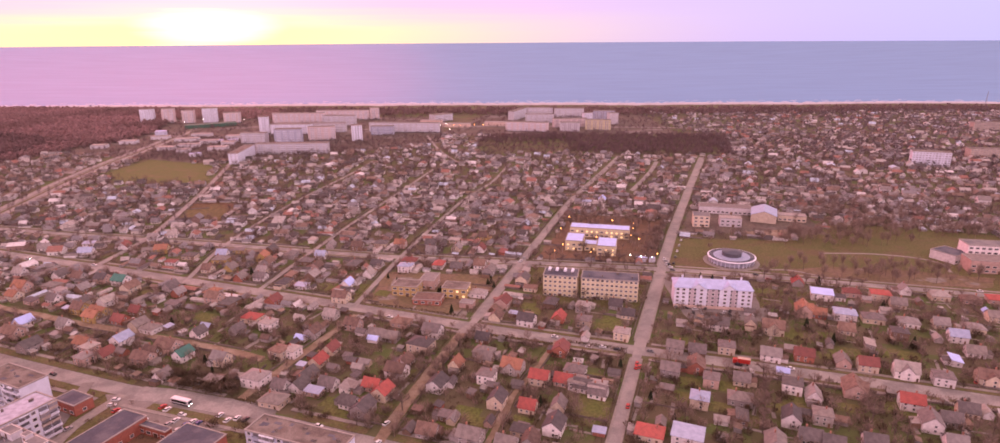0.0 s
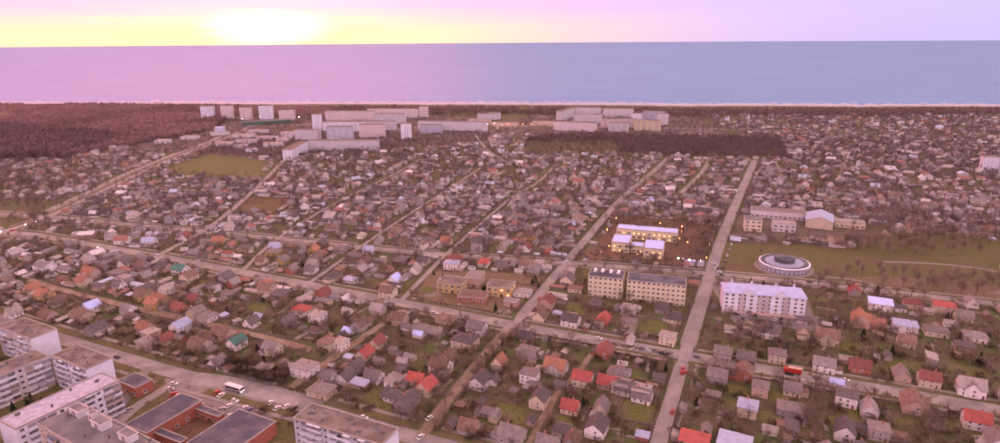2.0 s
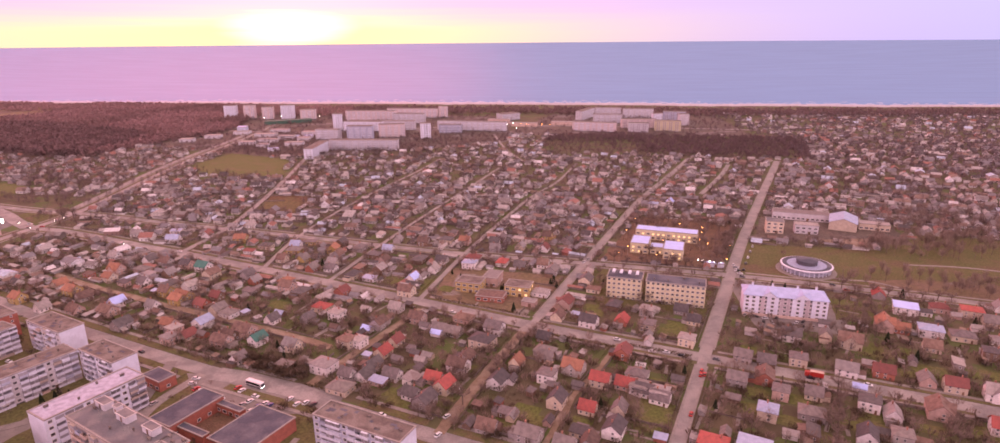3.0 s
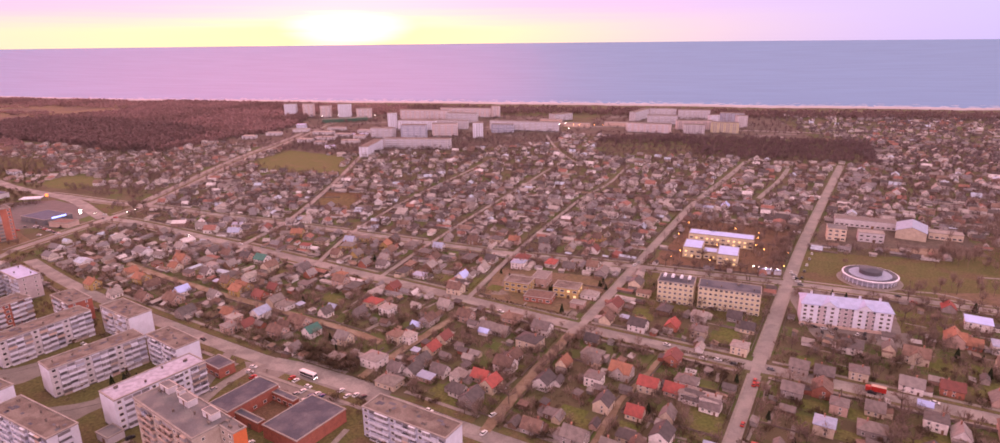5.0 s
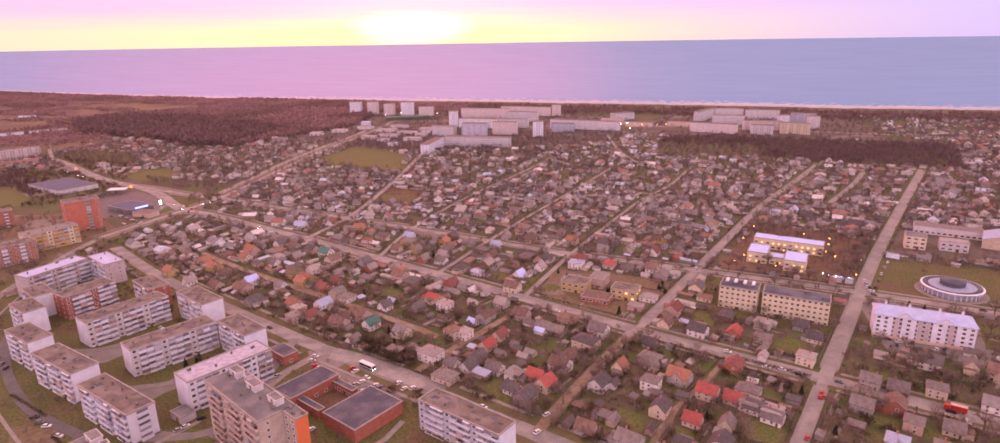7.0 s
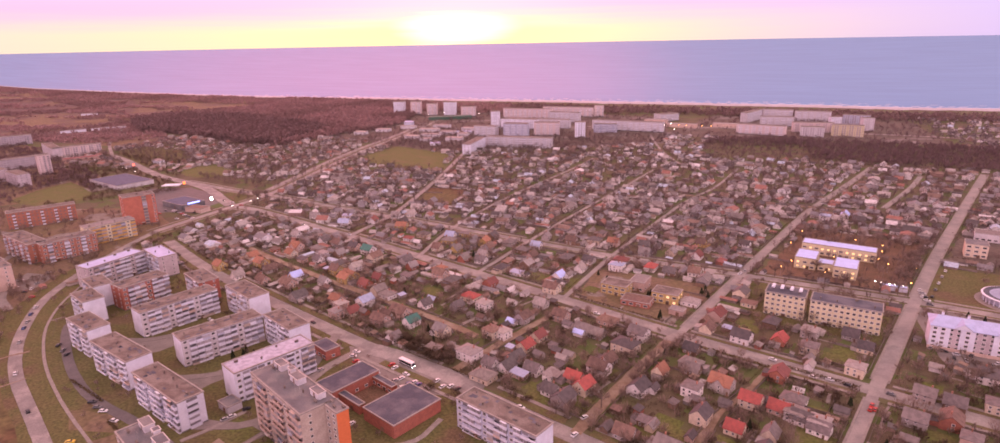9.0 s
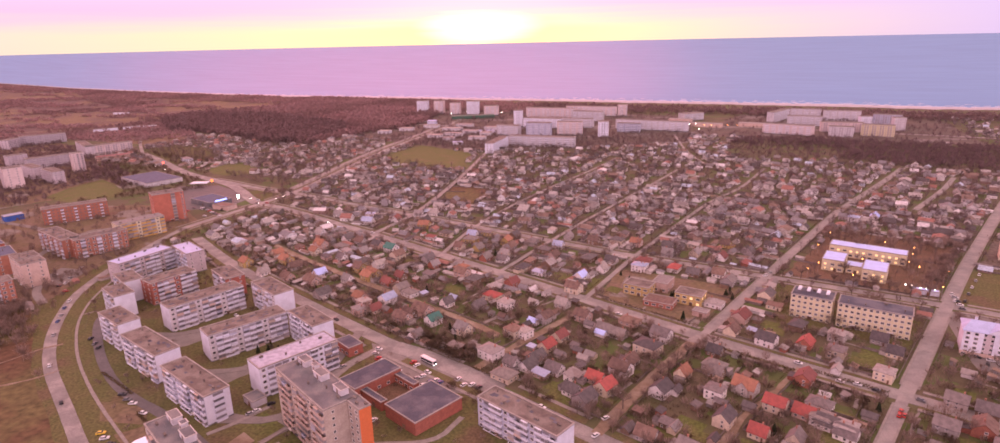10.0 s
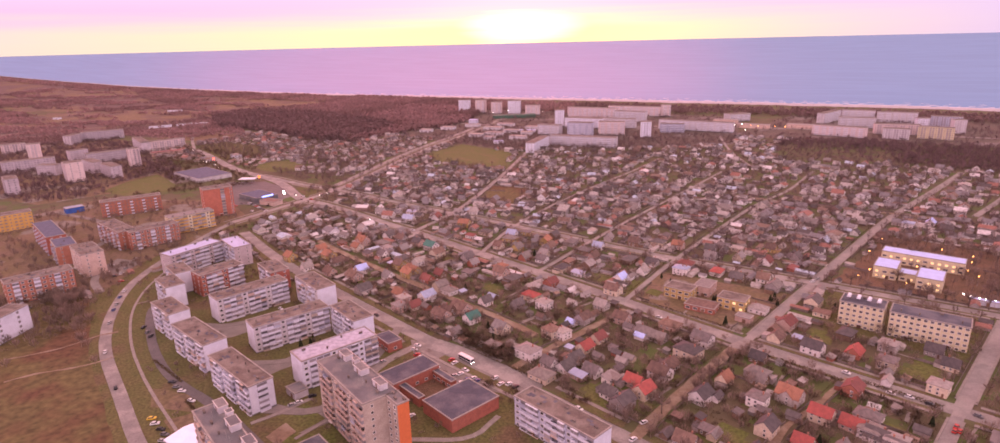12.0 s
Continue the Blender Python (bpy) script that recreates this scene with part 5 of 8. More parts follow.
for x, y, L in ((-446, 946, 18), (-425, 953, 16), (-405, 960, 14), (-424, 830, 16)):
    hall(x, y, L, 8, 28, 4, PANELW, ROOFS["white"], "small white commercial shed", "commercial_shed", windows=False)

# the white hotel-like block with a gabled light roof and bays
m = pose(119.7, 337.5, 0, 0, 0, -8.5)
hotel = thing("hotel", m, "white five-storey building with a pale gabled roof", "hotel")
FOOT.append((m.inverted(), 24, 10))
L, D, H = 43, 13, 12.0
g = Geo()
g.box(-L / 2, -D / 2, 0, L / 2, D / 2, H, 0, True)
for x0, x1 in ((-L / 2, -L / 2 + 8), (-L / 2 + 12, -L / 2 + 18), (L / 2 - 18, L / 2 - 12), (L / 2 - 8, L / 2)):
    g.box(x0, -D / 2 - 1.0, 0, x1, -D / 2, H, 0, True)
part("wall", g.mesh("wall", PANELW), hotel)
for x0, x1 in ((-L / 2 + 8, -L / 2 + 12), (-L / 2 + 18, L / 2 - 18), (L / 2 - 12, L / 2 - 8)):
    g = Geo()
    g.box(x0 + 0.05, -D / 2 - 0.35, 0, x1 - 0.05, -D / 2 - 0.004, H - 0.3, 0, True)
    part("bay", g.mesh("bay", PANELL), hotel, "recessed pinkish bay")
g = Geo()
g.box(-L / 2 - 0.4, -D / 2 - 1.4, 0, L / 2 + 0.4, -D / 2 - 1.05, 1.6, 0, True)
part("plinth", g.mesh("plinth", PANELP), hotel, "pinkish ground-floor band")
r = Geo()
for s in (-1, 1):
    a = [(-L / 2 - 0.6, s * (D / 2 + 1.3), H), (L / 2 + 0.6, s * (D / 2 + 1.3), H), (L / 2 - 3, 0, H + 3.2), (-L / 2 + 3, 0, H + 3.2)]
    b = [(x, y, z + 0.25) for x, y, z in a]
    r.prism(a if s < 0 else a[::-1], b if s < 0 else b[::-1])
    r.face([(s * (L / 2 + 0.6), -s * (D / 2 + 1.3), H + 0.2), (s * (L / 2 + 0.6), s * (D / 2 + 1.3), H + 0.2), (s * (L / 2 - 3), 0, H + 3.4)])
part("roof", r.mesh("roof", LAVROOF), hotel)
for x in (-L / 2 + 13, L / 2 - 13):
    g = Geo()
    g.face([(x - 4, -D / 2 - 1.35, H + 0.1), (x + 4, -D / 2 - 1.35, H + 0.1), (x, -D / 2 - 1.35, H + 2.8)])
    g.face([(x - 4.3, -D / 2 - 1.6, H), (x, -D / 2 - 1.6, H + 3.1), (x, 0, H + 3.5), (x - 4.3, -2, H + 2.5)], 1)
    g.face([(x, -D / 2 - 1.6, H + 3.1), (x + 4.3, -D / 2 - 1.6, H), (x + 4.3, -2, H + 2.5), (x, 0, H + 3.5)], 1)
    part("gable", g.mesh("gable", PANELW, LAVROOF), hotel, "cross gable on the roof")
for x in (-L / 2 + 5, -6, 7, L / 2 - 5):
    g = Geo()
    g.box(x - 0.5, 1, H + 2, x + 0.5, 2, H + 4.6)
    stack = part("chimney", g.mesh("chimney", PANELW), hotel)
    g = Geo()
    g.box(x - 0.65, 0.85, H + 4.6, x + 0.65, 2.15, H + 4.75)
    part("cap", g.mesh("cap", EDGE), stack, "dark chimney cap")
for k in range(5):
    for i in range(13):
        x = -L / 2 + 1.8 + i * (L - 3.6) / 12
        deep = any(a <= x <= b for a, b in ((-L / 2 + 8, -L / 2 + 12), (-L / 2 + 18, L / 2 - 18), (L / 2 - 12, L / 2 - 8)))
        part("window", WIN, hotel, m=pose(x, -D / 2 - (0.36 if deep else 1.01), 0.8 + k * 2.35))

# the round hall with a ring-shaped roof in the park
m = pose(157, 409, 0)
m = m @ Matrix.Diagonal((0.87, 0.87, 0.76, 1))
disc = thing("round_hall", m, "round glazed hall with a ring roof and dark drum", "public building")
FOOT.append((m.inverted(), 24, 24))
ring = lambda r, z, n=48: [(r * math.cos(2 * math.pi * i / n), r * math.sin(2 * math.pi * i / n), z) for i in range(n)]
g = Geo()
g.prism(ring(15.5, 0), ring(15.5, 4.6), cap=False)
part("wall", g.mesh("wall", PANELB), disc, "pale curved wall")
for i in range(32):
    a = 2 * math.pi * i / 32
    g = Geo()
    g.box(-0.25, -0.3, 0, 0.25, 0.3, 4.6)
    part("column", bpy.data.meshes.get("round_column") or g.mesh("round_column", PANELW), disc, m=pose(17.2 * math.cos(a), 17.2 * math.sin(a), 0, 0, 0, math.degrees(a)))
g = Geo()
g.prism(ring(18.2, 4.6), ring(18.6, 5.5), cap=False)
g.prism(ring(18.6, 5.5), ring(17.4, 5.9), cap=False)
g.prism(ring(17.2, 4.6)[::-1], ring(18.2, 4.6)[::-1], cap=False)
part("rim", g.mesh("rim", PANELW), disc, "pale rim of the roof")
g = Geo()
g.prism(ring(17.4, 5.9), ring(14.0, 5.7), cap=False)
part("outer_roof", g.mesh("outer_roof", FELTD), disc, "dark outer ring of the roof")
g = Geo()
g.prism(ring(14.0, 5.7), ring(7.5, 6.2), cap=False)
part("inner_roof", g.mesh("inner_roof", ROOFS["blue"]), disc, "pale blue inner ring of the roof")
g = Geo()
g.prism(ring(7.5, 6.0), ring(7.5, 9.2), cap=False)
part("drum", g.mesh("drum", PANE), disc, "dark glazed drum")
g = Geo()
g.prism(ring(7.8, 9.2), ring(7.6, 9.6), cap=False)
g.prism(ring(7.6, 9.6), ring(0.3, 10.6))
part("drum_roof", g.mesh("drum_roof", FELTD), disc, "dark drum roof")
g = Geo()
g.prism(ring(21.5, 0.0), ring(21.3, 0.18))
part("terrace", g.mesh("terrace", KERB), disc, "paved terrace")
# ---- detached houses ----
SHAPES = [  # length along the ridge, depth, wall height, roof rise, kind
    (9.0, 7.5, 3.1, 3.5, "gable"), (10.5, 8.6, 4.5, 3.2, "gable"), (9.0, 8.6, 5.2, 1.5, "hip"), (12.0, 9.2, 3.3, 2.8, "hip"),
    (12.0, 9.5, 4.6, 3.8, "cross"), (13.5, 11.0, 5.4, 2.2, "hip"), (9.5, 5.2, 2.9, 0.9, "mono"), (5.2, 3.6, 2.3, 0.7, "mono"), (6.5, 4.2, 2.5, 1.7, "gable"), (12.5, 4.0, 2.3, 0.7, "mono"), (13.5, 10.0, 5.0, 0.7, "mono"),
]


def run(g, profile, x0, x1, slot=0):
    """A closed cross-section (y, z) drawn out along x: one connected piece."""
    rings(g, [[(x0, y, z) for y, z in profile], [(x1, y, z) for y, z in profile]], (slot,), slot)
    n, k = len(g.v) - 2 * len(profile), len(profile)
    g.f.append(tuple(n + i for i in reversed(range(k))))
    g.m.append(slot)


def roof_geo(L, D, H, R, kind):
    g, o, t = Geo(), 0.5, 0.22
    if kind in ("gable", "cross"):
        k = R / (D / 2)
        run(g, [(-D / 2 - o, H - k * o), (0, H + R), (D / 2 + o, H - k * o), (D / 2 + o, H - k * o + t), (0, H + R + t * 1.2), (-D / 2 - o, H - k * o + t)], -L / 2 - o, L / 2 + o)
    elif kind == "hip":
        a = max(0.8, L / 2 - D / 2)
        n = len(g.v)
        e = [(-L / 2 - o, -D / 2 - o, H), (L / 2 + o, -D / 2 - o, H), (L / 2 + o, D / 2 + o, H), (-L / 2 - o, D / 2 + o, H)]
        g.v += e + [(x, y, H + t) for x, y, z in e] + [(-a, 0, H + R), (a, 0, H + R)]
        for q in ((3, 2, 1, 0), (0, 1, 5, 4), (1, 2, 6, 5), (2, 3, 7, 6), (3, 0, 4, 7), (4, 5, 9, 8), (5, 6, 9), (6, 7, 8, 9), (7, 4, 8)):
            g.f.append(q)
            g.m.append(0)
    else:
        run(g, [(-D / 2 - o, H), (D / 2 + o, H + R), (D / 2 + o, H + R + 0.18), (-D / 2 - o, H + 0.18)], -L / 2 - o, L / 2 + o)
    return g


def cross_roof_geo(L, D, H, R):
    """The roof of a front gable, running into the main roof."""
    g, o, w, r, t = Geo(), 0.5, D * 0.36, R * 0.8, 0.22
    k = r / w
    prof = [(-w - o, H - k * o), (0, H + r), (w + o, H - k * o), (w + o, H - k * o + t), (0, H + r + t * 1.2), (-w - o, H - k * o + t)]
    rings(g, [[(x, 0.3, z) for x, z in prof], [(x, -D / 2 - 1.3, z) for x, z in prof]], (0,), 0)
    return g


def wall_geo(L, D, H, R, kind):
    g = Geo()
    if kind in ("gable", "cross"):
        run(g, [(-D / 2, 0), (D / 2, 0), (D / 2, H), (0, H + R), (-D / 2, H)], -L / 2, L / 2)
    elif kind == "mono":
        run(g, [(-D / 2, 0), (D / 2, 0), (D / 2, H + R), (-D / 2, H)], -L / 2, L / 2)
    else:
        g.box(-L / 2, -D / 2, 0, L / 2, D / 2, H, 0, True)
    return g


def bay_geo(L, D, H, R):
    g, w, r = Geo(), D * 0.36, R * 0.8
    prof = [(-w, 0), (w, 0), (w, H), (0, H + r), (-w, H)]
    rings(g, [[(x, 0, z) for x, z in prof], [(x, -D / 2 - 0.8, z) for x, z in prof]], (0,), 0)
    return g


g = Geo()
g.box(-0.35, -0.3, 0, 0.35, 0.3, 1.7)
g.box(-0.42, -0.37, 1.5, 0.42, 0.37, 1.62)
CHIMNEY = g.mesh("chimney", BRICKC)
g = Geo()
g.box(-0.5, -0.06, 0, 0.5, 0, 2.05)
g.box(-0.9, -0.9, -0.02, 0.9, 0, 0.12)
HDOOR = g.mesh("door", DOORM)
HOUSE_MESH = [(wall_geo(*s).mesh("house_wall", WALLS["white"]), roof_geo(*s).mesh("house_roof", ROOFS["grey"])) for s in SHAPES]
HOUSE_WIN = window_mesh(1.3, 1.35)
BAY_WALL = bay_geo(*SHAPES[4][:4]).mesh("bay_wall", WALLS["white"])
BAY_ROOF = cross_roof_geo(*SHAPES[4][:4]).mesh("bay_roof", ROOFS["grey"])
PLACED = {}
ROOF_WORD = {"grey": "grey slate", "dark": "dark", "brown": "brown", "red": "bright red tiled", "orange": "orange tiled", "maroon": "maroon", "green": "green sheet", "blue": "pale blue sheet", "light": "weathered light", "white": "white sheet"}
WALL_WORD = {"white": "white rendered", "cream": "cream rendered", "grey": "grey brick", "brick": "red brick", "yellow": "yellow rendered", "timber": "brown boarded", "pink": "pinkish rendered"}


def street_angle(x, y):
    """The run of the nearest street, in degrees."""
    if y < 330:
        return -19.5
    if y < 410:
        return -19.5 + (y - 330) / 80 * 9
    k = max(-330.0, min(0.0, x))
    return -18 - k / 330 * 28


def clear(x, y, r):
    i, j = int(x // 20), int(y // 20)
    for a in (-1, 0, 1):
        for b in (-1, 0, 1):
            for px, py, pr in PLACED.get((i + a, j + b), ()):
                if (px - x) ** 2 + (py - y) ** 2 < (r + pr) ** 2:
                    return False
    return True


def claim(x, y, r):
    PLACED.setdefault((int(x // 20), int(y // 20)), []).append((x, y, r))


def in_building(x, y):
    for inv, a, b in FOOT:
        p = inv @ Vector((x, y, 0))
        if abs(p.x) < a and abs(p.y) < b:
            return True
    return False


LEAN = {}


def lean_to(wall, roof):
    """A low annex with a single slope, built against a house."""
    if (wall, roof) not in LEAN:
        g = Geo()
        run(g, [(-1.9, 0), (1.9, 0), (1.9, 2.9), (-1.9, 2.3)], -2.7, 2.7, 0)
        run(g, [(-2.2, 2.27), (2.0, 2.93), (2.0, 3.1), (-2.2, 2.44)], -3.0, 3.0, 1)
        LEAN[wall, roof] = g.mesh("lean_to", WALLS[wall], ROOFS[roof])
    return LEAN[wall, roof]


def house(x, y, ridge, shape, roof, wall):
    """A detached house with walls, roof, chimney, door and windows."""
    L, D, H, R, kind = SHAPES[shape]
    ang = street_angle(x, y) + (90 if ridge == "b" else 0) + rng.uniform(-3, 3)
    shed = 7 <= shape <= 9
    label = f"{WALL_WORD[wall]} {'garden shed' if shed else 'house'} with a {ROOF_WORD[roof]} {'flat-pitched' if kind == 'mono' else 'hipped' if kind == 'hip' else 'gabled'} roof"
    ob = thing("shed" if shed else "house", pose(x, y, 0, 0, 0, ang), label, "shed" if shed else "house", "garden sheds" if shed else "houses of the neighbourhood")
    k = rng.uniform(0.76, 0.9)
    ob.scale = (k, k, rng.uniform(0.8, 0.93))
    claim(x, y, max(L, D) * 0.42)
    w, r = HOUSE_MESH[shape]
    part("wall", w, ob, material=WALLS[wall])
    part("roof", r, ob, material=ROOFS[roof])
    if kind == "cross":
        part("bay_wall", BAY_WALL, ob, material=WALLS[wall])
        part("bay_roof", BAY_ROOF, ob, material=ROOFS[roof])
    if shed:
        return ob
    if rng.random() < 0.6:
        side = rng.choice((-1, 1))
        part("lean_to", lean_to(rng.choice((wall, "grey", "timber")), rng.choice(("grey", "light", "brown", "dark"))), ob, "low annex under a shallow roof",
             pose(side * (L / 2 + 1.9), rng.uniform(-1, 1), 0, 0, 0, -90 * side) if rng.random() < 0.5 else pose(rng.uniform(-1.5, 1.5), D / 2 + 1.9, 0, 0, 0, 180))
    if kind != "mono":
        part("chimney", CHIMNEY, ob, m=pose(L * rng.choice((-0.2, 0.15, 0.25)), 0.5, H + R - 0.5))
    part("door", HDOOR, ob, m=pose(L * 0.3 if kind != "cross" else L * 0.42, -D / 2, 0))
    for k in range(2 if H > 4.4 else 1):
        for i in (-0.3, 0.05):
            part("window", HOUSE_WIN, ob, m=pose(i * L, -D / 2 - (0.8 if kind == "cross" and abs(i) < 0.2 else 0), 0.9 + k * 2.1))
        for i in (-0.2, 0.2):
            part("window", HOUSE_WIN, ob, m=pose(L / 2, i * D, 0.9 + k * 2.1, 0, 0, 90))
        if y < 300:
            part("window", HOUSE_WIN, ob, m=pose(-L / 2, -0.1 * D, 0.9 + k * 2.1, 0, 0, -90))
    if kind in ("gable", "cross"):
        part("window", HOUSE_WIN, ob, m=pose(L / 2, 0, H + 0.15, 0, 0, 90))
    return ob


# houses that stand out, street by street
house(-43, 281, "a", 5, "dark", "cream")
house(-24, 263, "b", 0, "orange", "cream")
house(-31, 245, "b", 1, "dark", "white")
house(-51, 256, "a", 1, "brown", "white")
house(-60, 245, "a", 0, "red", "pink")
house(-54, 238, "b", 1, "red", "cream")
house(-60, 226, "b", 1, "dark", "grey")
house(-67, 231, "a", 0, "grey", "white")
house(-68, 295, "a", 0, "grey", "white")
house(-83, 305, "a", 1, "brown", "pink")
house(3, 260, "a", 4, "orange", "grey")
house(-9, 251, "a", 2, "grey", "white")
house(15, 250, "a", 1, "red", "cream")
house(26, 249, "a", 0, "red", "pink")
house(32, 258, "a", 3, "grey", "white")
house(32, 246, "a", 2, "grey", "white")
house(27, 277, "b", 1, "maroon", "brick")
house(-4, 232, "b", 1, "dark", "cream")
house(9, 228, "a", 0, "red", "cream")
house(22, 229, "b", 0, "grey", "cream")
house(19, 214, "b", 1, "dark", "white")
house(-14, 207, "a", 1, "grey", "grey")
house(0, 203, "a", 0, "grey", "white")
house(9, 205, "b", 0, "brown", "grey")
house(-24, 221, "a", 6, "grey", "timber")
house(-31, 211, "a", 0, "brown", "grey")
house(40, 241, "a", 2, "light", "white")
house(-2, 334, "b", 1, "maroon", "pink")
house(11, 310, "a", 1, "dark", "white")
house(44, 327, "a", 2, "light", "grey")
house(42, 308, "a", 2, "grey", "cream")
house(60, 293, "a", 2, "light", "cream")
house(68, 318, "a", 0, "dark", "cream")
house(-12, 290, "a", 0, "dark", "timber")
house(-11, 275, "a", 3, "grey", "grey")
house(56, 210, "a", 3, "red", "cream")
house(89, 261, "b", 1, "brown", "brick")
house(76, 257, "a", 1, "grey", "grey")
house(92, 248, "b", 2, "grey", "pink")
house(106, 249, "a", 0, "grey", "cream")
house(82, 232, "b", 2, "blue", "cream")
house(70, 207, "a", 10, "blue", "white")
house(126, 243, "a", 2, "dark", "white")
house(132, 236, "b", 0, "light", "white")
house(115, 219, "b", 1, "dark", "white")
house(128, 220, "a", 2, "grey", "grey")
house(152, 241, "b", 4, "brown", "pink")
house(170, 230, "a", 1, "red", "white")
house(169, 261, "a", 1, "maroon", "cream")
house(183, 255, "a", 4, "light", "white")
house(196, 249, "a", 2, "grey", "white")
house(217, 249, "a", 4, "brown", "cream")
house(144, 271, "a", 1, "maroon", "brick")
house(128, 271, "a", 1, "light", "white")
house(132, 307, "b", 0, "grey", "cream")
house(114, 304, "a", 1, "grey", "white")
house(109, 278, "a", 2, "grey", "cream")
house(94, 276, "a", 0, "grey", "timber")
house(100, 234, "a", 3, "grey", "grey")
house(169, 216, "b", 1, "grey", "white")
house(140, 204, "a", 0, "grey", "white")
house(214, 267, "b", 6, "white", "white")
house(96, 221, "b", 6, "grey", "timber")
house(190, 225, "a", 0, "grey", "cream")
house(102, 203, "b", 1, "grey", "grey")
house(124, 203, "a", 0, "grey", "white")
house(-304, 358, "a", 4, "orange", "pink")
house(-246, 326, "a", 1, "brown", "yellow")
house(-231, 320, "a", 4, "orange", "yellow")
house(-215, 313, "a", 0, "maroon", "brick")
house(-248, 369, "a", 1, "green", "white")
house(-278, 355, "a", 6, "light", "white")
house(-216, 284, "a", 1, "orange", "pink")
house(-205, 268, "a", 2, "light", "pink")
house(-199, 288, "b", 1, "blue", "white")
house(-242, 281, "b", 1, "grey", "grey")
house(-192, 302, "a", 3, "grey", "white")
house(-171, 281, "a", 4, "brown", "pink")
house(-159, 272, "b", 1, "green", "white")
house(-138, 267, "a", 1, "light", "cream")
house(-177, 269, "a", 1, "brown", "pink")
house(-175, 341, "a", 1, "brown", "pink")
house(-142, 315, "a", 3, "red", "cream")
house(-129, 305, "a", 2, "light", "white")
house(-138, 337, "b", 1, "maroon", "brick")
house(-112, 274, "a", 2, "brown", "cream")
house(-106, 275, "a", 2, "light", "white")
house(-102, 296, "b", 1, "brown", "grey")
house(-129, 362, "a", 6, "blue", "white")
house(-91, 267, "b", 0, "red", "cream")
house(-114, 249, "a", 5, "light", "white")
house(-101, 244, "a", 0, "grey", "white")
house(-100, 233, "a", 3, "grey", "cream")
house(-85, 240, "a", 6, "blue", "pink")
house(-93, 245, "b", 0, "grey", "white")
house(-159, 253, "b", 0, "grey", "white")
house(-242, 307, "a", 0, "light", "white")
house(-265, 300, "a", 3, "light", "white")
house(-163, 296, "b", 0, "grey", "white")
house(-144, 300, "b", 0, "grey", "grey")
house(-327, 386, "a", 0, "light", "white")
house(-298, 383, "b", 0, "light", "white")
house(-255, 431, "a", 1, "orange", "yellow")
house(-206, 422, "a", 0, "blue", "white")
house(-174, 415, "b", 1, "orange", "yellow")
house(-320, 447, "a", 6, "blue", "white")
house(-307, 425, "a", 1, "blue", "white")
house(-347, 437, "a", 0, "light", "white")
house(-289, 441, "b", 0, "maroon", "white")
house(-266, 468, "a", 0, "light", "white")
house(-101, 365, "b", 0, "white", "white")
house(-91, 382, "b", 0, "light", "white")
house(-99, 342, "a", 1, "brown", "cream")
house(-67, 393, "a", 2, "blue", "white")
house(-80, 442, "a", 1, "orange", "pink")
house(-17, 349, "a", 3, "light", "white")
house(-200, 305, "b", 1, "grey", "cream")
house(-232, 316, "a", 1, "orange", "yellow")
house(-209, 278, "a", 2, "light", "pink")
house(-330, 308, "a", 1, "orange", "yellow")
house(-306, 322, "a", 1, "orange", "yellow")
house(-299, 345, "a", 1, "orange", "cream")
house(-305, 298, "b", 0, "light", "white")
house(-267, 310, "b", 0, "white", "white")
house(-262, 296, "a", 1, "brown", "pink")
house(-212, 324, "a", 0, "maroon", "timber")
house(-272, 341, "a", 0, "grey", "white")
house(-309, 426, "a", 1, "blue", "white")
house(-278, 461, "a", 0, "light", "white")
house(-296, 381, "b", 0, "grey", "white")
house(-161, 377, "a", 0, "grey", "white")
house(-70, 244, "a", 6, "grey", "grey")
house(-92, 254, "b", 0, "grey", "grey")
house(-10, 269, "a", 0, "grey", "timber")
house(75, 561, "a", 2, "blue", "white")
house(92, 578, "b", 0, "white", "white")
house(-69, 392, "a", 2, "blue", "white")
house(-88, 279, "b", 0, "maroon", "cream")
house(-78, 272, "a", 7, "grey", "grey")
house(-82, 261, "a", 8, "grey", "grey")
house(-68, 266, "a", 8, "light", "cream")
house(-80, 246, "a", 0, "grey", "white")
house(-71, 244, "b", 6, "light", "white")
house(-69, 290, "a", 8, "white", "white")
house(-60, 292, "a", 0, "grey", "grey")
house(-39, 297, "a", 1, "grey", "white")
house(-49, 266, "b", 0, "brown", "white")
house(-25, 248, "b", 8, "dark", "white")
house(-6, 245, "a", 8, "grey", "timber")
house(5, 246, "a", 8, "grey", "grey")
house(-28, 212, "a", 8, "brown", "timber")
house(-22, 220, "b", 8, "light", "cream")
house(41, 292, "b", 8, "light", "white")
house(21, 254, "a", 8, "grey", "white")
house(34, 244, "a", 0, "grey", "white")
house(40, 239, "a", 0, "grey", "white")
house(-7, 218, "b", 8, "dark", "pink")
house(6, 211, "a", 6, "dark", "cream")
house(50, 256, "a", 8, "grey", "grey")
house(-116, 316, "a", 8, "light", "white")
house(-142, 335, "a", 7, "grey", "grey")
house(-107, 291, "a", 8, "white", "white")
house(-77, 298, "a", 8, "grey", "white")
house(-142, 267, "b", 8, "grey", "white")
house(-199, 274, "b", 0, "maroon", "cream")
house(-196, 288, "a", 8, "light", "white")
house(-176, 275, "a", 0, "brown", "timber")
house(-113, 331, "b", 8, "light", "white")
house(6, 334, "a", 7, "dark", "timber")
house(71, 243, "a", 8, "grey", "timber")
house(87, 219, "a", 8, "light", "white")
house(123, 224, "a", 8, "grey", "timber")
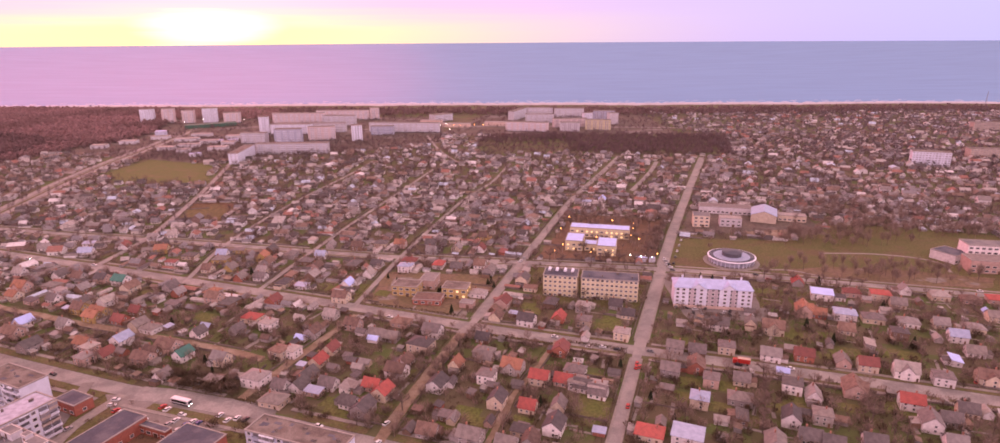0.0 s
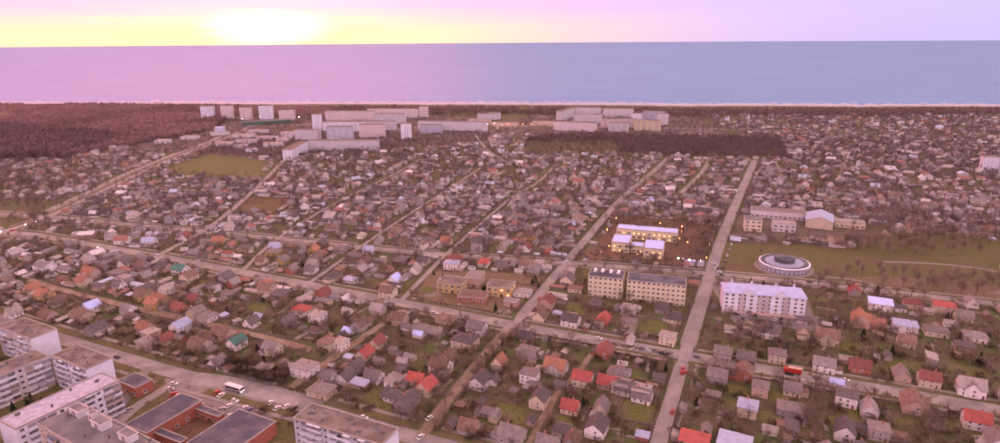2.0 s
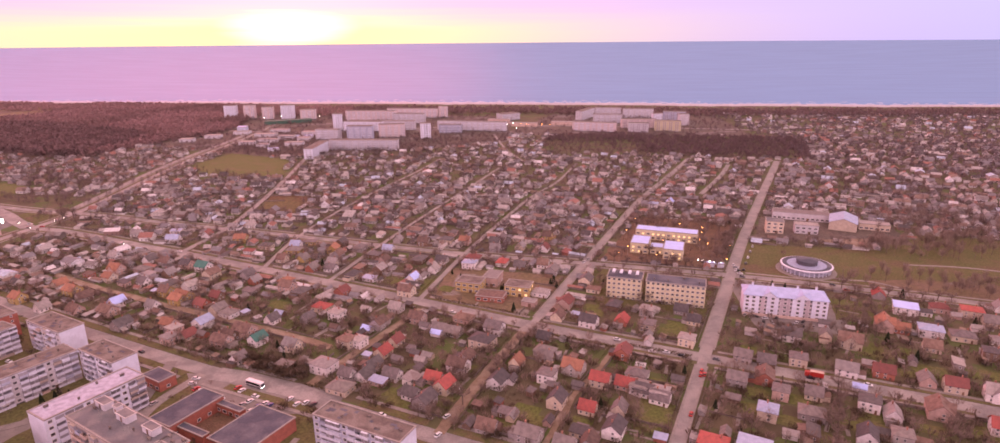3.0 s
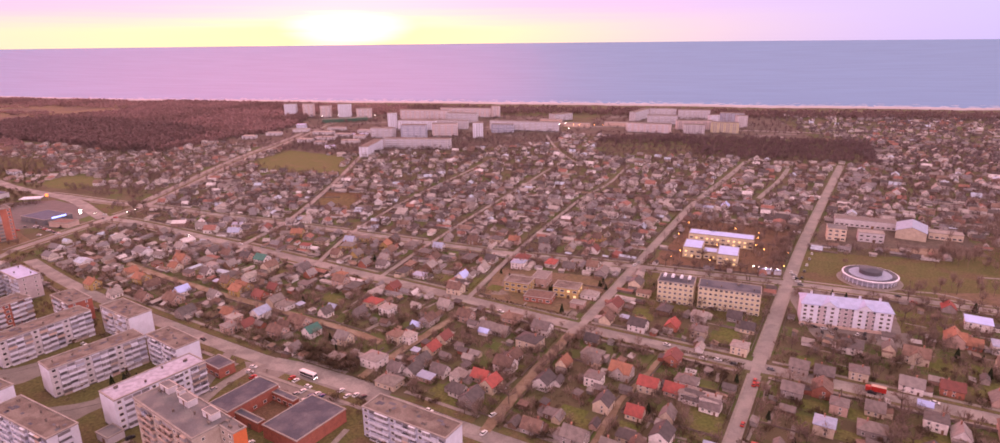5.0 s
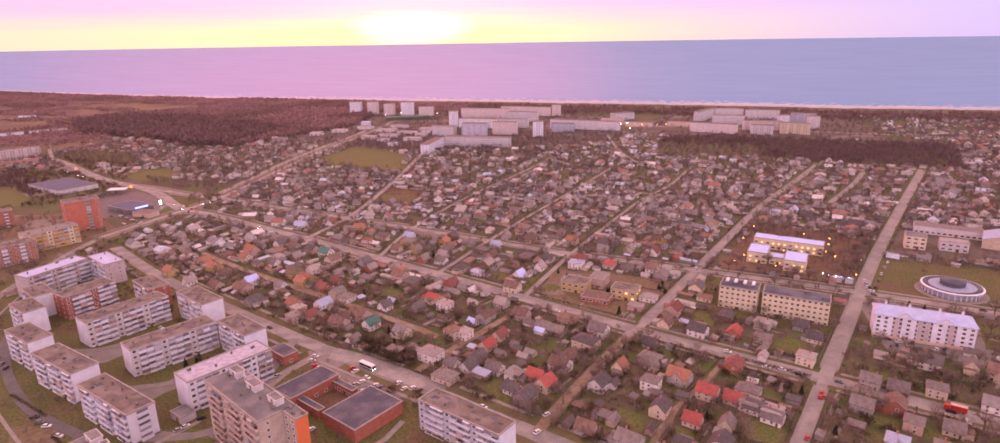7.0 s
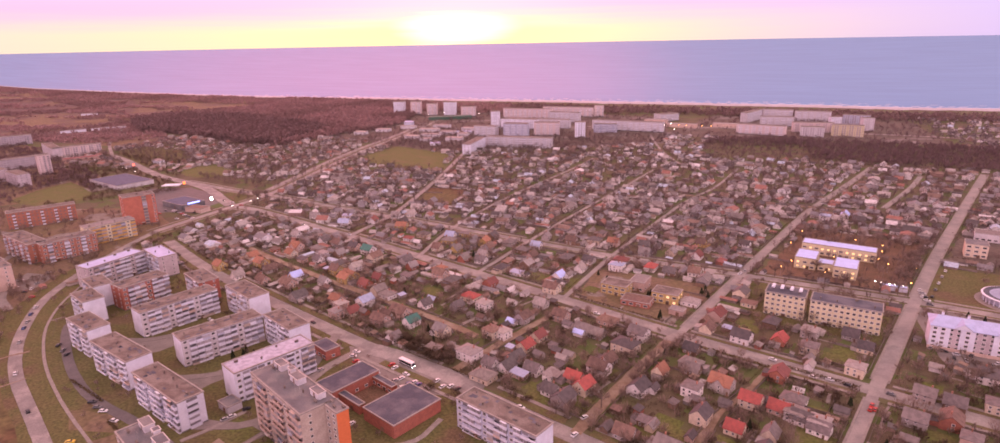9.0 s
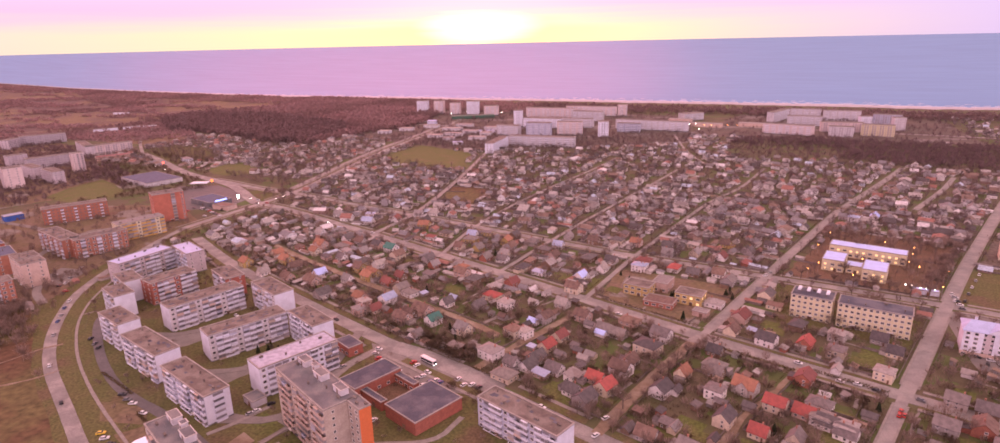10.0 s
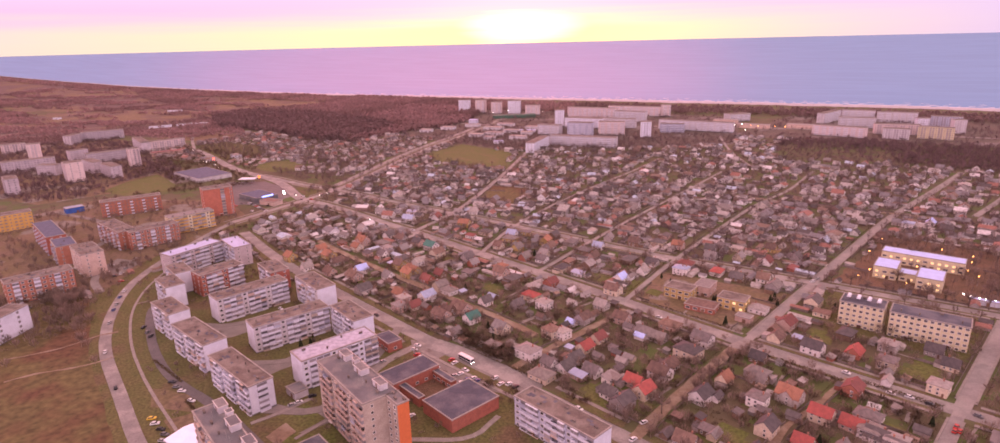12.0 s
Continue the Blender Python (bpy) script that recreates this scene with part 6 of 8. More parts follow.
house(135, 219, "a", 8, "brown", "grey")
house(179, 219, "a", 0, "grey", "grey")
house(197, 224, "b", 8, "light", "white")
house(160, 266, "b", 0, "grey", "pink")
house(141, 279, "a", 8, "light", "pink")
house(84, 279, "a", 1, "grey", "grey")
house(95, 308, "a", 8, "light", "white")
house(229, 275, "a", 0, "grey", "white")
house(128, 257, "a", 8, "white", "white")
house(62, 217, "b", 8, "grey", "timber")
house(117, 207, "a", 0, "grey", "grey")
house(170, 203, "a", 0, "light", "white")
house(188, 344, "a", 10, "white", "white")
house(208, 348, "a", 3, "maroon", "pink")
house(222, 343, "a", 5, "red", "cream")
house(242, 352, "b", 0, "light", "white")
house(257, 343, "a", 3, "light", "cream")
house(272, 338, "a", 3, "brown", "pink")
house(288, 338, "a", 3, "red", "pink")
house(212, 339, "a", 8, "light", "pink")
house(167, 322, "b", 4, "orange", "pink")
house(174, 319, "a", 0, "orange", "brick")
house(197, 342, "a", 6, "dark", "white")
house(187, 316, "a", 5, "blue", "white")
house(179, 299, "a", 0, "brown", "cream")
house(201, 313, "a", 3, "grey", "cream")
house(217, 308, "a", 3, "light", "white")
house(203, 293, "a", 2, "dark", "timber")
house(226, 332, "a", 0, "grey", "cream")
house(233, 306, "a", 0, "light", "cream")
house(247, 301, "a", 3, "light", "cream")
house(231, 290, "a", 1, "blue", "white")
house(141, 300, "a", 4, "brown", "cream")
house(183, 284, "b", 6, "light", "grey")
house(163, 284, "b", 8, "dark", "grey")
house(137, 322, "a", 8, "grey", "white")
house(269, 321, "b", 8, "white", "grey")
house(241, 336, "b", 8, "grey", "timber")
house(214, 324, "a", 8, "light", "white")
house(221, 290, "b", 8, "light", "grey")
house(268, 313, "a", 1, "grey", "cream")
# ---- the rest of the neighbourhood, lot by lot ----
ROOF_PICK = ["grey"] * 9 + ["dark"] * 4 + ["brown"] * 6 + ["light"] * 5 + ["maroon"] * 2 + ["orange"] * 1 + ["red"] * 1 + ["blue"] * 1
WALL_PICK = ["white"] * 3 + ["cream"] * 4 + ["grey"] * 6 + ["brick"] * 2 + ["timber"] * 3 + ["pink"] * 3 + ["yellow"]
KEEP_OUT = [FIELDS[k] for k in FIELDS if k not in ("heath", "ochre_field", "rough_field", "strip_field", "strip_field_2")]


def garden_ground(x, y, margin=5.5):
    p = Vector((x, y))
    return not (any(inside((x, y), f) for f in KEEP_OUT) or near_road(p, margin) or in_building(x, y))


def road_gap(x, y):
    p = Vector((x, y))
    return min(gap_to(p, pts) - hw for _, pts, hw, *_ in ROADS)


for x, y, r in LAWNS:
    claim(x, y, r)
lots = []
hrng = random.Random(21)
TOWN = [(-430, 200, 430, 480, 5200), (-470, 480, 620, 1000, 17000), (-900, 560, -480, 900, 5200), (300, 400, 1150, 1330, 11000)]
for x0, y0, x1, y1, tries in TOWN:
    for _ in range(tries):
        x, y = hrng.uniform(x0, x1), hrng.uniform(y0, y1)
        if (y < 300 and x > 260) or (-118 < x < 70 and y < 305) or (70 < x < 330 and y < 364):
            continue
        if y < 305 and -110 < x < 330 and hrng.random() > 0.22:
            continue
        if not clear(x, y, 10.2 if y < 330 else 7.4 if y < 480 else 4.9):
            continue
        gap = road_gap(x, y)
        if gap < 6 or (gap > 24 and hrng.random() > 0.3) or not garden_ground(x, y):
            continue
        claim(x, y, 5.6 if y < 480 else 4.0)
        lots.append((x, y))
near = [p for p in lots if -380 < p[0] < 300 and p[1] < 470 and math.hypot(*p) < 480]
for x, y in near[:92]:
    shape = hrng.choice((0, 0, 0, 0, 1, 3, 3, 3, 6, 6))
    house(x, y, hrng.choice("ab"), shape, hrng.choice(ROOF_PICK), hrng.choice(WALL_PICK))
chosen = set(near[:92])
rest = [p for p in lots if p not in chosen]
sheds = []
for _ in range(9000):
    x, y = hrng.uniform(-420, 420), hrng.uniform(200, 640)
    if (y < 330 and hrng.random() < 0.8) or (60 < x < 330 and y < 366):
        continue
    if clear(x, y, 2.4) and road_gap(x, y) > 4 and garden_ground(x, y, 3):
        claim(x, y, 2.2)
        sheds.append((x, y))
near_sheds = [p for p in sheds if p[1] < 330 and -260 < p[0] < 220][:58]
for x, y in near_sheds:
    house(x, y, hrng.choice("ab"), hrng.choice((7, 7, 8)), hrng.choice(["grey", "dark", "light", "light", "brown", "blue"]), hrng.choice(["grey", "timber", "timber", "white", "brick"]))


def far_house(wg, rg, x, y, shape):
    """A house of the far streets: walls with gables and a two-sided roof with eaves."""
    L, D, H, R, kind = SHAPES[shape]
    a = radians(street_angle(x, y) + hrng.choice((0, 90)) + hrng.uniform(-5, 5))
    ca, sa = math.cos(a), math.sin(a)
    s = hrng.uniform(0.52, 0.88) if shape < 7 else hrng.uniform(0.7, 1.0)
    z0, low = 0.0, hrng.uniform(0.74, 1.0)
    t = lambda p: (x + (p[0] * ca - p[1] * sa) * s, y + (p[0] * sa + p[1] * ca) * s, z0 + p[2] * s * low)
    b = [t(p) for p in ((-L / 2, -D / 2, 0), (L / 2, -D / 2, 0), (L / 2, D / 2, 0), (-L / 2, D / 2, 0))]
    c = [t(p) for p in ((-L / 2, -D / 2, H), (L / 2, -D / 2, H), (L / 2, D / 2, H), (-L / 2, D / 2, H))]
    r = [t((-L / 2, 0, H + R)), t((L / 2, 0, H + R))]
    n = len(wg.v)
    wg.v += b + c + r
    for q in ((0, 1, 5, 4), (2, 3, 7, 6), (1, 2, 6, 9, 5), (3, 0, 4, 8, 7)):
        wg.f.append(tuple(n + i for i in q))
        wg.m.append(0)
    o = 0.5
    k = R / (D / 2) * o
    n = len(rg.v)
    rg.v += [t(p) for p in ((-L / 2 - o, -D / 2 - o, H - k), (L / 2 + o, -D / 2 - o, H - k), (L / 2 + o, 0, H + R + 0.12), (-L / 2 - o, 0, H + R + 0.12), (L / 2 + o, D / 2 + o, H - k), (-L / 2 - o, D / 2 + o, H - k))]
    for q in ((0, 1, 2, 3), (3, 2, 4, 5), (5, 4, 1, 0)):
        rg.f.append(tuple(n + i for i in q))
        rg.m.append(0)
    return t, (L, D, H)


def lin(*names):
    pick = {"grey": (0.182, 0.160, 0.160), "dark": (0.084, 0.072, 0.075), "brown": (0.182, 0.128, 0.110), "light": (0.31, 0.28, 0.28), "maroon": (0.24, 0.122, 0.105), "orange": (0.29, 0.15, 0.105), "red": (0.33, 0.10, 0.08), "blue": (0.36, 0.41, 0.52), "white": (0.50, 0.47, 0.50), "slate": (0.175, 0.162, 0.178)}
    return [pick[n] for n in names]


FAR_ROOF = palette("far_roofs", lin("grey", "brown", "light", "slate", "dark", "maroon", "slate", "grey", "light", "dark", "slate", "brown", "light", "grey", "blue", "slate", "brown", "grey", "dark", "light", "slate", "maroon", "dark", "white", "slate", "brown", "dark", "light"))
FAR_WALL = palette("far_walls", [(0.68, 0.66, 0.69), (0.34, 0.315, 0.32), (0.52, 0.47, 0.44), (0.24, 0.165, 0.145), (0.17, 0.142, 0.13), (0.44, 0.38, 0.37), (0.36, 0.33, 0.33), (0.60, 0.57, 0.57)])
wg, rg, pg, wg2, rg2 = Geo(), Geo(), Geo(), Geo(), Geo()
for x, y in rest:
    shape = hrng.choice((0, 0, 0, 1, 3, 3, 3, 6, 4, 5))
    new_suburb = x < -470 and y > 520
    t, (L, D, H) = far_house(wg2 if new_suburb else wg, rg2 if new_suburb else rg, x, y, shape)
    if y < 700:
        for s, d in ((-1, D / 2 + 0.04), (1, D / 2 + 0.04)):
            for i in (-0.28, 0.05, 0.3):
                a = [t((i * L - 0.6, s * d, 1.1)), t((i * L + 0.6, s * d, 1.1)), t((i * L + 0.6, s * d, 2.4)), t((i * L - 0.6, s * d, 2.4))]
                pg.face(a if s < 0 else a[::-1])
for x, y in sheds:
    if (x, y) not in near_sheds:
        far_house(wg, rg, x, y, hrng.choice((7, 8, 8, 9, 9)))
far_town = thing("far_houses", pose(0, 0, 0), "many far detached houses with mixed roofs", "houses", kind="stuff")
part("wall", wg.mesh("far_walls", FAR_WALL), far_town, "mixed render and brick walls")
part("roof", rg.mesh("far_roofs", FAR_ROOF), far_town, "mixed grey, brown and red roofs")
part("window", pg.mesh("far_windows", PANE), far_town, "dark windows")
for ob in far_town.children:
    ob["kind"] = "stuff"
suburb = thing("suburb_houses", pose(0, 0, 0), "many newer detached houses with red and pink roofs", "houses", kind="stuff")
SUB_ROOF = palette("suburb_roofs", lin("brown", "maroon", "light", "grey", "brown", "slate", "maroon", "light", "grey", "brown", "dark", "light", "slate"))
SUB_WALL = palette("suburb_walls", [(0.50, 0.45, 0.46), (0.36, 0.31, 0.30), (0.42, 0.33, 0.31), (0.28, 0.22, 0.21), (0.58, 0.54, 0.55)])
part("wall", wg2.mesh("suburb_walls", SUB_WALL), suburb, "pale rendered walls")["kind"] = "stuff"
part("roof", rg2.mesh("suburb_roofs", SUB_ROOF), suburb, "red, brown and grey roofs")["kind"] = "stuff"
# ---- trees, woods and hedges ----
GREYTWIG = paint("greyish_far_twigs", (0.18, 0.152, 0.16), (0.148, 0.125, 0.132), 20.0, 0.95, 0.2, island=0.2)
FARTWIG = paint("brown_far_twigs", (0.185, 0.148, 0.14), (0.145, 0.116, 0.11), 8.0, 0.95, 0.2, island=0.25)
for m in (GREYTWIG, FARTWIG):
    let_light_through(m)
trng = random.Random(5)


def bare_tree(h, spread, seed):
    """A leafless tree: tapered trunk, limbs in three orders, a crown of fine twigs."""
    r = random.Random(seed)
    trunk, crown = Geo(), Geo()
    lean = Vector((r.uniform(-0.06, 0.06), r.uniform(-0.06, 0.06), 1)).normalized()
    top = lean * h * 0.42
    trunk.tube((0, 0, -0.1), top, h * 0.028, h * 0.018, 6)
    tips = []
    for i in range(7):
        a = i * 2.4 + r.uniform(-0.4, 0.4)
        up = r.uniform(0.5, 1.1)
        d = Vector((math.cos(a), math.sin(a), up)).normalized()
        s = lean * h * r.uniform(0.28, 0.42)
        e = s + d * spread * r.uniform(0.7, 1.0)
        trunk.tube(s, e, h * 0.012, h * 0.005, 4)
        tips.append((s, e, d))
        for j in range(3):
            b = s + (e - s) * r.uniform(0.4, 0.95)
            d2 = (d + Vector((r.uniform(-1, 1), r.uniform(-1, 1), r.uniform(-0.1, 0.9)))).normalized()
            e2 = b + d2 * spread * r.uniform(0.35, 0.65)
            trunk.tube(b, e2, h * 0.006, h * 0.003, 3)
            tips.append((b, e2, d2))
    trunk.tube(top, top + lean * h * 0.45, h * 0.016, h * 0.005, 5)
    tips.append((top, top + lean * h * 0.5, lean))
    for s, e, d in tips:
        for j in range(15):
            b = s + (e - s) * r.uniform(0.35, 1.05)
            d3 = (d + Vector((r.uniform(-1, 1), r.uniform(-1, 1), r.uniform(-0.4, 1)))).normalized()
            q = b + d3 * r.uniform(0.7, 1.6) * h / 9
            side = d3.orthogonal().normalized() * 0.04 * h / 9
            crown.face([b - side, b + side, q])
            m = b + (q - b) * 0.5
            q2 = m + (d3 + Vector((r.uniform(-1, 1), r.uniform(-1, 1), r.uniform(-0.5, 1)))).normalized() * 0.6 * h / 9
            crown.face([m - side, m + side, q2])
    return trunk.mesh("trunk", BARK), crown.mesh("crown", TWIG)


TREES = [bare_tree(h, s, 11 + i) for i, (h, s) in enumerate(((9, 3.2), (7, 3.0), (11, 3.8), (6, 2.6), (12, 3.4), (8, 3.6)))]


def tree(x, y, k, s=1.0, label="bare leafless garden tree with fine twigs", group="garden trees"):
    ob = thing("tree", pose(x, y, 0, 0, 0, trng.uniform(0, 360)), label, "tree", group)
    ob.scale = (s, s, s * trng.uniform(0.9, 1.1))
    part("trunk", TREES[k][0], ob)
    part("crown", TREES[k][1], ob)


def row_of_trees(a, b, step, label, k=(0, 2, 4), s=1.0):
    a, b = Vector(a), Vector(b)
    n = int((b - a).length / step)
    for i in range(n + 1):
        p = a + (b - a) * i / n + Vector((trng.uniform(-1, 1), trng.uniform(-1, 1)))
        if not near_road(p, 0.3) and not in_building(*p):
            tree(p.x, p.y, trng.choice(k), s * trng.uniform(0.8, 1.15), label, "street trees")


row_of_trees((165, 372), (330, 343), 8, "bare street tree in a row along the park")
row_of_trees((-80, 410), (0, 399), 11, "bare street tree beside the pavement")
row_of_trees((20, 412), (98, 402), 9, "bare tree along the school grounds")
row_of_trees((104, 420), (136, 505), 8, "bare tree along the school grounds")
row_of_trees((38, 366), (82, 358), 8, "bare tree behind the dormitory")
for i in range(16):     # trees in the school grounds
    x, y = trng.uniform(20, 138), trng.uniform(408, 530)
    if inside((x, y), FIELDS["school_yard"]) and not in_building(x, y):
        tree(x, y, trng.choice((0, 2, 4)), trng.uniform(0.8, 1.2), "bare tree on brown school grounds", "school trees")
count = 0
while count < 70:      # garden trees
    x, y = trng.uniform(-330, 260), trng.uniform(205, 400)
    if road_gap(x, y) > 2.5 and clear(x, y, 2.5) and not in_building(x, y) and not any(inside((x, y), FIELDS[k]) for k in ("park", "school_yard", "institute_yard", "flats_yard", "meadow")):
        claim(x, y, 1.2)
        tree(x, y, trng.choice((0, 1, 3, 5)), trng.uniform(0.6, 1.1))
        count += 1


for x, y in ((101, 212), (104, 219), (107, 226), (111, 235), (115, 244), (118, 254), (112, 228), (103, 225), (108, 300), (112, 303), (104, 297), (116, 290), (150, 320), (154, 318), (-30, 262), (-33, 256), (-28, 270), (-44, 228), (-24, 282)):
    tree(x, y, trng.choice((2, 4)), trng.uniform(0.85, 1.1), "tall bare tree beside a garden lot")
for dx, dy in ((0, 0), (4, 5), (-5, 3), (3, -6)):
    tree(-446 + dx, 478 + dy, 4, 1.2, "tall bare tree at the road junction")
added = 0
while added < 45:
    x, y = trng.uniform(70, 300), trng.uniform(205, 350)
    if road_gap(x, y) > 2.5 and clear(x, y, 2.2) and not in_building(x, y):
        claim(x, y, 1.2)
        tree(x, y, trng.choice((0, 1, 2, 5)), trng.uniform(0.6, 1.1))
        added += 1


def scrub(g, x, y, z, h, w, n, r, base=0.15, lean=0.25):
    """A leafless crown: a stem and many thin upright twigs and sprays."""
    g.tube((x, y, z - 0.1), (x, y, z + h * 0.6), h * 0.03, h * 0.01, 3)
    for i in range(n):
        a, d = r.uniform(0, 6.283), w * math.sqrt(r.random())
        px, py = x + d * math.cos(a), y + d * math.sin(a)
        top = z + h * (1 - 0.45 * (d / w) ** 2) * r.uniform(0.7, 1.05)
        low = z + h * r.uniform(base, 0.55)
        s = r.uniform(0.05, 0.16) * h / 6
        b = r.uniform(0, 6.283)
        sx, sy = s * math.cos(b), s * math.sin(b)
        jx, jy = r.uniform(-lean, lean) * h * 0.3, r.uniform(-lean, lean) * h * 0.3
        g.face([(x + (px - x) * 0.55 - sx, y + (py - y) * 0.55 - sy, low), (x + (px - x) * 0.55 + sx, y + (py - y) * 0.55 + sy, low), (px + jx + sx * 1.6, py + jy + sy * 1.6, (low + top) / 2), (px + jx * 1.4, py + jy * 1.4, top), (px + jx - sx * 1.6, py + jy - sy * 1.6, (low + top) / 2)])


def haze(g, x, y, z, h, w, n, r):
    """A leafless tree with a wide soft crown of very thin twigs."""
    lean = (r.uniform(-0.4, 0.4), r.uniform(-0.4, 0.4))
    g.tube((x, y, z - 0.1), (x + lean[0], y + lean[1], z + h * 0.72), h * 0.016, h * 0.006, 4)
    for i in range(5):
        a, k = r.uniform(0, 6.283), r.uniform(0.3, 0.55)
        g.tube((x + lean[0] * k, y + lean[1] * k, z + h * k), (x + 0.7 * w * math.cos(a), y + 0.7 * w * math.sin(a), z + h * (k + 0.3)), h * 0.009, h * 0.004, 3)
    for i in range(n):
        a, u = r.uniform(0, 6.283), math.sqrt(r.random())
        k = r.uniform(0.38, 0.80)
        top = min(1.04, k + r.uniform(0.10, 0.26))
        spread = w * u * math.sin(math.pi * min(1.0, max(0.15, (k - 0.2) / 0.85)))
        p = Vector((x + spread * 0.75 * math.cos(a), y + spread * 0.75 * math.sin(a), z + h * k))
        b = a + r.uniform(-0.9, 0.9)
        q = Vector((x + spread * math.cos(a) + 0.5 * math.cos(b), y + spread * math.sin(a) + 0.5 * math.sin(b), z + h * top))
        s = Vector((math.cos(a + 1.57), math.sin(a + 1.57), 0)) * r.uniform(0.06, 0.13)
        g.face([p - s, p + s, q])


def clump(g, x, y, z, h, w, n, r):
    """A tree of the far woods: a stem and ragged tufts around it."""
    g.tube((x, y, z - 0.1), (x, y, z + h * 0.7), h * 0.022, h * 0.012, 3)
    for i in range(n):
        k = r.uniform(0.25, 1.0)
        a, d = r.uniform(0, 6.283), w * (1.15 - k) * r.uniform(0.5, 1.1)
        c = Vector((x + d * math.cos(a), y + d * math.sin(a), z + h * k))
        s = w * r.uniform(0.3, 0.55)
        u = Vector((r.uniform(-1, 1), r.uniform(-1, 1), r.uniform(-0.6, 0.6))).normalized() * s
        v = Vector((r.uniform(-1, 1), r.uniform(-1, 1), r.uniform(0, 1))).normalized() * s
        g.face([c - u, c - v * 0.6, c + u * 0.8 - v * 0.2, c + v])


def wood(name, poly, count, m, label, maker=clump, size=(8, 13), width=3.2, n=10, test=None):
    g = Geo()
    xs, ys = [p[0] for p in poly], [p[1] for p in poly]
    done = tries = 0
    while done < count and tries < count * 8:
        tries += 1
        x, y = trng.uniform(min(xs), max(xs)), trng.uniform(min(ys), max(ys))
        if not inside((x, y), poly) or (test and not test(x, y)):
            continue
        h = trng.uniform(*size)
        maker(g, x, y, rise(math.hypot(x, y)), h, width * trng.uniform(0.7, 1.2), n, trng)
        done += 1
    return tagged(new(name, g.mesh(name, m)), label, "trees", kind="stuff")


open_land = lambda x, y: any(inside((x, y), FIELDS[k]) for k in ("ochre_field", "rough_field", "strip_field", "strip_field_2"))
PINES = [(-1180, 931), (-1041, 831), (-950, 820), (-853, 798), (-730, 755), (-665, 757), (-670, 860), (-690, 935), (-780, 985), (-912, 1030), (-1030, 1060), (-1156, 1050), (-1194, 1000)]
wood("forest", FIELDS["forest"], 6500, TWIGR, "dense brown leafless forest", width=4.8, n=14, size=(6, 11), test=lambda x, y: not inside((x, y), PINES) or trng.random() < 0.12)
wood("pine_wood", PINES, 3600, PINE, "dark pine wood at the forest edge", width=4.2, n=15, size=(9, 14))


def coast_band(name, a0, a1, near_off, far_off, count, m, label, size=(6, 9.5)):
    g = Geo()
    for _ in range(count):
        az = trng.uniform(a0, a1)
        r = coast(az) - trng.uniform(far_off, near_off)
        x, y, z = polar(az, r)
        if not in_building(x, y):
            clump(g, x, y, z, trng.uniform(*size), trng.uniform(3.2, 5.0), 9, trng)
    return tagged(new(name, g.mesh(name, m)), label, "trees", kind="stuff")


coast_band("shelter_belt", -46, 20, 250, 135, 3600, PINE, "dark belt of pines behind the beach")
coast_band("shelter_belt", 20, 66, 330, 130, 4600, TWIGR, "brown wood behind the beach")
wood("bare_wood", FIELDS["bare_wood"], 1700, DARKWOOD, "dark leafless wood before the estate", maker=scrub, size=(6, 10), width=3.6, n=16, test=lambda x, y: x > 90 or y > 930 or trng.random() < 0.2)
def heath_test(x, y):
    """Scrub in streaks over the heath, thin on the open fields."""
    if math.hypot(x, y) > coast(math.degrees(math.atan2(-x, y))) - 60:
        return False
    k = noise.noise((x * 0.005, y * 0.014, 0)) + 0.6 * noise.noise((x * 0.02, y * 0.045, 4))
    return k > (0.32 if open_land(x, y) else -0.12)


wood("heath_wood", FIELDS["heath"], 17000, TWIGR, "brown scrub woods on the heath", size=(3, 6.5), width=4.2, n=8, test=heath_test)
wood("dark_scrub", [(-120, 205), (-120, 330), (60, 290), (330, 330), (330, 200), (70, 185)], 850, DARKTWIG, "dark leafless shrubs along garden lots", maker=scrub, size=(1.4, 4.6), width=2.2, n=44,
     test=lambda x, y: road_gap(x, y) > 1.5 and clear(x, y, 0.6) and not in_building(x, y))
wood("dark_scrub", [(-330, 250), (-440, 330), (-420, 440), (-120, 350), (-120, 240)], 650, DARKTWIG, "dark leafless shrubs along garden lots", maker=scrub, size=(1.4, 4.2), width=2.0, n=36,
     test=lambda x, y: road_gap(x, y) > 1.5 and clear(x, y, 0.6) and not in_building(x, y))
town_ok = lambda x, y: road_gap(x, y) > 2 and clear(x, y, 1.0) and not in_building(x, y)
wood("garden_scrub", [(-440, 205), (-440, 470), (420, 330), (300, 200), (0, 190), (-180, 225)], 2600, TWIG, "bare fruit trees and bushes in the gardens", maker=scrub, size=(1.6, 5.6), width=2.0, n=26,
     test=lambda x, y: town_ok(x, y) and not any(inside((x, y), FIELDS[k]) for k in ("park", "school_yard", "institute_yard", "flats_yard", "meadow")))
wood("street_scrub", [(-480, 470), (-520, 1000), (600, 1000), (620, 330), (420, 340)], 11500, FARTWIG, "bare trees among the far houses", maker=scrub, size=(3.0, 7), width=2.6, n=13,
     test=lambda x, y: road_gap(x, y) > 2 and not in_building(x, y) and not any(inside((x, y), FIELDS[k]) for k in ("park", "school_yard", "field", "field_small", "depot_yard")))
wood("park_trees", [(230, 470), (290, 500), (600, 430), (640, 620), (260, 560)], 420, TWIG, "bare trees at the edge of the park", maker=haze, size=(7, 12), width=3.6, n=100, test=lambda x, y: not in_building(x, y) and road_gap(x, y) > 2)
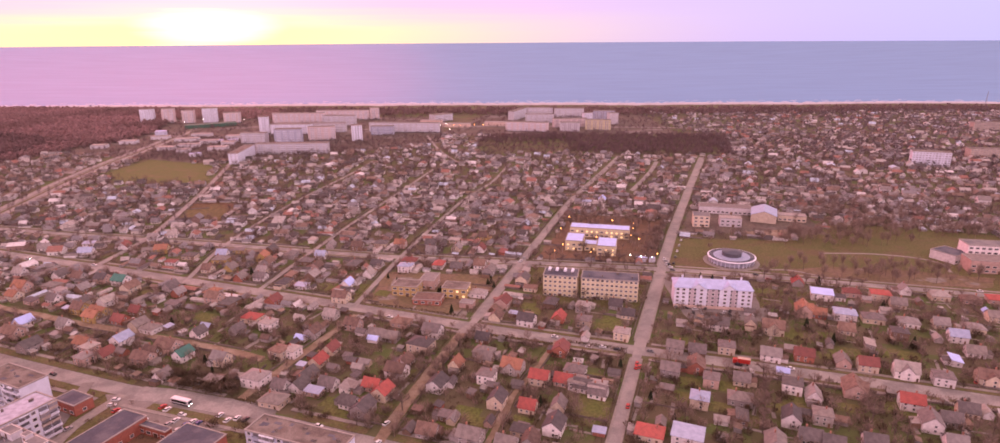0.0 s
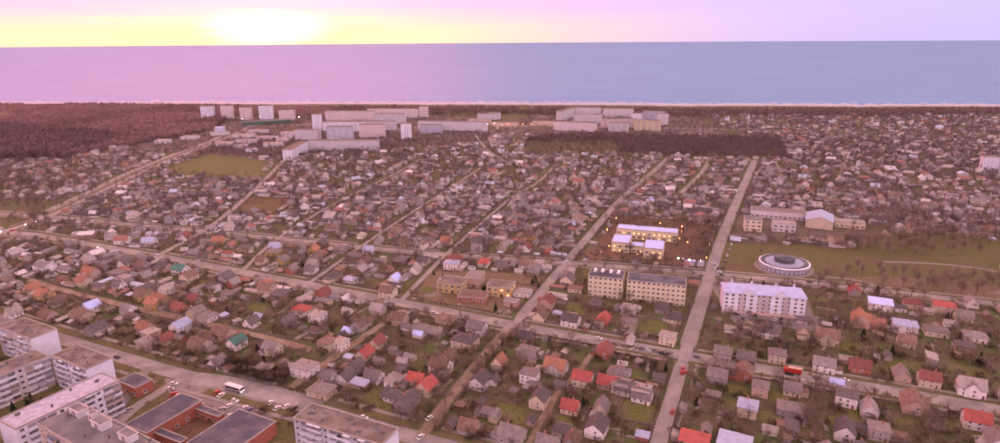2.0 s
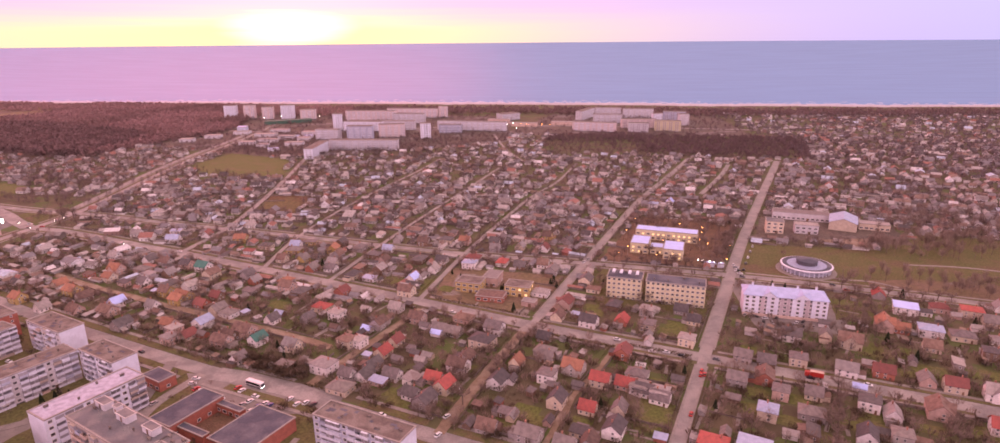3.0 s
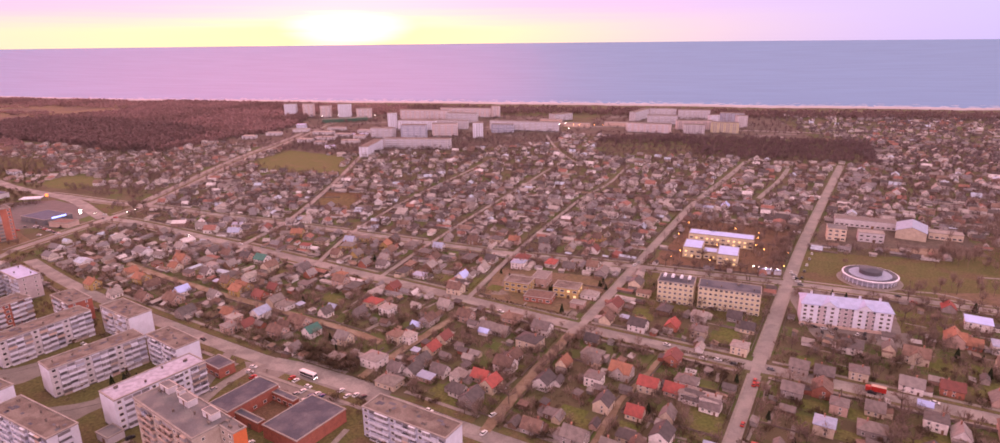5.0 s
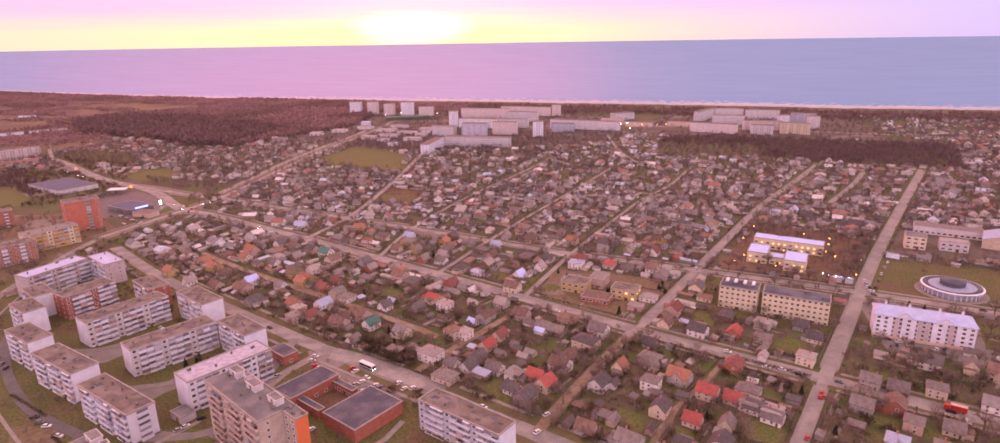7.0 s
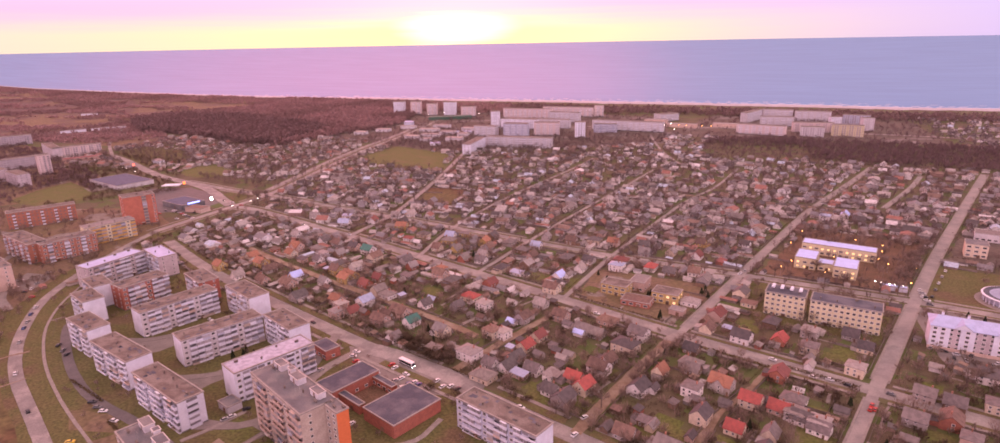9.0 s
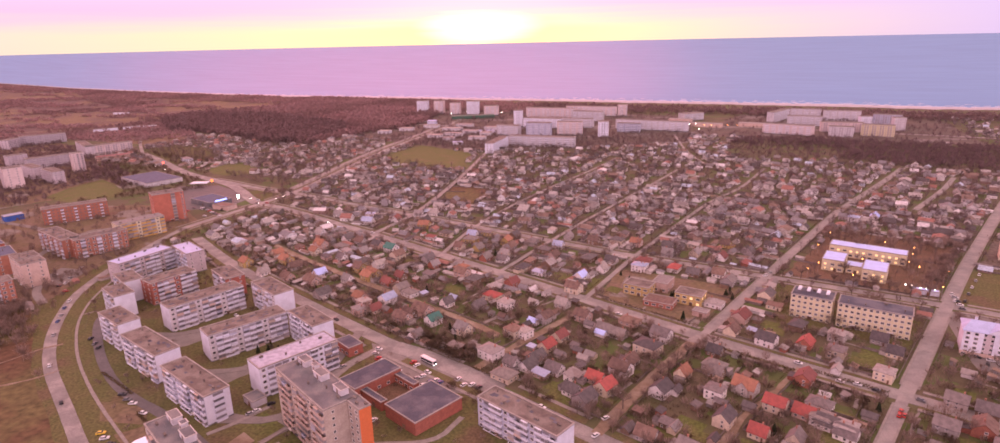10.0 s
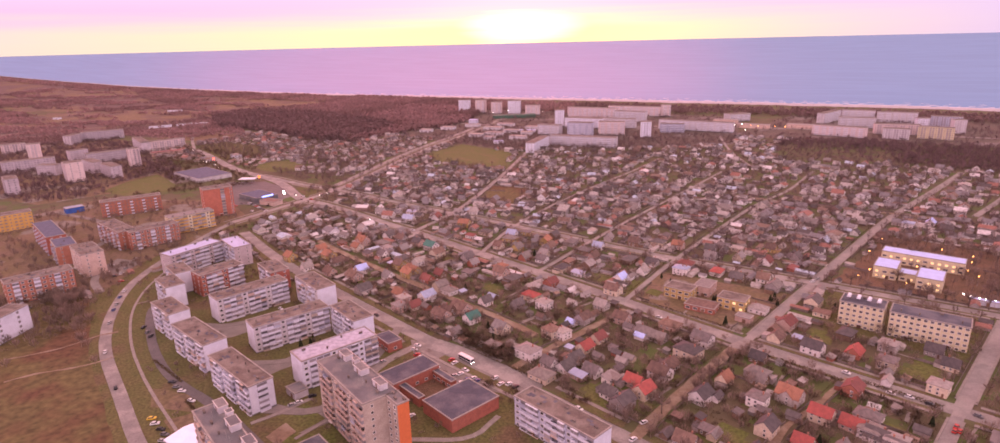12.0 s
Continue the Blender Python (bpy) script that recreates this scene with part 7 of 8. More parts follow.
wood("park_edge_trees", [(170, 456), (262, 462), (300, 500), (400, 470), (400, 440), (280, 476), (215, 444)], 90, TWIG, "tall bare trees along the edge of the park", maker=haze, size=(6, 11), width=3.4, n=110, test=lambda x, y: not in_building(x, y))
wood("garden_crowns", [(-440, 320), (-440, 470), (420, 330), (330, 200), (0, 190), (-180, 225)], 620, TWIG, "soft-crowned bare trees in the gardens", maker=haze, size=(4.5, 9.5), width=3.0, n=95,
     test=lambda x, y: town_ok(x, y) and not any(inside((x, y), FIELDS[k]) for k in ("park", "institute_yard", "flats_yard", "meadow", "hotel_yard")))
wood("thicket", [(-161, 255), (-154, 260), (-134, 254), (-121, 245), (-116, 236), (-129, 238), (-146, 244)], 130, DARKTWIG, "brown leafless thicket beside the street", maker=haze, size=(2.2, 4.6), width=2.2, n=120, test=lambda x, y: road_gap(x, y) > 0.5)
wood("junction_crowns", [(-600, 545), (-490, 505), (-468, 560), (-490, 640), (-600, 620)], 190, FARTWIG, "bare trees between the roads at the junction", maker=haze, size=(5, 10), width=3.2, n=60, test=lambda x, y: road_gap(x, y) > 1.5 and clear(x, y, 1) and not inside((x, y), FIELDS["field_left_2"]))
wood("lane_crowns", [(-56, 205), (-62, 232), (-30, 306), (-14, 300), (-36, 240), (-46, 203)], 60, TWIG, "bare brown bushes and trees along the sandy street", maker=haze, size=(3.5, 7), width=2.4, n=110, test=lambda x, y: road_gap(x, y) > 0.3 and clear(x, y, 0.8))
wood("park_crowns", [(168, 381), (199, 404), (256, 394), (300, 380), (330, 372), (330, 352), (297, 360), (242, 369)], 62, TWIG, "rows of bare trees along the park street", maker=haze, size=(8, 12), width=3.4, n=150, test=lambda x, y: road_gap(x, y) > 1.5 and not in_building(x, y))
wood("park_crowns", [(206, 440), (228, 478), (284, 482), (314, 466), (288, 442), (256, 432)], 60, TWIG, "thick group of bare trees in the park", maker=haze, size=(8, 13), width=4.0, n=150, test=lambda x, y: not in_building(x, y) and road_gap(x, y) > 1)
wood("street_crowns", [(-480, 480), (-500, 900), (330, 820), (420, 350)], 2600, FARTWIG, "soft bare trees among the far houses", maker=haze, size=(6, 11), width=3.4, n=34,
     test=lambda x, y: road_gap(x, y) > 0.6 and not in_building(x, y) and not any(inside((x, y), FIELDS[k]) for k in ("park", "field", "field_small", "depot_yard", "bare_wood")))
wood("flats_crowns", [(-395, 215), (-352, 175), (-300, 150), (-420, 190), (-470, 215), (-430, 240)], 60, TWIG, "bare trees beside the curving street", maker=haze, size=(5, 10), width=3.2, n=130, test=lambda x, y: road_gap(x, y) > 2 and not in_building(x, y))
wood("park_scrub", FIELDS["park"], 10, TWIG, "scattered bare trees on the lawn", maker=scrub, size=(4, 9), width=2.6, n=30, test=lambda x, y: not in_building(x, y) and math.hypot(x - 157, y - 409) > 26)
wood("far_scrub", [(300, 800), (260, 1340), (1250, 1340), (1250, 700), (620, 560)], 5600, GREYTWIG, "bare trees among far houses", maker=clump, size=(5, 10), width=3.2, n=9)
wood("estate_scrub", FIELDS["estate_left"], 2300, DARKWOOD, "bare trees between the flats", maker=scrub, size=(4, 9), width=2.8, n=18, test=lambda x, y: town_ok(x, y) and not inside((x, y), FIELDS["field_left"]))
wood("estate_scrub", FIELDS["estate_red"], 420, TWIG, "bare trees between the brick flats", maker=scrub, size=(4, 8), width=2.6, n=22, test=town_ok)
wood("estate_scrub", FIELDS["estate_far"], 1900, DARKWOOD, "bare trees between the far flats", maker=scrub, size=(4, 8), width=2.8, n=14, test=lambda x, y: not in_building(x, y))
wood("estate_scrub", FIELDS["estate_far_2"], 800, DARKWOOD, "bare trees between the far flats", maker=scrub, size=(4, 8), width=2.8, n=14, test=lambda x, y: not in_building(x, y))
wood("avenue_scrub", [(-900, 540), (-880, 760), (-640, 780), (-520, 900), (-490, 600), (-640, 600)], 1900, FARTWIG, "bare trees among the houses along the avenue", maker=haze, size=(5, 10), width=3.2, n=30, test=lambda x, y: road_gap(x, y) > 2 and not in_building(x, y) and not inside((x, y), FIELDS["field_left_2"]))
wood("school_scrub", FIELDS["school_yard"], 95, TWIG, "bare trees round the school", maker=haze, size=(6, 11), width=3.0, n=110, test=lambda x, y: not in_building(x, y) and (x > 92 or y > 480))
wood("yard_scrub", FIELDS["flats_yard"], 150, TWIG, "bare shrubs between the flats", maker=scrub, size=(1.5, 4.5), width=1.6, n=26, test=town_ok)
wood("left_scrub", [(-620, 380), (-560, 480), (-700, 620), (-900, 640), (-760, 470)], 700, DARKTWIG, "bare bushes by the road out of town", maker=scrub, size=(3, 7), width=2.6, n=18, test=lambda x, y: town_ok(x, y) and not inside((x, y), FIELDS["field_left"]))
wood("meadow_bushes", [(-342, 172), (-362, 186), (-420, 210), (-425, 190), (-380, 168)], 58, TWIG, "thicket of bare bushes beside the street", maker=scrub, size=(4, 8), width=3.0, n=40, test=lambda x, y: road_gap(x, y) > 3)
wood("meadow_scrub", FIELDS["meadow"], 420, TWIG, "bare bushes on the meadow", maker=scrub, size=(2, 7), width=3.0, n=30, test=lambda x, y: road_gap(x, y) > 6 and x < -335 and noise.noise((x * 0.02, y * 0.02, 4)) > 0.05)


def hedge(a, b, w=1.2, h=1.4, m=None, label="leafless brown garden hedge", name="hedge"):
    """A clipped hedge as ragged tufts along a line."""
    g = Geo()
    a, b = Vector(a), Vector(b)
    n = int((b - a).length / 0.35)
    for i in range(n):
        p = a + (b - a) * i / n
        for _ in range(3):
            q = Vector((p.x + trng.uniform(-w, w) / 2, p.y + trng.uniform(-w, w) / 2, trng.uniform(0, h)))
            s = 0.42
            u = Vector((trng.uniform(-1, 1), trng.uniform(-1, 1), trng.uniform(-1, 1))).normalized() * s
            v = Vector((trng.uniform(-1, 1), trng.uniform(-1, 1), trng.uniform(0, 1))).normalized() * s
            g.face([q - u, q - v, q + u, q + v])
    return tagged(new(name, g.mesh(name, m or HEDGE)), label, "hedge", "garden hedges")


for a, b, w, h in (((-158, 252), (-124, 240), 7, 2.6), ((-118, 236), (-100, 230), 1.4, 1.5), ((-215, 275), (-175, 261), 1.5, 1.6), ((-280, 298), (-225, 279), 1.5, 1.5), ((28, 290), (60, 280), 1.4, 1.5), ((-12, 297), (24, 286), 1.4, 1.6)):
    hedge(a, b, w, h)


def thuja(x, y, h):
    g = Geo()
    g.tube((x, y, 0), (x, y, h * 0.3), 0.1, 0.08, 5)
    for i in range(int(70 * h)):
        k = trng.random() ** 0.8
        r = h * 0.24 * (1 - k) + 0.1
        a = trng.uniform(0, 6.283)
        c = Vector((x + r * math.cos(a), y + r * math.sin(a), 0.2 + k * h))
        u = Vector((trng.uniform(-1, 1), trng.uniform(-1, 1), 0)).normalized() * 0.3
        g.face([c - u, c + u, c + Vector((u.x * 0.3, u.y * 0.3, 0.65))])
    tagged(new("evergreen_shrub", g.mesh("evergreen_shrub", THUJA)), "dark conical evergreen in a garden", "shrub", "evergreens")


for _ in range(46):
    x, y = trng.uniform(-260, 230), trng.uniform(210, 390)
    if road_gap(x, y) > 2 and clear(x, y, 1.2) and not in_building(x, y) and not inside((x, y), FIELDS["flats_yard"]):
        claim(x, y, 0.8)
        thuja(x, y, trng.uniform(2.5, 5.5))


for x, y in ((-222, 213), (-219, 210), (-224, 217), (-226, 210), (-216, 214), (-46, 376), (-52, 374), (-70, 368), (-12, 366), (-8, 362), (-10, 369)):
    thuja(x, y, trng.uniform(3.0, 5.0))
for p in ((160, 303), (203, 281)):
    thuja(*p, 6.5)
for a, b, w, h in (((-296, 226), (-283, 262), 1.6, 1.3), ((-252, 199), (-236, 236), 1.8, 1.5), ((-204, 183), (-189, 219), 1.4, 1.2), ((-236, 150), (-203, 139), 1.2, 1.0), ((-284, 168), (-252, 160), 1.2, 1.1), ((-95, 182), (-58, 169), 2.2, 1.5), ((-80, 337), (-28, 320), 1.6, 1.4)):
    hedge(a, b, w, h)
# ---- garden fences and hedge lines along the lots ----
fence_g, bush_g = Geo(), Geo()


def fence_line(a, b, h):
    """Boards and posts from a to b."""
    d = (b - a)
    n = max(1, int(d.length / 2.4))
    u = d.normalized()
    v = Vector((-u.y, u.x)) * 0.03
    for i in range(n):
        p, q = a + d * i / n, a + d * (i + 0.97) / n
        if near_road(p, 0.4) or near_road(q, 0.4) or in_building(*p):
            continue
        low = [(*(p - v), 0.05), (*(q - v), 0.05), (*(q + v), 0.05), (*(p + v), 0.05)]
        k = h * frng.uniform(0.9, 1.08)
        fence_g.prism(low, [(x, y, k) for x, y, z in low])


frng = random.Random(31)
for name, pts, hw, m, pave, verge, label in ROADS:
    if not name.startswith(("road_main", "road_upper", "road_near", "road_cross", "road_lane")):
        continue
    line = resample(smooth_line(pts), 3.0)
    for s in (-1, 1):
        off = hw + verge + pave + 1.3
        i = 4
        while i < len(line) - 8:
            step = frng.choice((5, 6, 7, 8))
            a, b = line[i], line[min(i + step, len(line) - 1)]
            u = (b - a).normalized()
            v = Vector((-u.y, u.x)) * s
            p, q = a + v * off, b + v * off
            mid = (p + q) / 2
            if -420 < mid.x < 330 and mid.y < 640 and not any(inside(mid, FIELDS[k]) for k in FIELDS):
                if frng.random() < 0.6:
                    fence_line(p, q, frng.choice((0.9, 1.1, 1.4)))
                else:
                    n = int((q - p).length / 0.8)
                    for j in range(n):
                        c = p + (q - p) * j / n
                        if not near_road(c, 0.5):
                            scrub(bush_g, c.x, c.y, 0, frng.uniform(0.9, 1.9), 0.7, 8, frng)
                if frng.random() < 0.75:      # side boundary of the lot
                    e = p + v * frng.uniform(14, 26)
                    if not near_road(e, 2):
                        if frng.random() < 0.5:
                            fence_line(p, e, frng.choice((0.9, 1.2, 1.5)))
                        else:
                            n = int((e - p).length / 1.1)
                            for j in range(n):
                                c = p + (e - p) * j / n
                                scrub(bush_g, c.x, c.y, 0, frng.uniform(0.8, 2.6), 0.9, 9, frng)
            i += step + frng.choice((0, 0, 1))
tagged(new("garden_fences", fence_g.mesh("garden_fences", FENCE)), "weathered board fences round garden lots", "fences", kind="stuff")
tagged(new("garden_hedges", bush_g.mesh("garden_hedges", HEDGE)), "low leafless hedges round garden lots", "hedges", kind="stuff")


# ---- small things in the gardens: huts, woodpiles, frames and paths ----
hut_g, path_g = Geo(), Geo()
crng = random.Random(77)
done = 0
for _ in range(6000):
    x, y = crng.uniform(-400, 330), crng.uniform(205, 400)
    if done > 330 or (y < 305 and x > -120 and crng.random() < 0.55) or road_gap(x, y) < 3 or in_building(x, y) or not clear(x, y, 1.4) or any(inside((x, y), FIELDS[k]) for k in ("park", "school_yard", "flats_yard", "meadow", "hotel_yard", "dorm_yard", "institute_yard")):
        continue
    a = radians(street_angle(x, y) + crng.choice((0, 90)) + crng.uniform(-8, 8))
    c, s = math.cos(a), math.sin(a)
    at = lambda u, v, z: (x + u * c - v * s, y + u * s + v * c, z)
    done += 1
    if crng.random() < 0.5:      # a hut with a sloping lid that overhangs
        w, d, h = crng.uniform(1.2, 2.4), crng.uniform(0.9, 1.6), crng.uniform(1.3, 2.2)
        low = [at(-w, -d, 0), at(w, -d, 0), at(w, d, 0), at(-w, d, 0)]
        top = [at(-w, -d, h), at(w, -d, h), at(w, d, h + 0.5), at(-w, d, h + 0.5)]
        hut_g.prism(low, top, 0)
        lid = [at(-w - 0.2, -d - 0.25, h - 0.02), at(w + 0.2, -d - 0.25, h - 0.02), at(w + 0.2, d + 0.2, h + 0.56), at(-w - 0.2, d + 0.2, h + 0.56)]
        hut_g.prism(lid, [(p[0], p[1], p[2] + 0.1) for p in lid], 0)
        claim(x, y, 1.5)
    else:                        # a paved garden path
        w, d = crng.uniform(3, 8), crng.uniform(0.4, 0.8)
        low = [at(-w, -d, 0), at(w, -d, 0), at(w, d, 0), at(-w, d, 0)]
        path_g.prism(low, [(p[0], p[1], 0.07) for p in low], 0)
HUTS = palette("garden_hut_paint", [(0.26, 0.235, 0.23), (0.16, 0.12, 0.10), (0.30, 0.28, 0.28), (0.11, 0.10, 0.10), (0.22, 0.16, 0.13), (0.36, 0.345, 0.36), (0.19, 0.175, 0.175)])
tagged(new("garden_huts", hut_g.mesh("garden_huts", HUTS)), "small weathered huts and woodpiles in gardens", "huts", kind="stuff")
tagged(new("garden_paths", path_g.mesh("garden_paths", KERB)), "narrow paved paths in the gardens", "paths", kind="stuff")
# ---- vehicles, lamps and small things ----
CAR_PAINT = {"white": (0.62, 0.62, 0.66), "silver": (0.34, 0.34, 0.36), "dark": (0.03, 0.03, 0.035), "red": (0.38, 0.035, 0.03), "blue": (0.05, 0.08, 0.22), "grey": (0.13, 0.13, 0.14), "yellow": (0.60, 0.42, 0.06)}
CAR_MAT = {k: paint("car_" + k, c, tuple(v * 0.92 for v in c), rough=0.28, grain=0.03) for k, c in CAR_PAINT.items()}


def lengthwise(profile, half, slot=0, top_half=None):
    """A body drawn as a side profile and given width, narrower at the top."""
    g = Geo()
    top = max(z for x, z in profile)
    w = lambda z: half if top_half is None else half + (top_half - half) * (z - profile[0][1]) / (top - profile[0][1])
    rings(g, [[(x, -w(z), z) for x, z in profile], [(x, w(z), z) for x, z in profile]], (slot,), slot)
    g.face([(x, -w(z), z) for x, z in profile][::-1], slot)
    return g


CAR_BODY = lengthwise([(-2.1, 0.28), (2.1, 0.28), (2.15, 0.6), (2.0, 0.78), (1.05, 0.92), (-1.9, 0.95), (-2.15, 0.8)], 0.88).mesh("car_body", CAR_MAT["white"])
cabin = lengthwise([(-1.75, 0.94), (1.05, 0.9), (0.45, 1.38), (-1.2, 1.42)], 0.82, 0, 0.66)
cabin.m[2] = 1
CAR_CABIN = {k: cabin.mesh("car_cabin", CARGLASS, m) for k, m in CAR_MAT.items()}
g = Geo()
g.tube((0, -0.1, 0), (0, 0.1, 0), 0.32, 0.32, 10)
WHEEL = g.mesh("wheel", TYRE)


def car(x, y, ang, colour):
    ob = thing("car", pose(x, y, 0.10 if not near_road(Vector((x, y)), 0) else 0.17, 0, 0, ang + rng.uniform(-4, 4)), f"small {colour} passenger car on asphalt", "car", "cars in the streets")
    ob.scale = (0.85, 0.86, 0.9)
    part("body", CAR_BODY, ob, material=CAR_MAT[colour])
    part("cabin", CAR_CABIN[colour], ob, "glazed cabin under a painted roof")
    for a in (-1.3, 1.3):
        for b in (-0.8, 0.8):
            part("wheel", WHEEL, ob, m=pose(a, b, 0.32))
    return ob


# the city bus on the near street
bus = thing("bus", pose(-140, 232.5, 0.14, 0, 0, -19), "pale city bus with dark windows and a dark skirt", "bus")
bus.scale = (0.86, 0.9, 0.95)
g = lengthwise([(-5.4, 0.35), (5.4, 0.35), (5.5, 1.2), (5.35, 2.8), (5.1, 3.0), (-5.3, 3.0), (-5.5, 2.8), (-5.5, 0.8)], 1.25)
part("body", g.mesh("bus_body", CAR_MAT["white"]), bus)
for s in (-1, 1):
    g = Geo()
    g.box(-5.1, s * 1.26 - 0.02, 1.35, 4.8, s * 1.26 + 0.02, 2.5)
    part("window_band", g.mesh("window_band", CARGLASS), bus, "dark side windows")
    g = Geo()
    g.box(-5.2, s * 1.26 - 0.015, 0.4, 5.2, s * 1.26 + 0.015, 0.95)
    part("skirt", g.mesh("skirt", CAR_MAT["dark"]), bus, "dark lower band")
for e in (-1, 1):
    g = Geo()
    g.box(e * 5.5 - 0.03, -1.1, 1.3, e * 5.5 + 0.03, 1.1, 2.6)
    part("windscreen", g.mesh("windscreen", CARGLASS), bus, "dark windscreen")
for b in (-0.85, 0.85):
    g = Geo()
    g.box(5.42, b - 0.18, 0.6, 5.5, b + 0.18, 0.85)
    part("headlight", g.mesh("headlight", COOL), bus, "lit headlight")
for a in (-3.6, 3.4):
    for b in (-1.1, 1.1):
        g = Geo()
        g.tube((0, -0.16, 0), (0, 0.16, 0), 0.48, 0.48, 12)
        wheel = part("wheel", g.mesh("wheel", TYRE), bus, m=pose(a, b, 0.48))
        g = Geo()
        g.tube((0, -0.18, 0), (0, 0.18, 0), 0.24, 0.24, 10)
        part("rim", g.mesh("rim", STEEL), wheel, "grey steel rim")


def ball(r, n=8, m=6):
    g = Geo()
    loops = [[(r * math.sin(math.pi * j / m) * math.cos(2 * math.pi * i / n), r * math.sin(math.pi * j / m) * math.sin(2 * math.pi * i / n), -r * math.cos(math.pi * j / m)) for i in range(n)] for j in range(1, m)]
    rings(g, loops, [0] * (m - 2), 0)
    g.face(loops[0][::-1])
    return g


BULBS = {}


def street_lamp(x, y, h=6.0, glowing=None, r=0.30):
    glowing = glowing or BULB
    ob = thing("street_lamp", pose(x, y, 0), "lit lamp on a thin steel pole", "street lamp", "lit lamps")
    g = Geo()
    g.tube((0, 0, 0), (0, 0, h), 0.09, 0.06, 6)
    pole = part("pole", g.mesh("pole", STEEL), ob)
    g = Geo()
    g.tube((0, 0, 0), (0, 0, 0.5), 0.2, 0.14, 6)
    part("base", g.mesh("base", STEEL), pole)
    key = (glowing.name, r)
    if key not in BULBS:
        BULBS[key] = ball(r).mesh("globe", glowing)
    part("globe", BULBS[key], ob, "glowing lamp globe", pose(0, 0, h + r * 0.8))


for x, y in ((-592, 1135), (-573, 1168), (-517, 1184), (-493, 1165), (-106, 1088), (-94, 1022), (-115, 1074)):
    street_lamp(x, y, 8, COOL, 0.5)
for x, y in ((-92, 1088), (-81, 1088), (-56, 1092), (-41, 1092)):
    street_lamp(x, y, 6, BULB, 0.45)


def lit_sign(x, y, ang, w, h, z, m, label):
    ob = thing("lit_sign", pose(x, y, 0, 0, 0, ang), label, "sign")
    for s in (-w * 0.4, w * 0.4):
        g = Geo()
        g.tube((s, 0, 0), (s, 0, z + 0.2), 0.1, 0.1, 6)
        part("post", g.mesh("post", STEEL), ob)
    g = Geo()
    g.box(-w / 2, -0.2, z, w / 2, 0.2, z + h)
    part("face", g.mesh("face", m), ob, "glowing sign box")


lit_sign(-568, 499, 50, 2.4, 2.8, 3.6, AMBER, "glowing orange sign beside the road fork")
# the red box on posts stands in for car tail lights
lit_sign(-723, 563, 50, 1.8, 1.4, 4.2, TAIL, "small glowing red box in place of car tail lights")
lit_sign(-485, 455, 40, 1.6, 3.4, 2.2, COOL, "tall glowing white price sign")
lit_sign(-485.2, 433.4, 77, 12.0, 1.5, 4.4, SIGN, "glowing blue shop sign on posts")

# a fuel station canopy near the junction
fuel = thing("fuel_canopy", pose(-573, 487, 0, 0, 0, 25), "flat fuel station canopy on steel posts", "canopy")
g = Geo()
g.box(-9, -5, 4.6, 9, 5, 5.3)
part("canopy", g.mesh("canopy", PANELW), fuel)
for a in (-6, 6):
    for b in (-3, 3):
        g = Geo()
        g.tube((a, b, 0), (a, b, 4.6), 0.2, 0.2, 8)
        part("post", g.mesh("post", STEEL), fuel)

# the red lorry on the main street
lorry = thing("lorry", pose(112, 266.5, 0.14, 0, 0, 162), "red lorry with a pale box body on the street", "lorry")
g = lengthwise([(1.6, 0.5), (3.6, 0.5), (3.7, 1.4), (3.5, 2.5), (1.6, 2.6)], 1.15, 0, 1.05)
part("cab", g.mesh("cab", CAR_MAT["red"]), lorry, "red driver's cab")
g = lengthwise([(-4.2, 0.9), (1.45, 0.9), (1.45, 3.1), (-4.2, 3.1)], 1.2)
part("box_body", g.mesh("box_body", CAR_MAT["red"]), lorry, "red box body")
g = Geo()
g.box(-4.25, -1.15, 3.1, 1.5, 1.15, 3.16)
part("box_roof", g.mesh("box_roof", WALLS["pink"]), lorry, "pale grey roof of the box")
for a in (-3.0, 2.6):
    for b in (-1.0, 1.0):
        g = Geo()
        g.tube((0, -0.14, 0), (0, 0.14, 0), 0.45, 0.45, 12)
        part("wheel", g.mesh("wheel", TYRE), lorry, m=pose(a, b, 0.45))

# a lattice mast near the beach
mast = thing("radio_mast", pose(1060, 1395, 0), "thin steel lattice mast behind the beach", "mast")
g = Geo()
for a in range(3):
    c, s = math.cos(a * 2.094), math.sin(a * 2.094)
    g.tube((2.2 * c, 2.2 * s, 0), (0.3 * c, 0.3 * s, 34), 0.22, 0.14, 5)
    c2, s2 = math.cos((a + 1) * 2.094), math.sin((a + 1) * 2.094)
    for k in range(9):
        w0, w1 = 2.2 - 1.9 * k / 9, 2.2 - 1.9 * (k + 1) / 9
        g.tube((w0 * c, w0 * s, 34 * k / 9), (w1 * c2, w1 * s2, 34 * (k + 1) / 9), 0.09, 0.09, 4)
part("lattice", g.mesh("lattice", STEEL), mast)
# cars where they stand

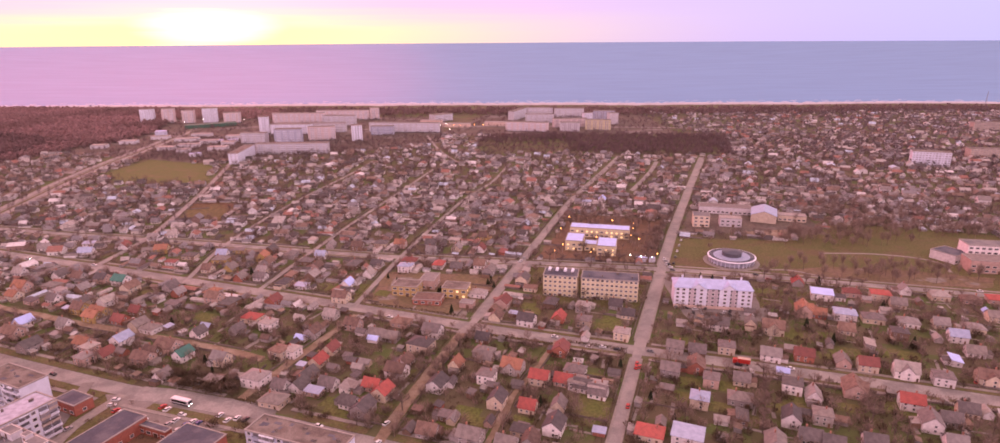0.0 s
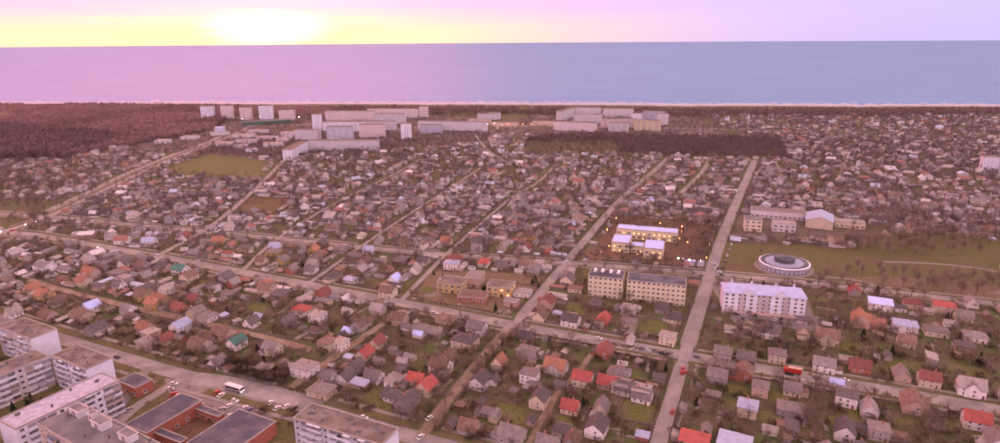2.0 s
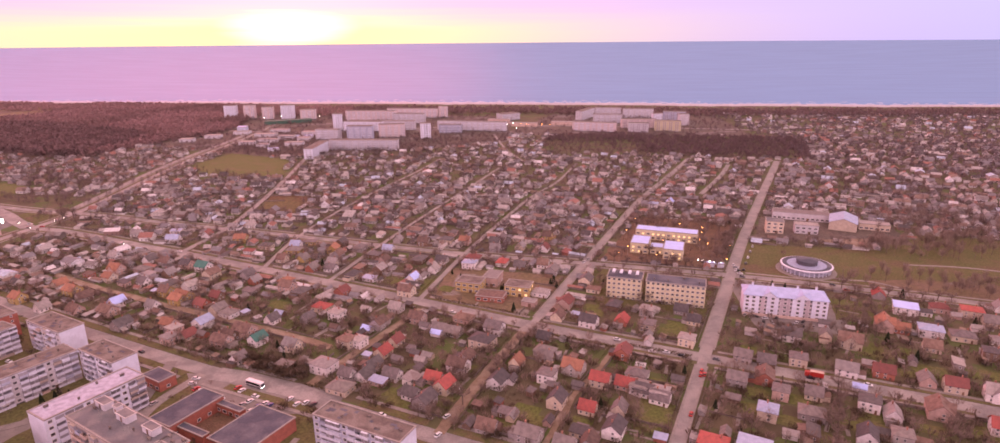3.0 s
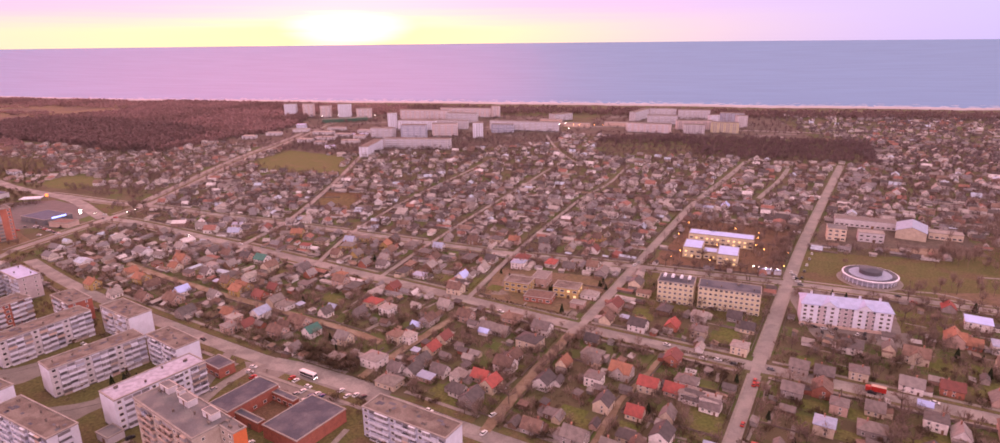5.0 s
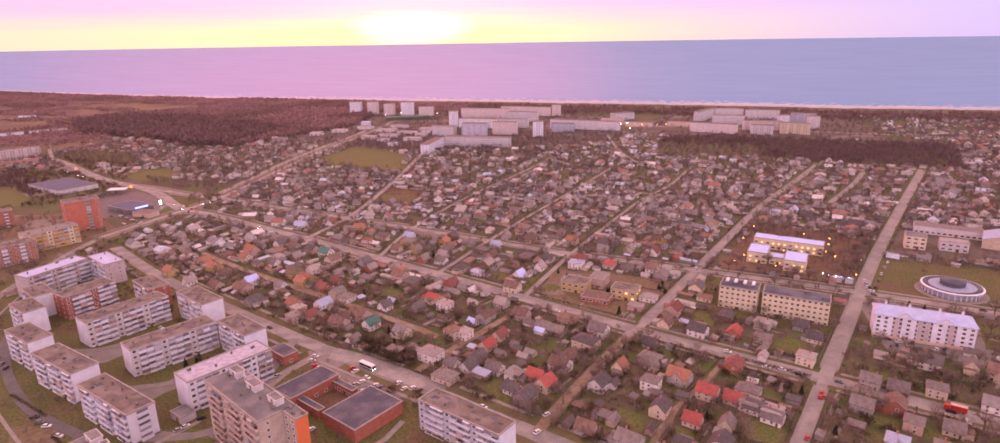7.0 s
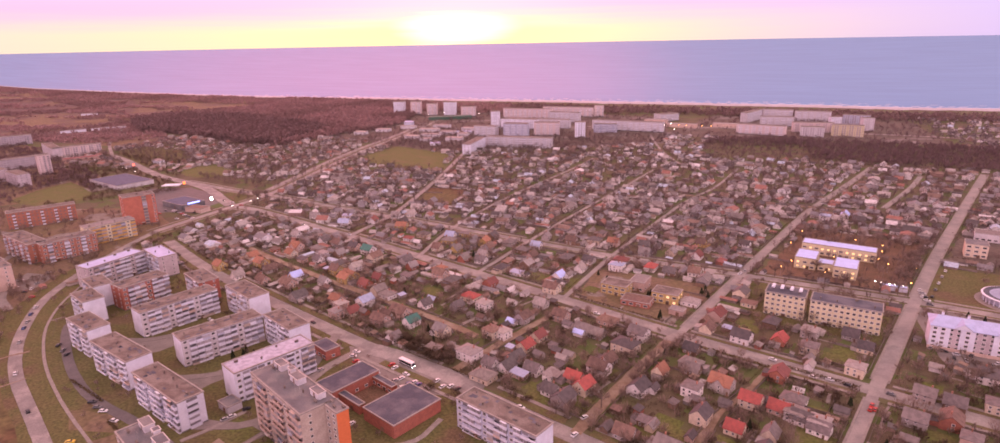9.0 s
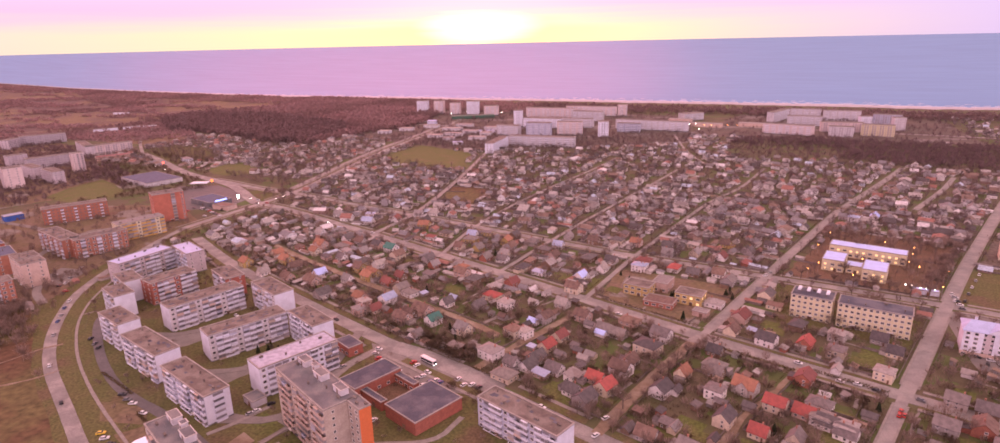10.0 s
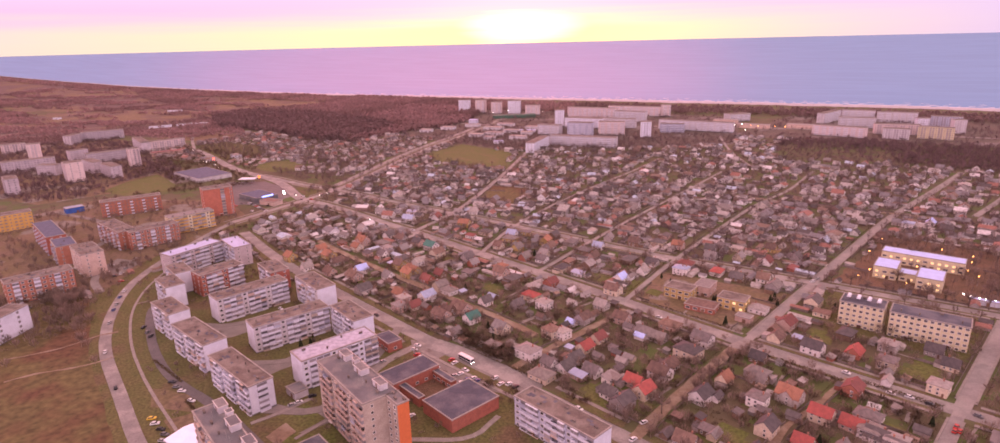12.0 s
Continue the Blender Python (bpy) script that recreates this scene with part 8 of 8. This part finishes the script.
# traffic with its lights on, about the road fork
HEADLIGHT = Geo()
HEADLIGHT.box(-0.05, -0.19, -0.11, 0.05, 0.19, 0.11)
HEADLIGHT = HEADLIGHT.mesh("headlight", COOL)
for x, y, ang, colour in ((-744, 564, -28, "dark"), (-731, 558, -28, "silver"), (-717, 553, -27, "grey"), (-704, 548, -26, "white"), (-688, 541.5, -22, "dark"),
                          (-843, 624, -30, "grey"), (-477, 462.5, -36, "dark"), (-455, 449, -20, "grey"), (-489.7, 499, 172, "silver"), (-448.5, 471, -92, "dark"), (-448.5, 481, -92, "grey"), (-345, 417, -20, "white")):
    ob = car(x, y, ang, colour)
    for b in (-0.6, 0.6):
        part("headlight", HEADLIGHT, ob, "lit headlight", pose(2.14, b, 0.62))
car(-315.2, 162.9, 140, "white")
car(-275.7, 143.3, 150, "dark")
car(-420.8, 239.2, 118, "white")
car(-427.9, 247.0, 118, "silver")
car(-440.9, 263.3, 110, "white")
car(-387.6, 220.0, 125, "white")
car(-379.9, 212.1, 125, "blue")
car(-370.8, 204.3, 128, "silver")
car(-364.1, 198.1, 130, "blue")
car(-348.4, 185.9, 132, "silver")
car(-255.8, 157.8, 20, "dark")
car(-249.8, 155.7, 20, "grey")
car(-244.7, 154.5, 20, "white")
car(-233.6, 150.9, 10, "white")
car(-237.1, 134.5, 40, "yellow")
car(-232.4, 132.7, 40, "white")
car(-226.5, 131.1, 15, "dark")
car(-221.8, 129.5, 15, "grey")
car(-218.6, 126.3, 15, "silver")
car(-324.5, 190.3, 120, "dark")
car(-316.4, 187.0, 120, "grey")
car(-310.3, 184.7, 120, "dark")
car(-289.5, 213.9, -10, "white")
car(-271.6, 240.7, -15, "white")
car(-188.7, 169.9, 60, "white")
car(-189.8, 167.2, 60, "silver")
car(-186.7, 176.3, 60, "dark")
car(-146.9, 230.0, 71, "red")
car(-143.9, 228.0, 71, "white")
car(-135.7, 224.3, -19, "white")
car(-138.0, 217.6, 71, "silver")
car(-136.2, 220.3, 71, "white")
car(-130.6, 217.2, 71, "blue")
car(-128.7, 219.3, 71, "white")
car(-126.0, 218.1, 71, "blue")
car(-169.6, 231.3, 1, "white")
car(-170.4, 235.4, 1, "white")
car(-176.9, 214.4, 70, "silver")
car(-218.5, 213.8, 0, "white")
car(-288.7, 404.1, -19, "white")
car(-209.4, 316.2, -19, "white")
car(-338.0, 380.0, -19, "white")
car(-319.8, 407.3, -19, "dark")
car(-463.8, 459.7, 20, "white")
car(-448.7, 471.5, 20, "white")
car(-445.8, 452.6, 20, "red")
car(-76.0, 216.3, -19, "white")
car(-49.9, 205.4, 71, "white")
car(41.7, 282.9, -19, "white")
car(61.4, 262.6, 71, "red")
car(62.5, 266.3, 71, "red")
car(10.2, 409.8, 71, "white")
car(-467.8, 396.8, 0, "white")
car(-500.6, 414.5, 0, "grey")
car(-498.4, 404.8, 0, "red")
car(-496.3, 395.4, 0, "white")
car(-490.3, 413.3, 0, "silver")
car(-468.2, 416.8, 0, "dark")
car(-434.0, 237.5, 40, "white")
car(-420.1, 234.2, 40, "dark")
car(-406.3, 229.9, 40, "red")
car(-444.3, 247.1, 40, "silver")
car(-418.0, 197.7, 72, "white")
car(-416.1, 178.2, 72, "grey")
car(48.6, 283.0, -19, "white")
car(55.5, 280.3, -19, "dark")
car(71.6, 278.3, -19, "grey")
car(63.2, 263.3, 71, "red")
car(25.2, 294.3, -19, "white")
car(-65.9, 318.7, -19, "white")
car(133.7, 261.4, -19, "white")
car(110.5, 265.0, -19, "dark")
car(103.4, 330.0, 0, "dark")
car(108.4, 328.2, 0, "white")
car(114.5, 329.0, 60, "dark")
car(127.5, 325.5, 60, "dark")
car(123.3, 323.8, 60, "white")
car(98.3, 331.8, 60, "silver")
car(110.4, 402.8, 71, "white")
car(111.2, 413.2, 71, "white")
car(168.9, 374.0, -11, "red")
car(184.3, 372.8, -11, "dark")
car(124.9, 429.5, 71, "white")
car(120.3, 417.1, 71, "grey")
car(129.8, 442.6, 71, "silver")
car(134.6, 454.9, 71, "white")
car(115.6, 404.1, 71, "dark")
car(289.1, 353.4, -11, "white")
car(-262.5, 385.0, -19, "white")
car(-111.4, 221.6, 71, "white")
car(-107.6, 220.7, 71, "dark")
car(-119.5, 223.8, 71, "white")
car(-48.7, 238.2, 60, "white")
car(-48.9, 218.1, 60, "white")
car(9.2, 408.8, 71, "white")
car(12.6, 415.4, 71, "silver")
car(-213.1, 256.7, -19, "dark")
car(163.7, 382.0, -11, "dark")
car(212.0, 248.4, -19, "red")
# lamps round the school
street_lamp(53, 502)
street_lamp(87, 490)
street_lamp(103, 482)
street_lamp(100, 468)
street_lamp(95, 450)
street_lamp(99, 441)
street_lamp(43, 469)
street_lamp(41, 429)
street_lamp(68, 446)
street_lamp(59, 412)
street_lamp(105, 408)
street_lamp(34, 415)
street_lamp(114, 437)
street_lamp(87, 411, 4.0, COOL)
street_lamp(90, 410, 4.0, COOL)
street_lamp(94, 408, 4.0, COOL)
street_lamp(97, 408, 4.0, COOL)
street_lamp(101, 407, 4.0, COOL)
# in front of the hotel, at the crossing and by the shops
for i, c in enumerate(("dark", "white", "dark", "grey", "dark", "silver")):
    car(106 + 4.9 * i, 323.5 - 0.72 * i, 80, c)
for i, c in enumerate(("silver", "dark", "white", "grey")):
    car(111.5, 408 - 5.6 * i, -12, c)
car(51.4, 230.3, 72, "red")
for i, c in enumerate(("white", "dark", "silver", "red", "white", "grey", "dark", "white")):
    car(-494 + 5.5 * i, 418 - 2.2 * i, 64, c)
# the car park before the brick school
for i, (x, y) in enumerate(((-165.3, 227.2), (-162.4, 226.2), (-159.6, 225.2), (-157.8, 217.7), (-154.8, 216.7), (-152, 215.7), (-150, 221.3), (-144.5, 214.5), (-141.8, 213.6), (-139, 212.8), (-132, 213.5), (-114.8, 220.2))):
    car(x, y, 71 if i != 6 else -19, ("red", "white", "grey", "silver", "dark", "white", "white", "silver", "blue", "white", "white", "white")[i])
car(-137.9, 182.3, 68, "white")
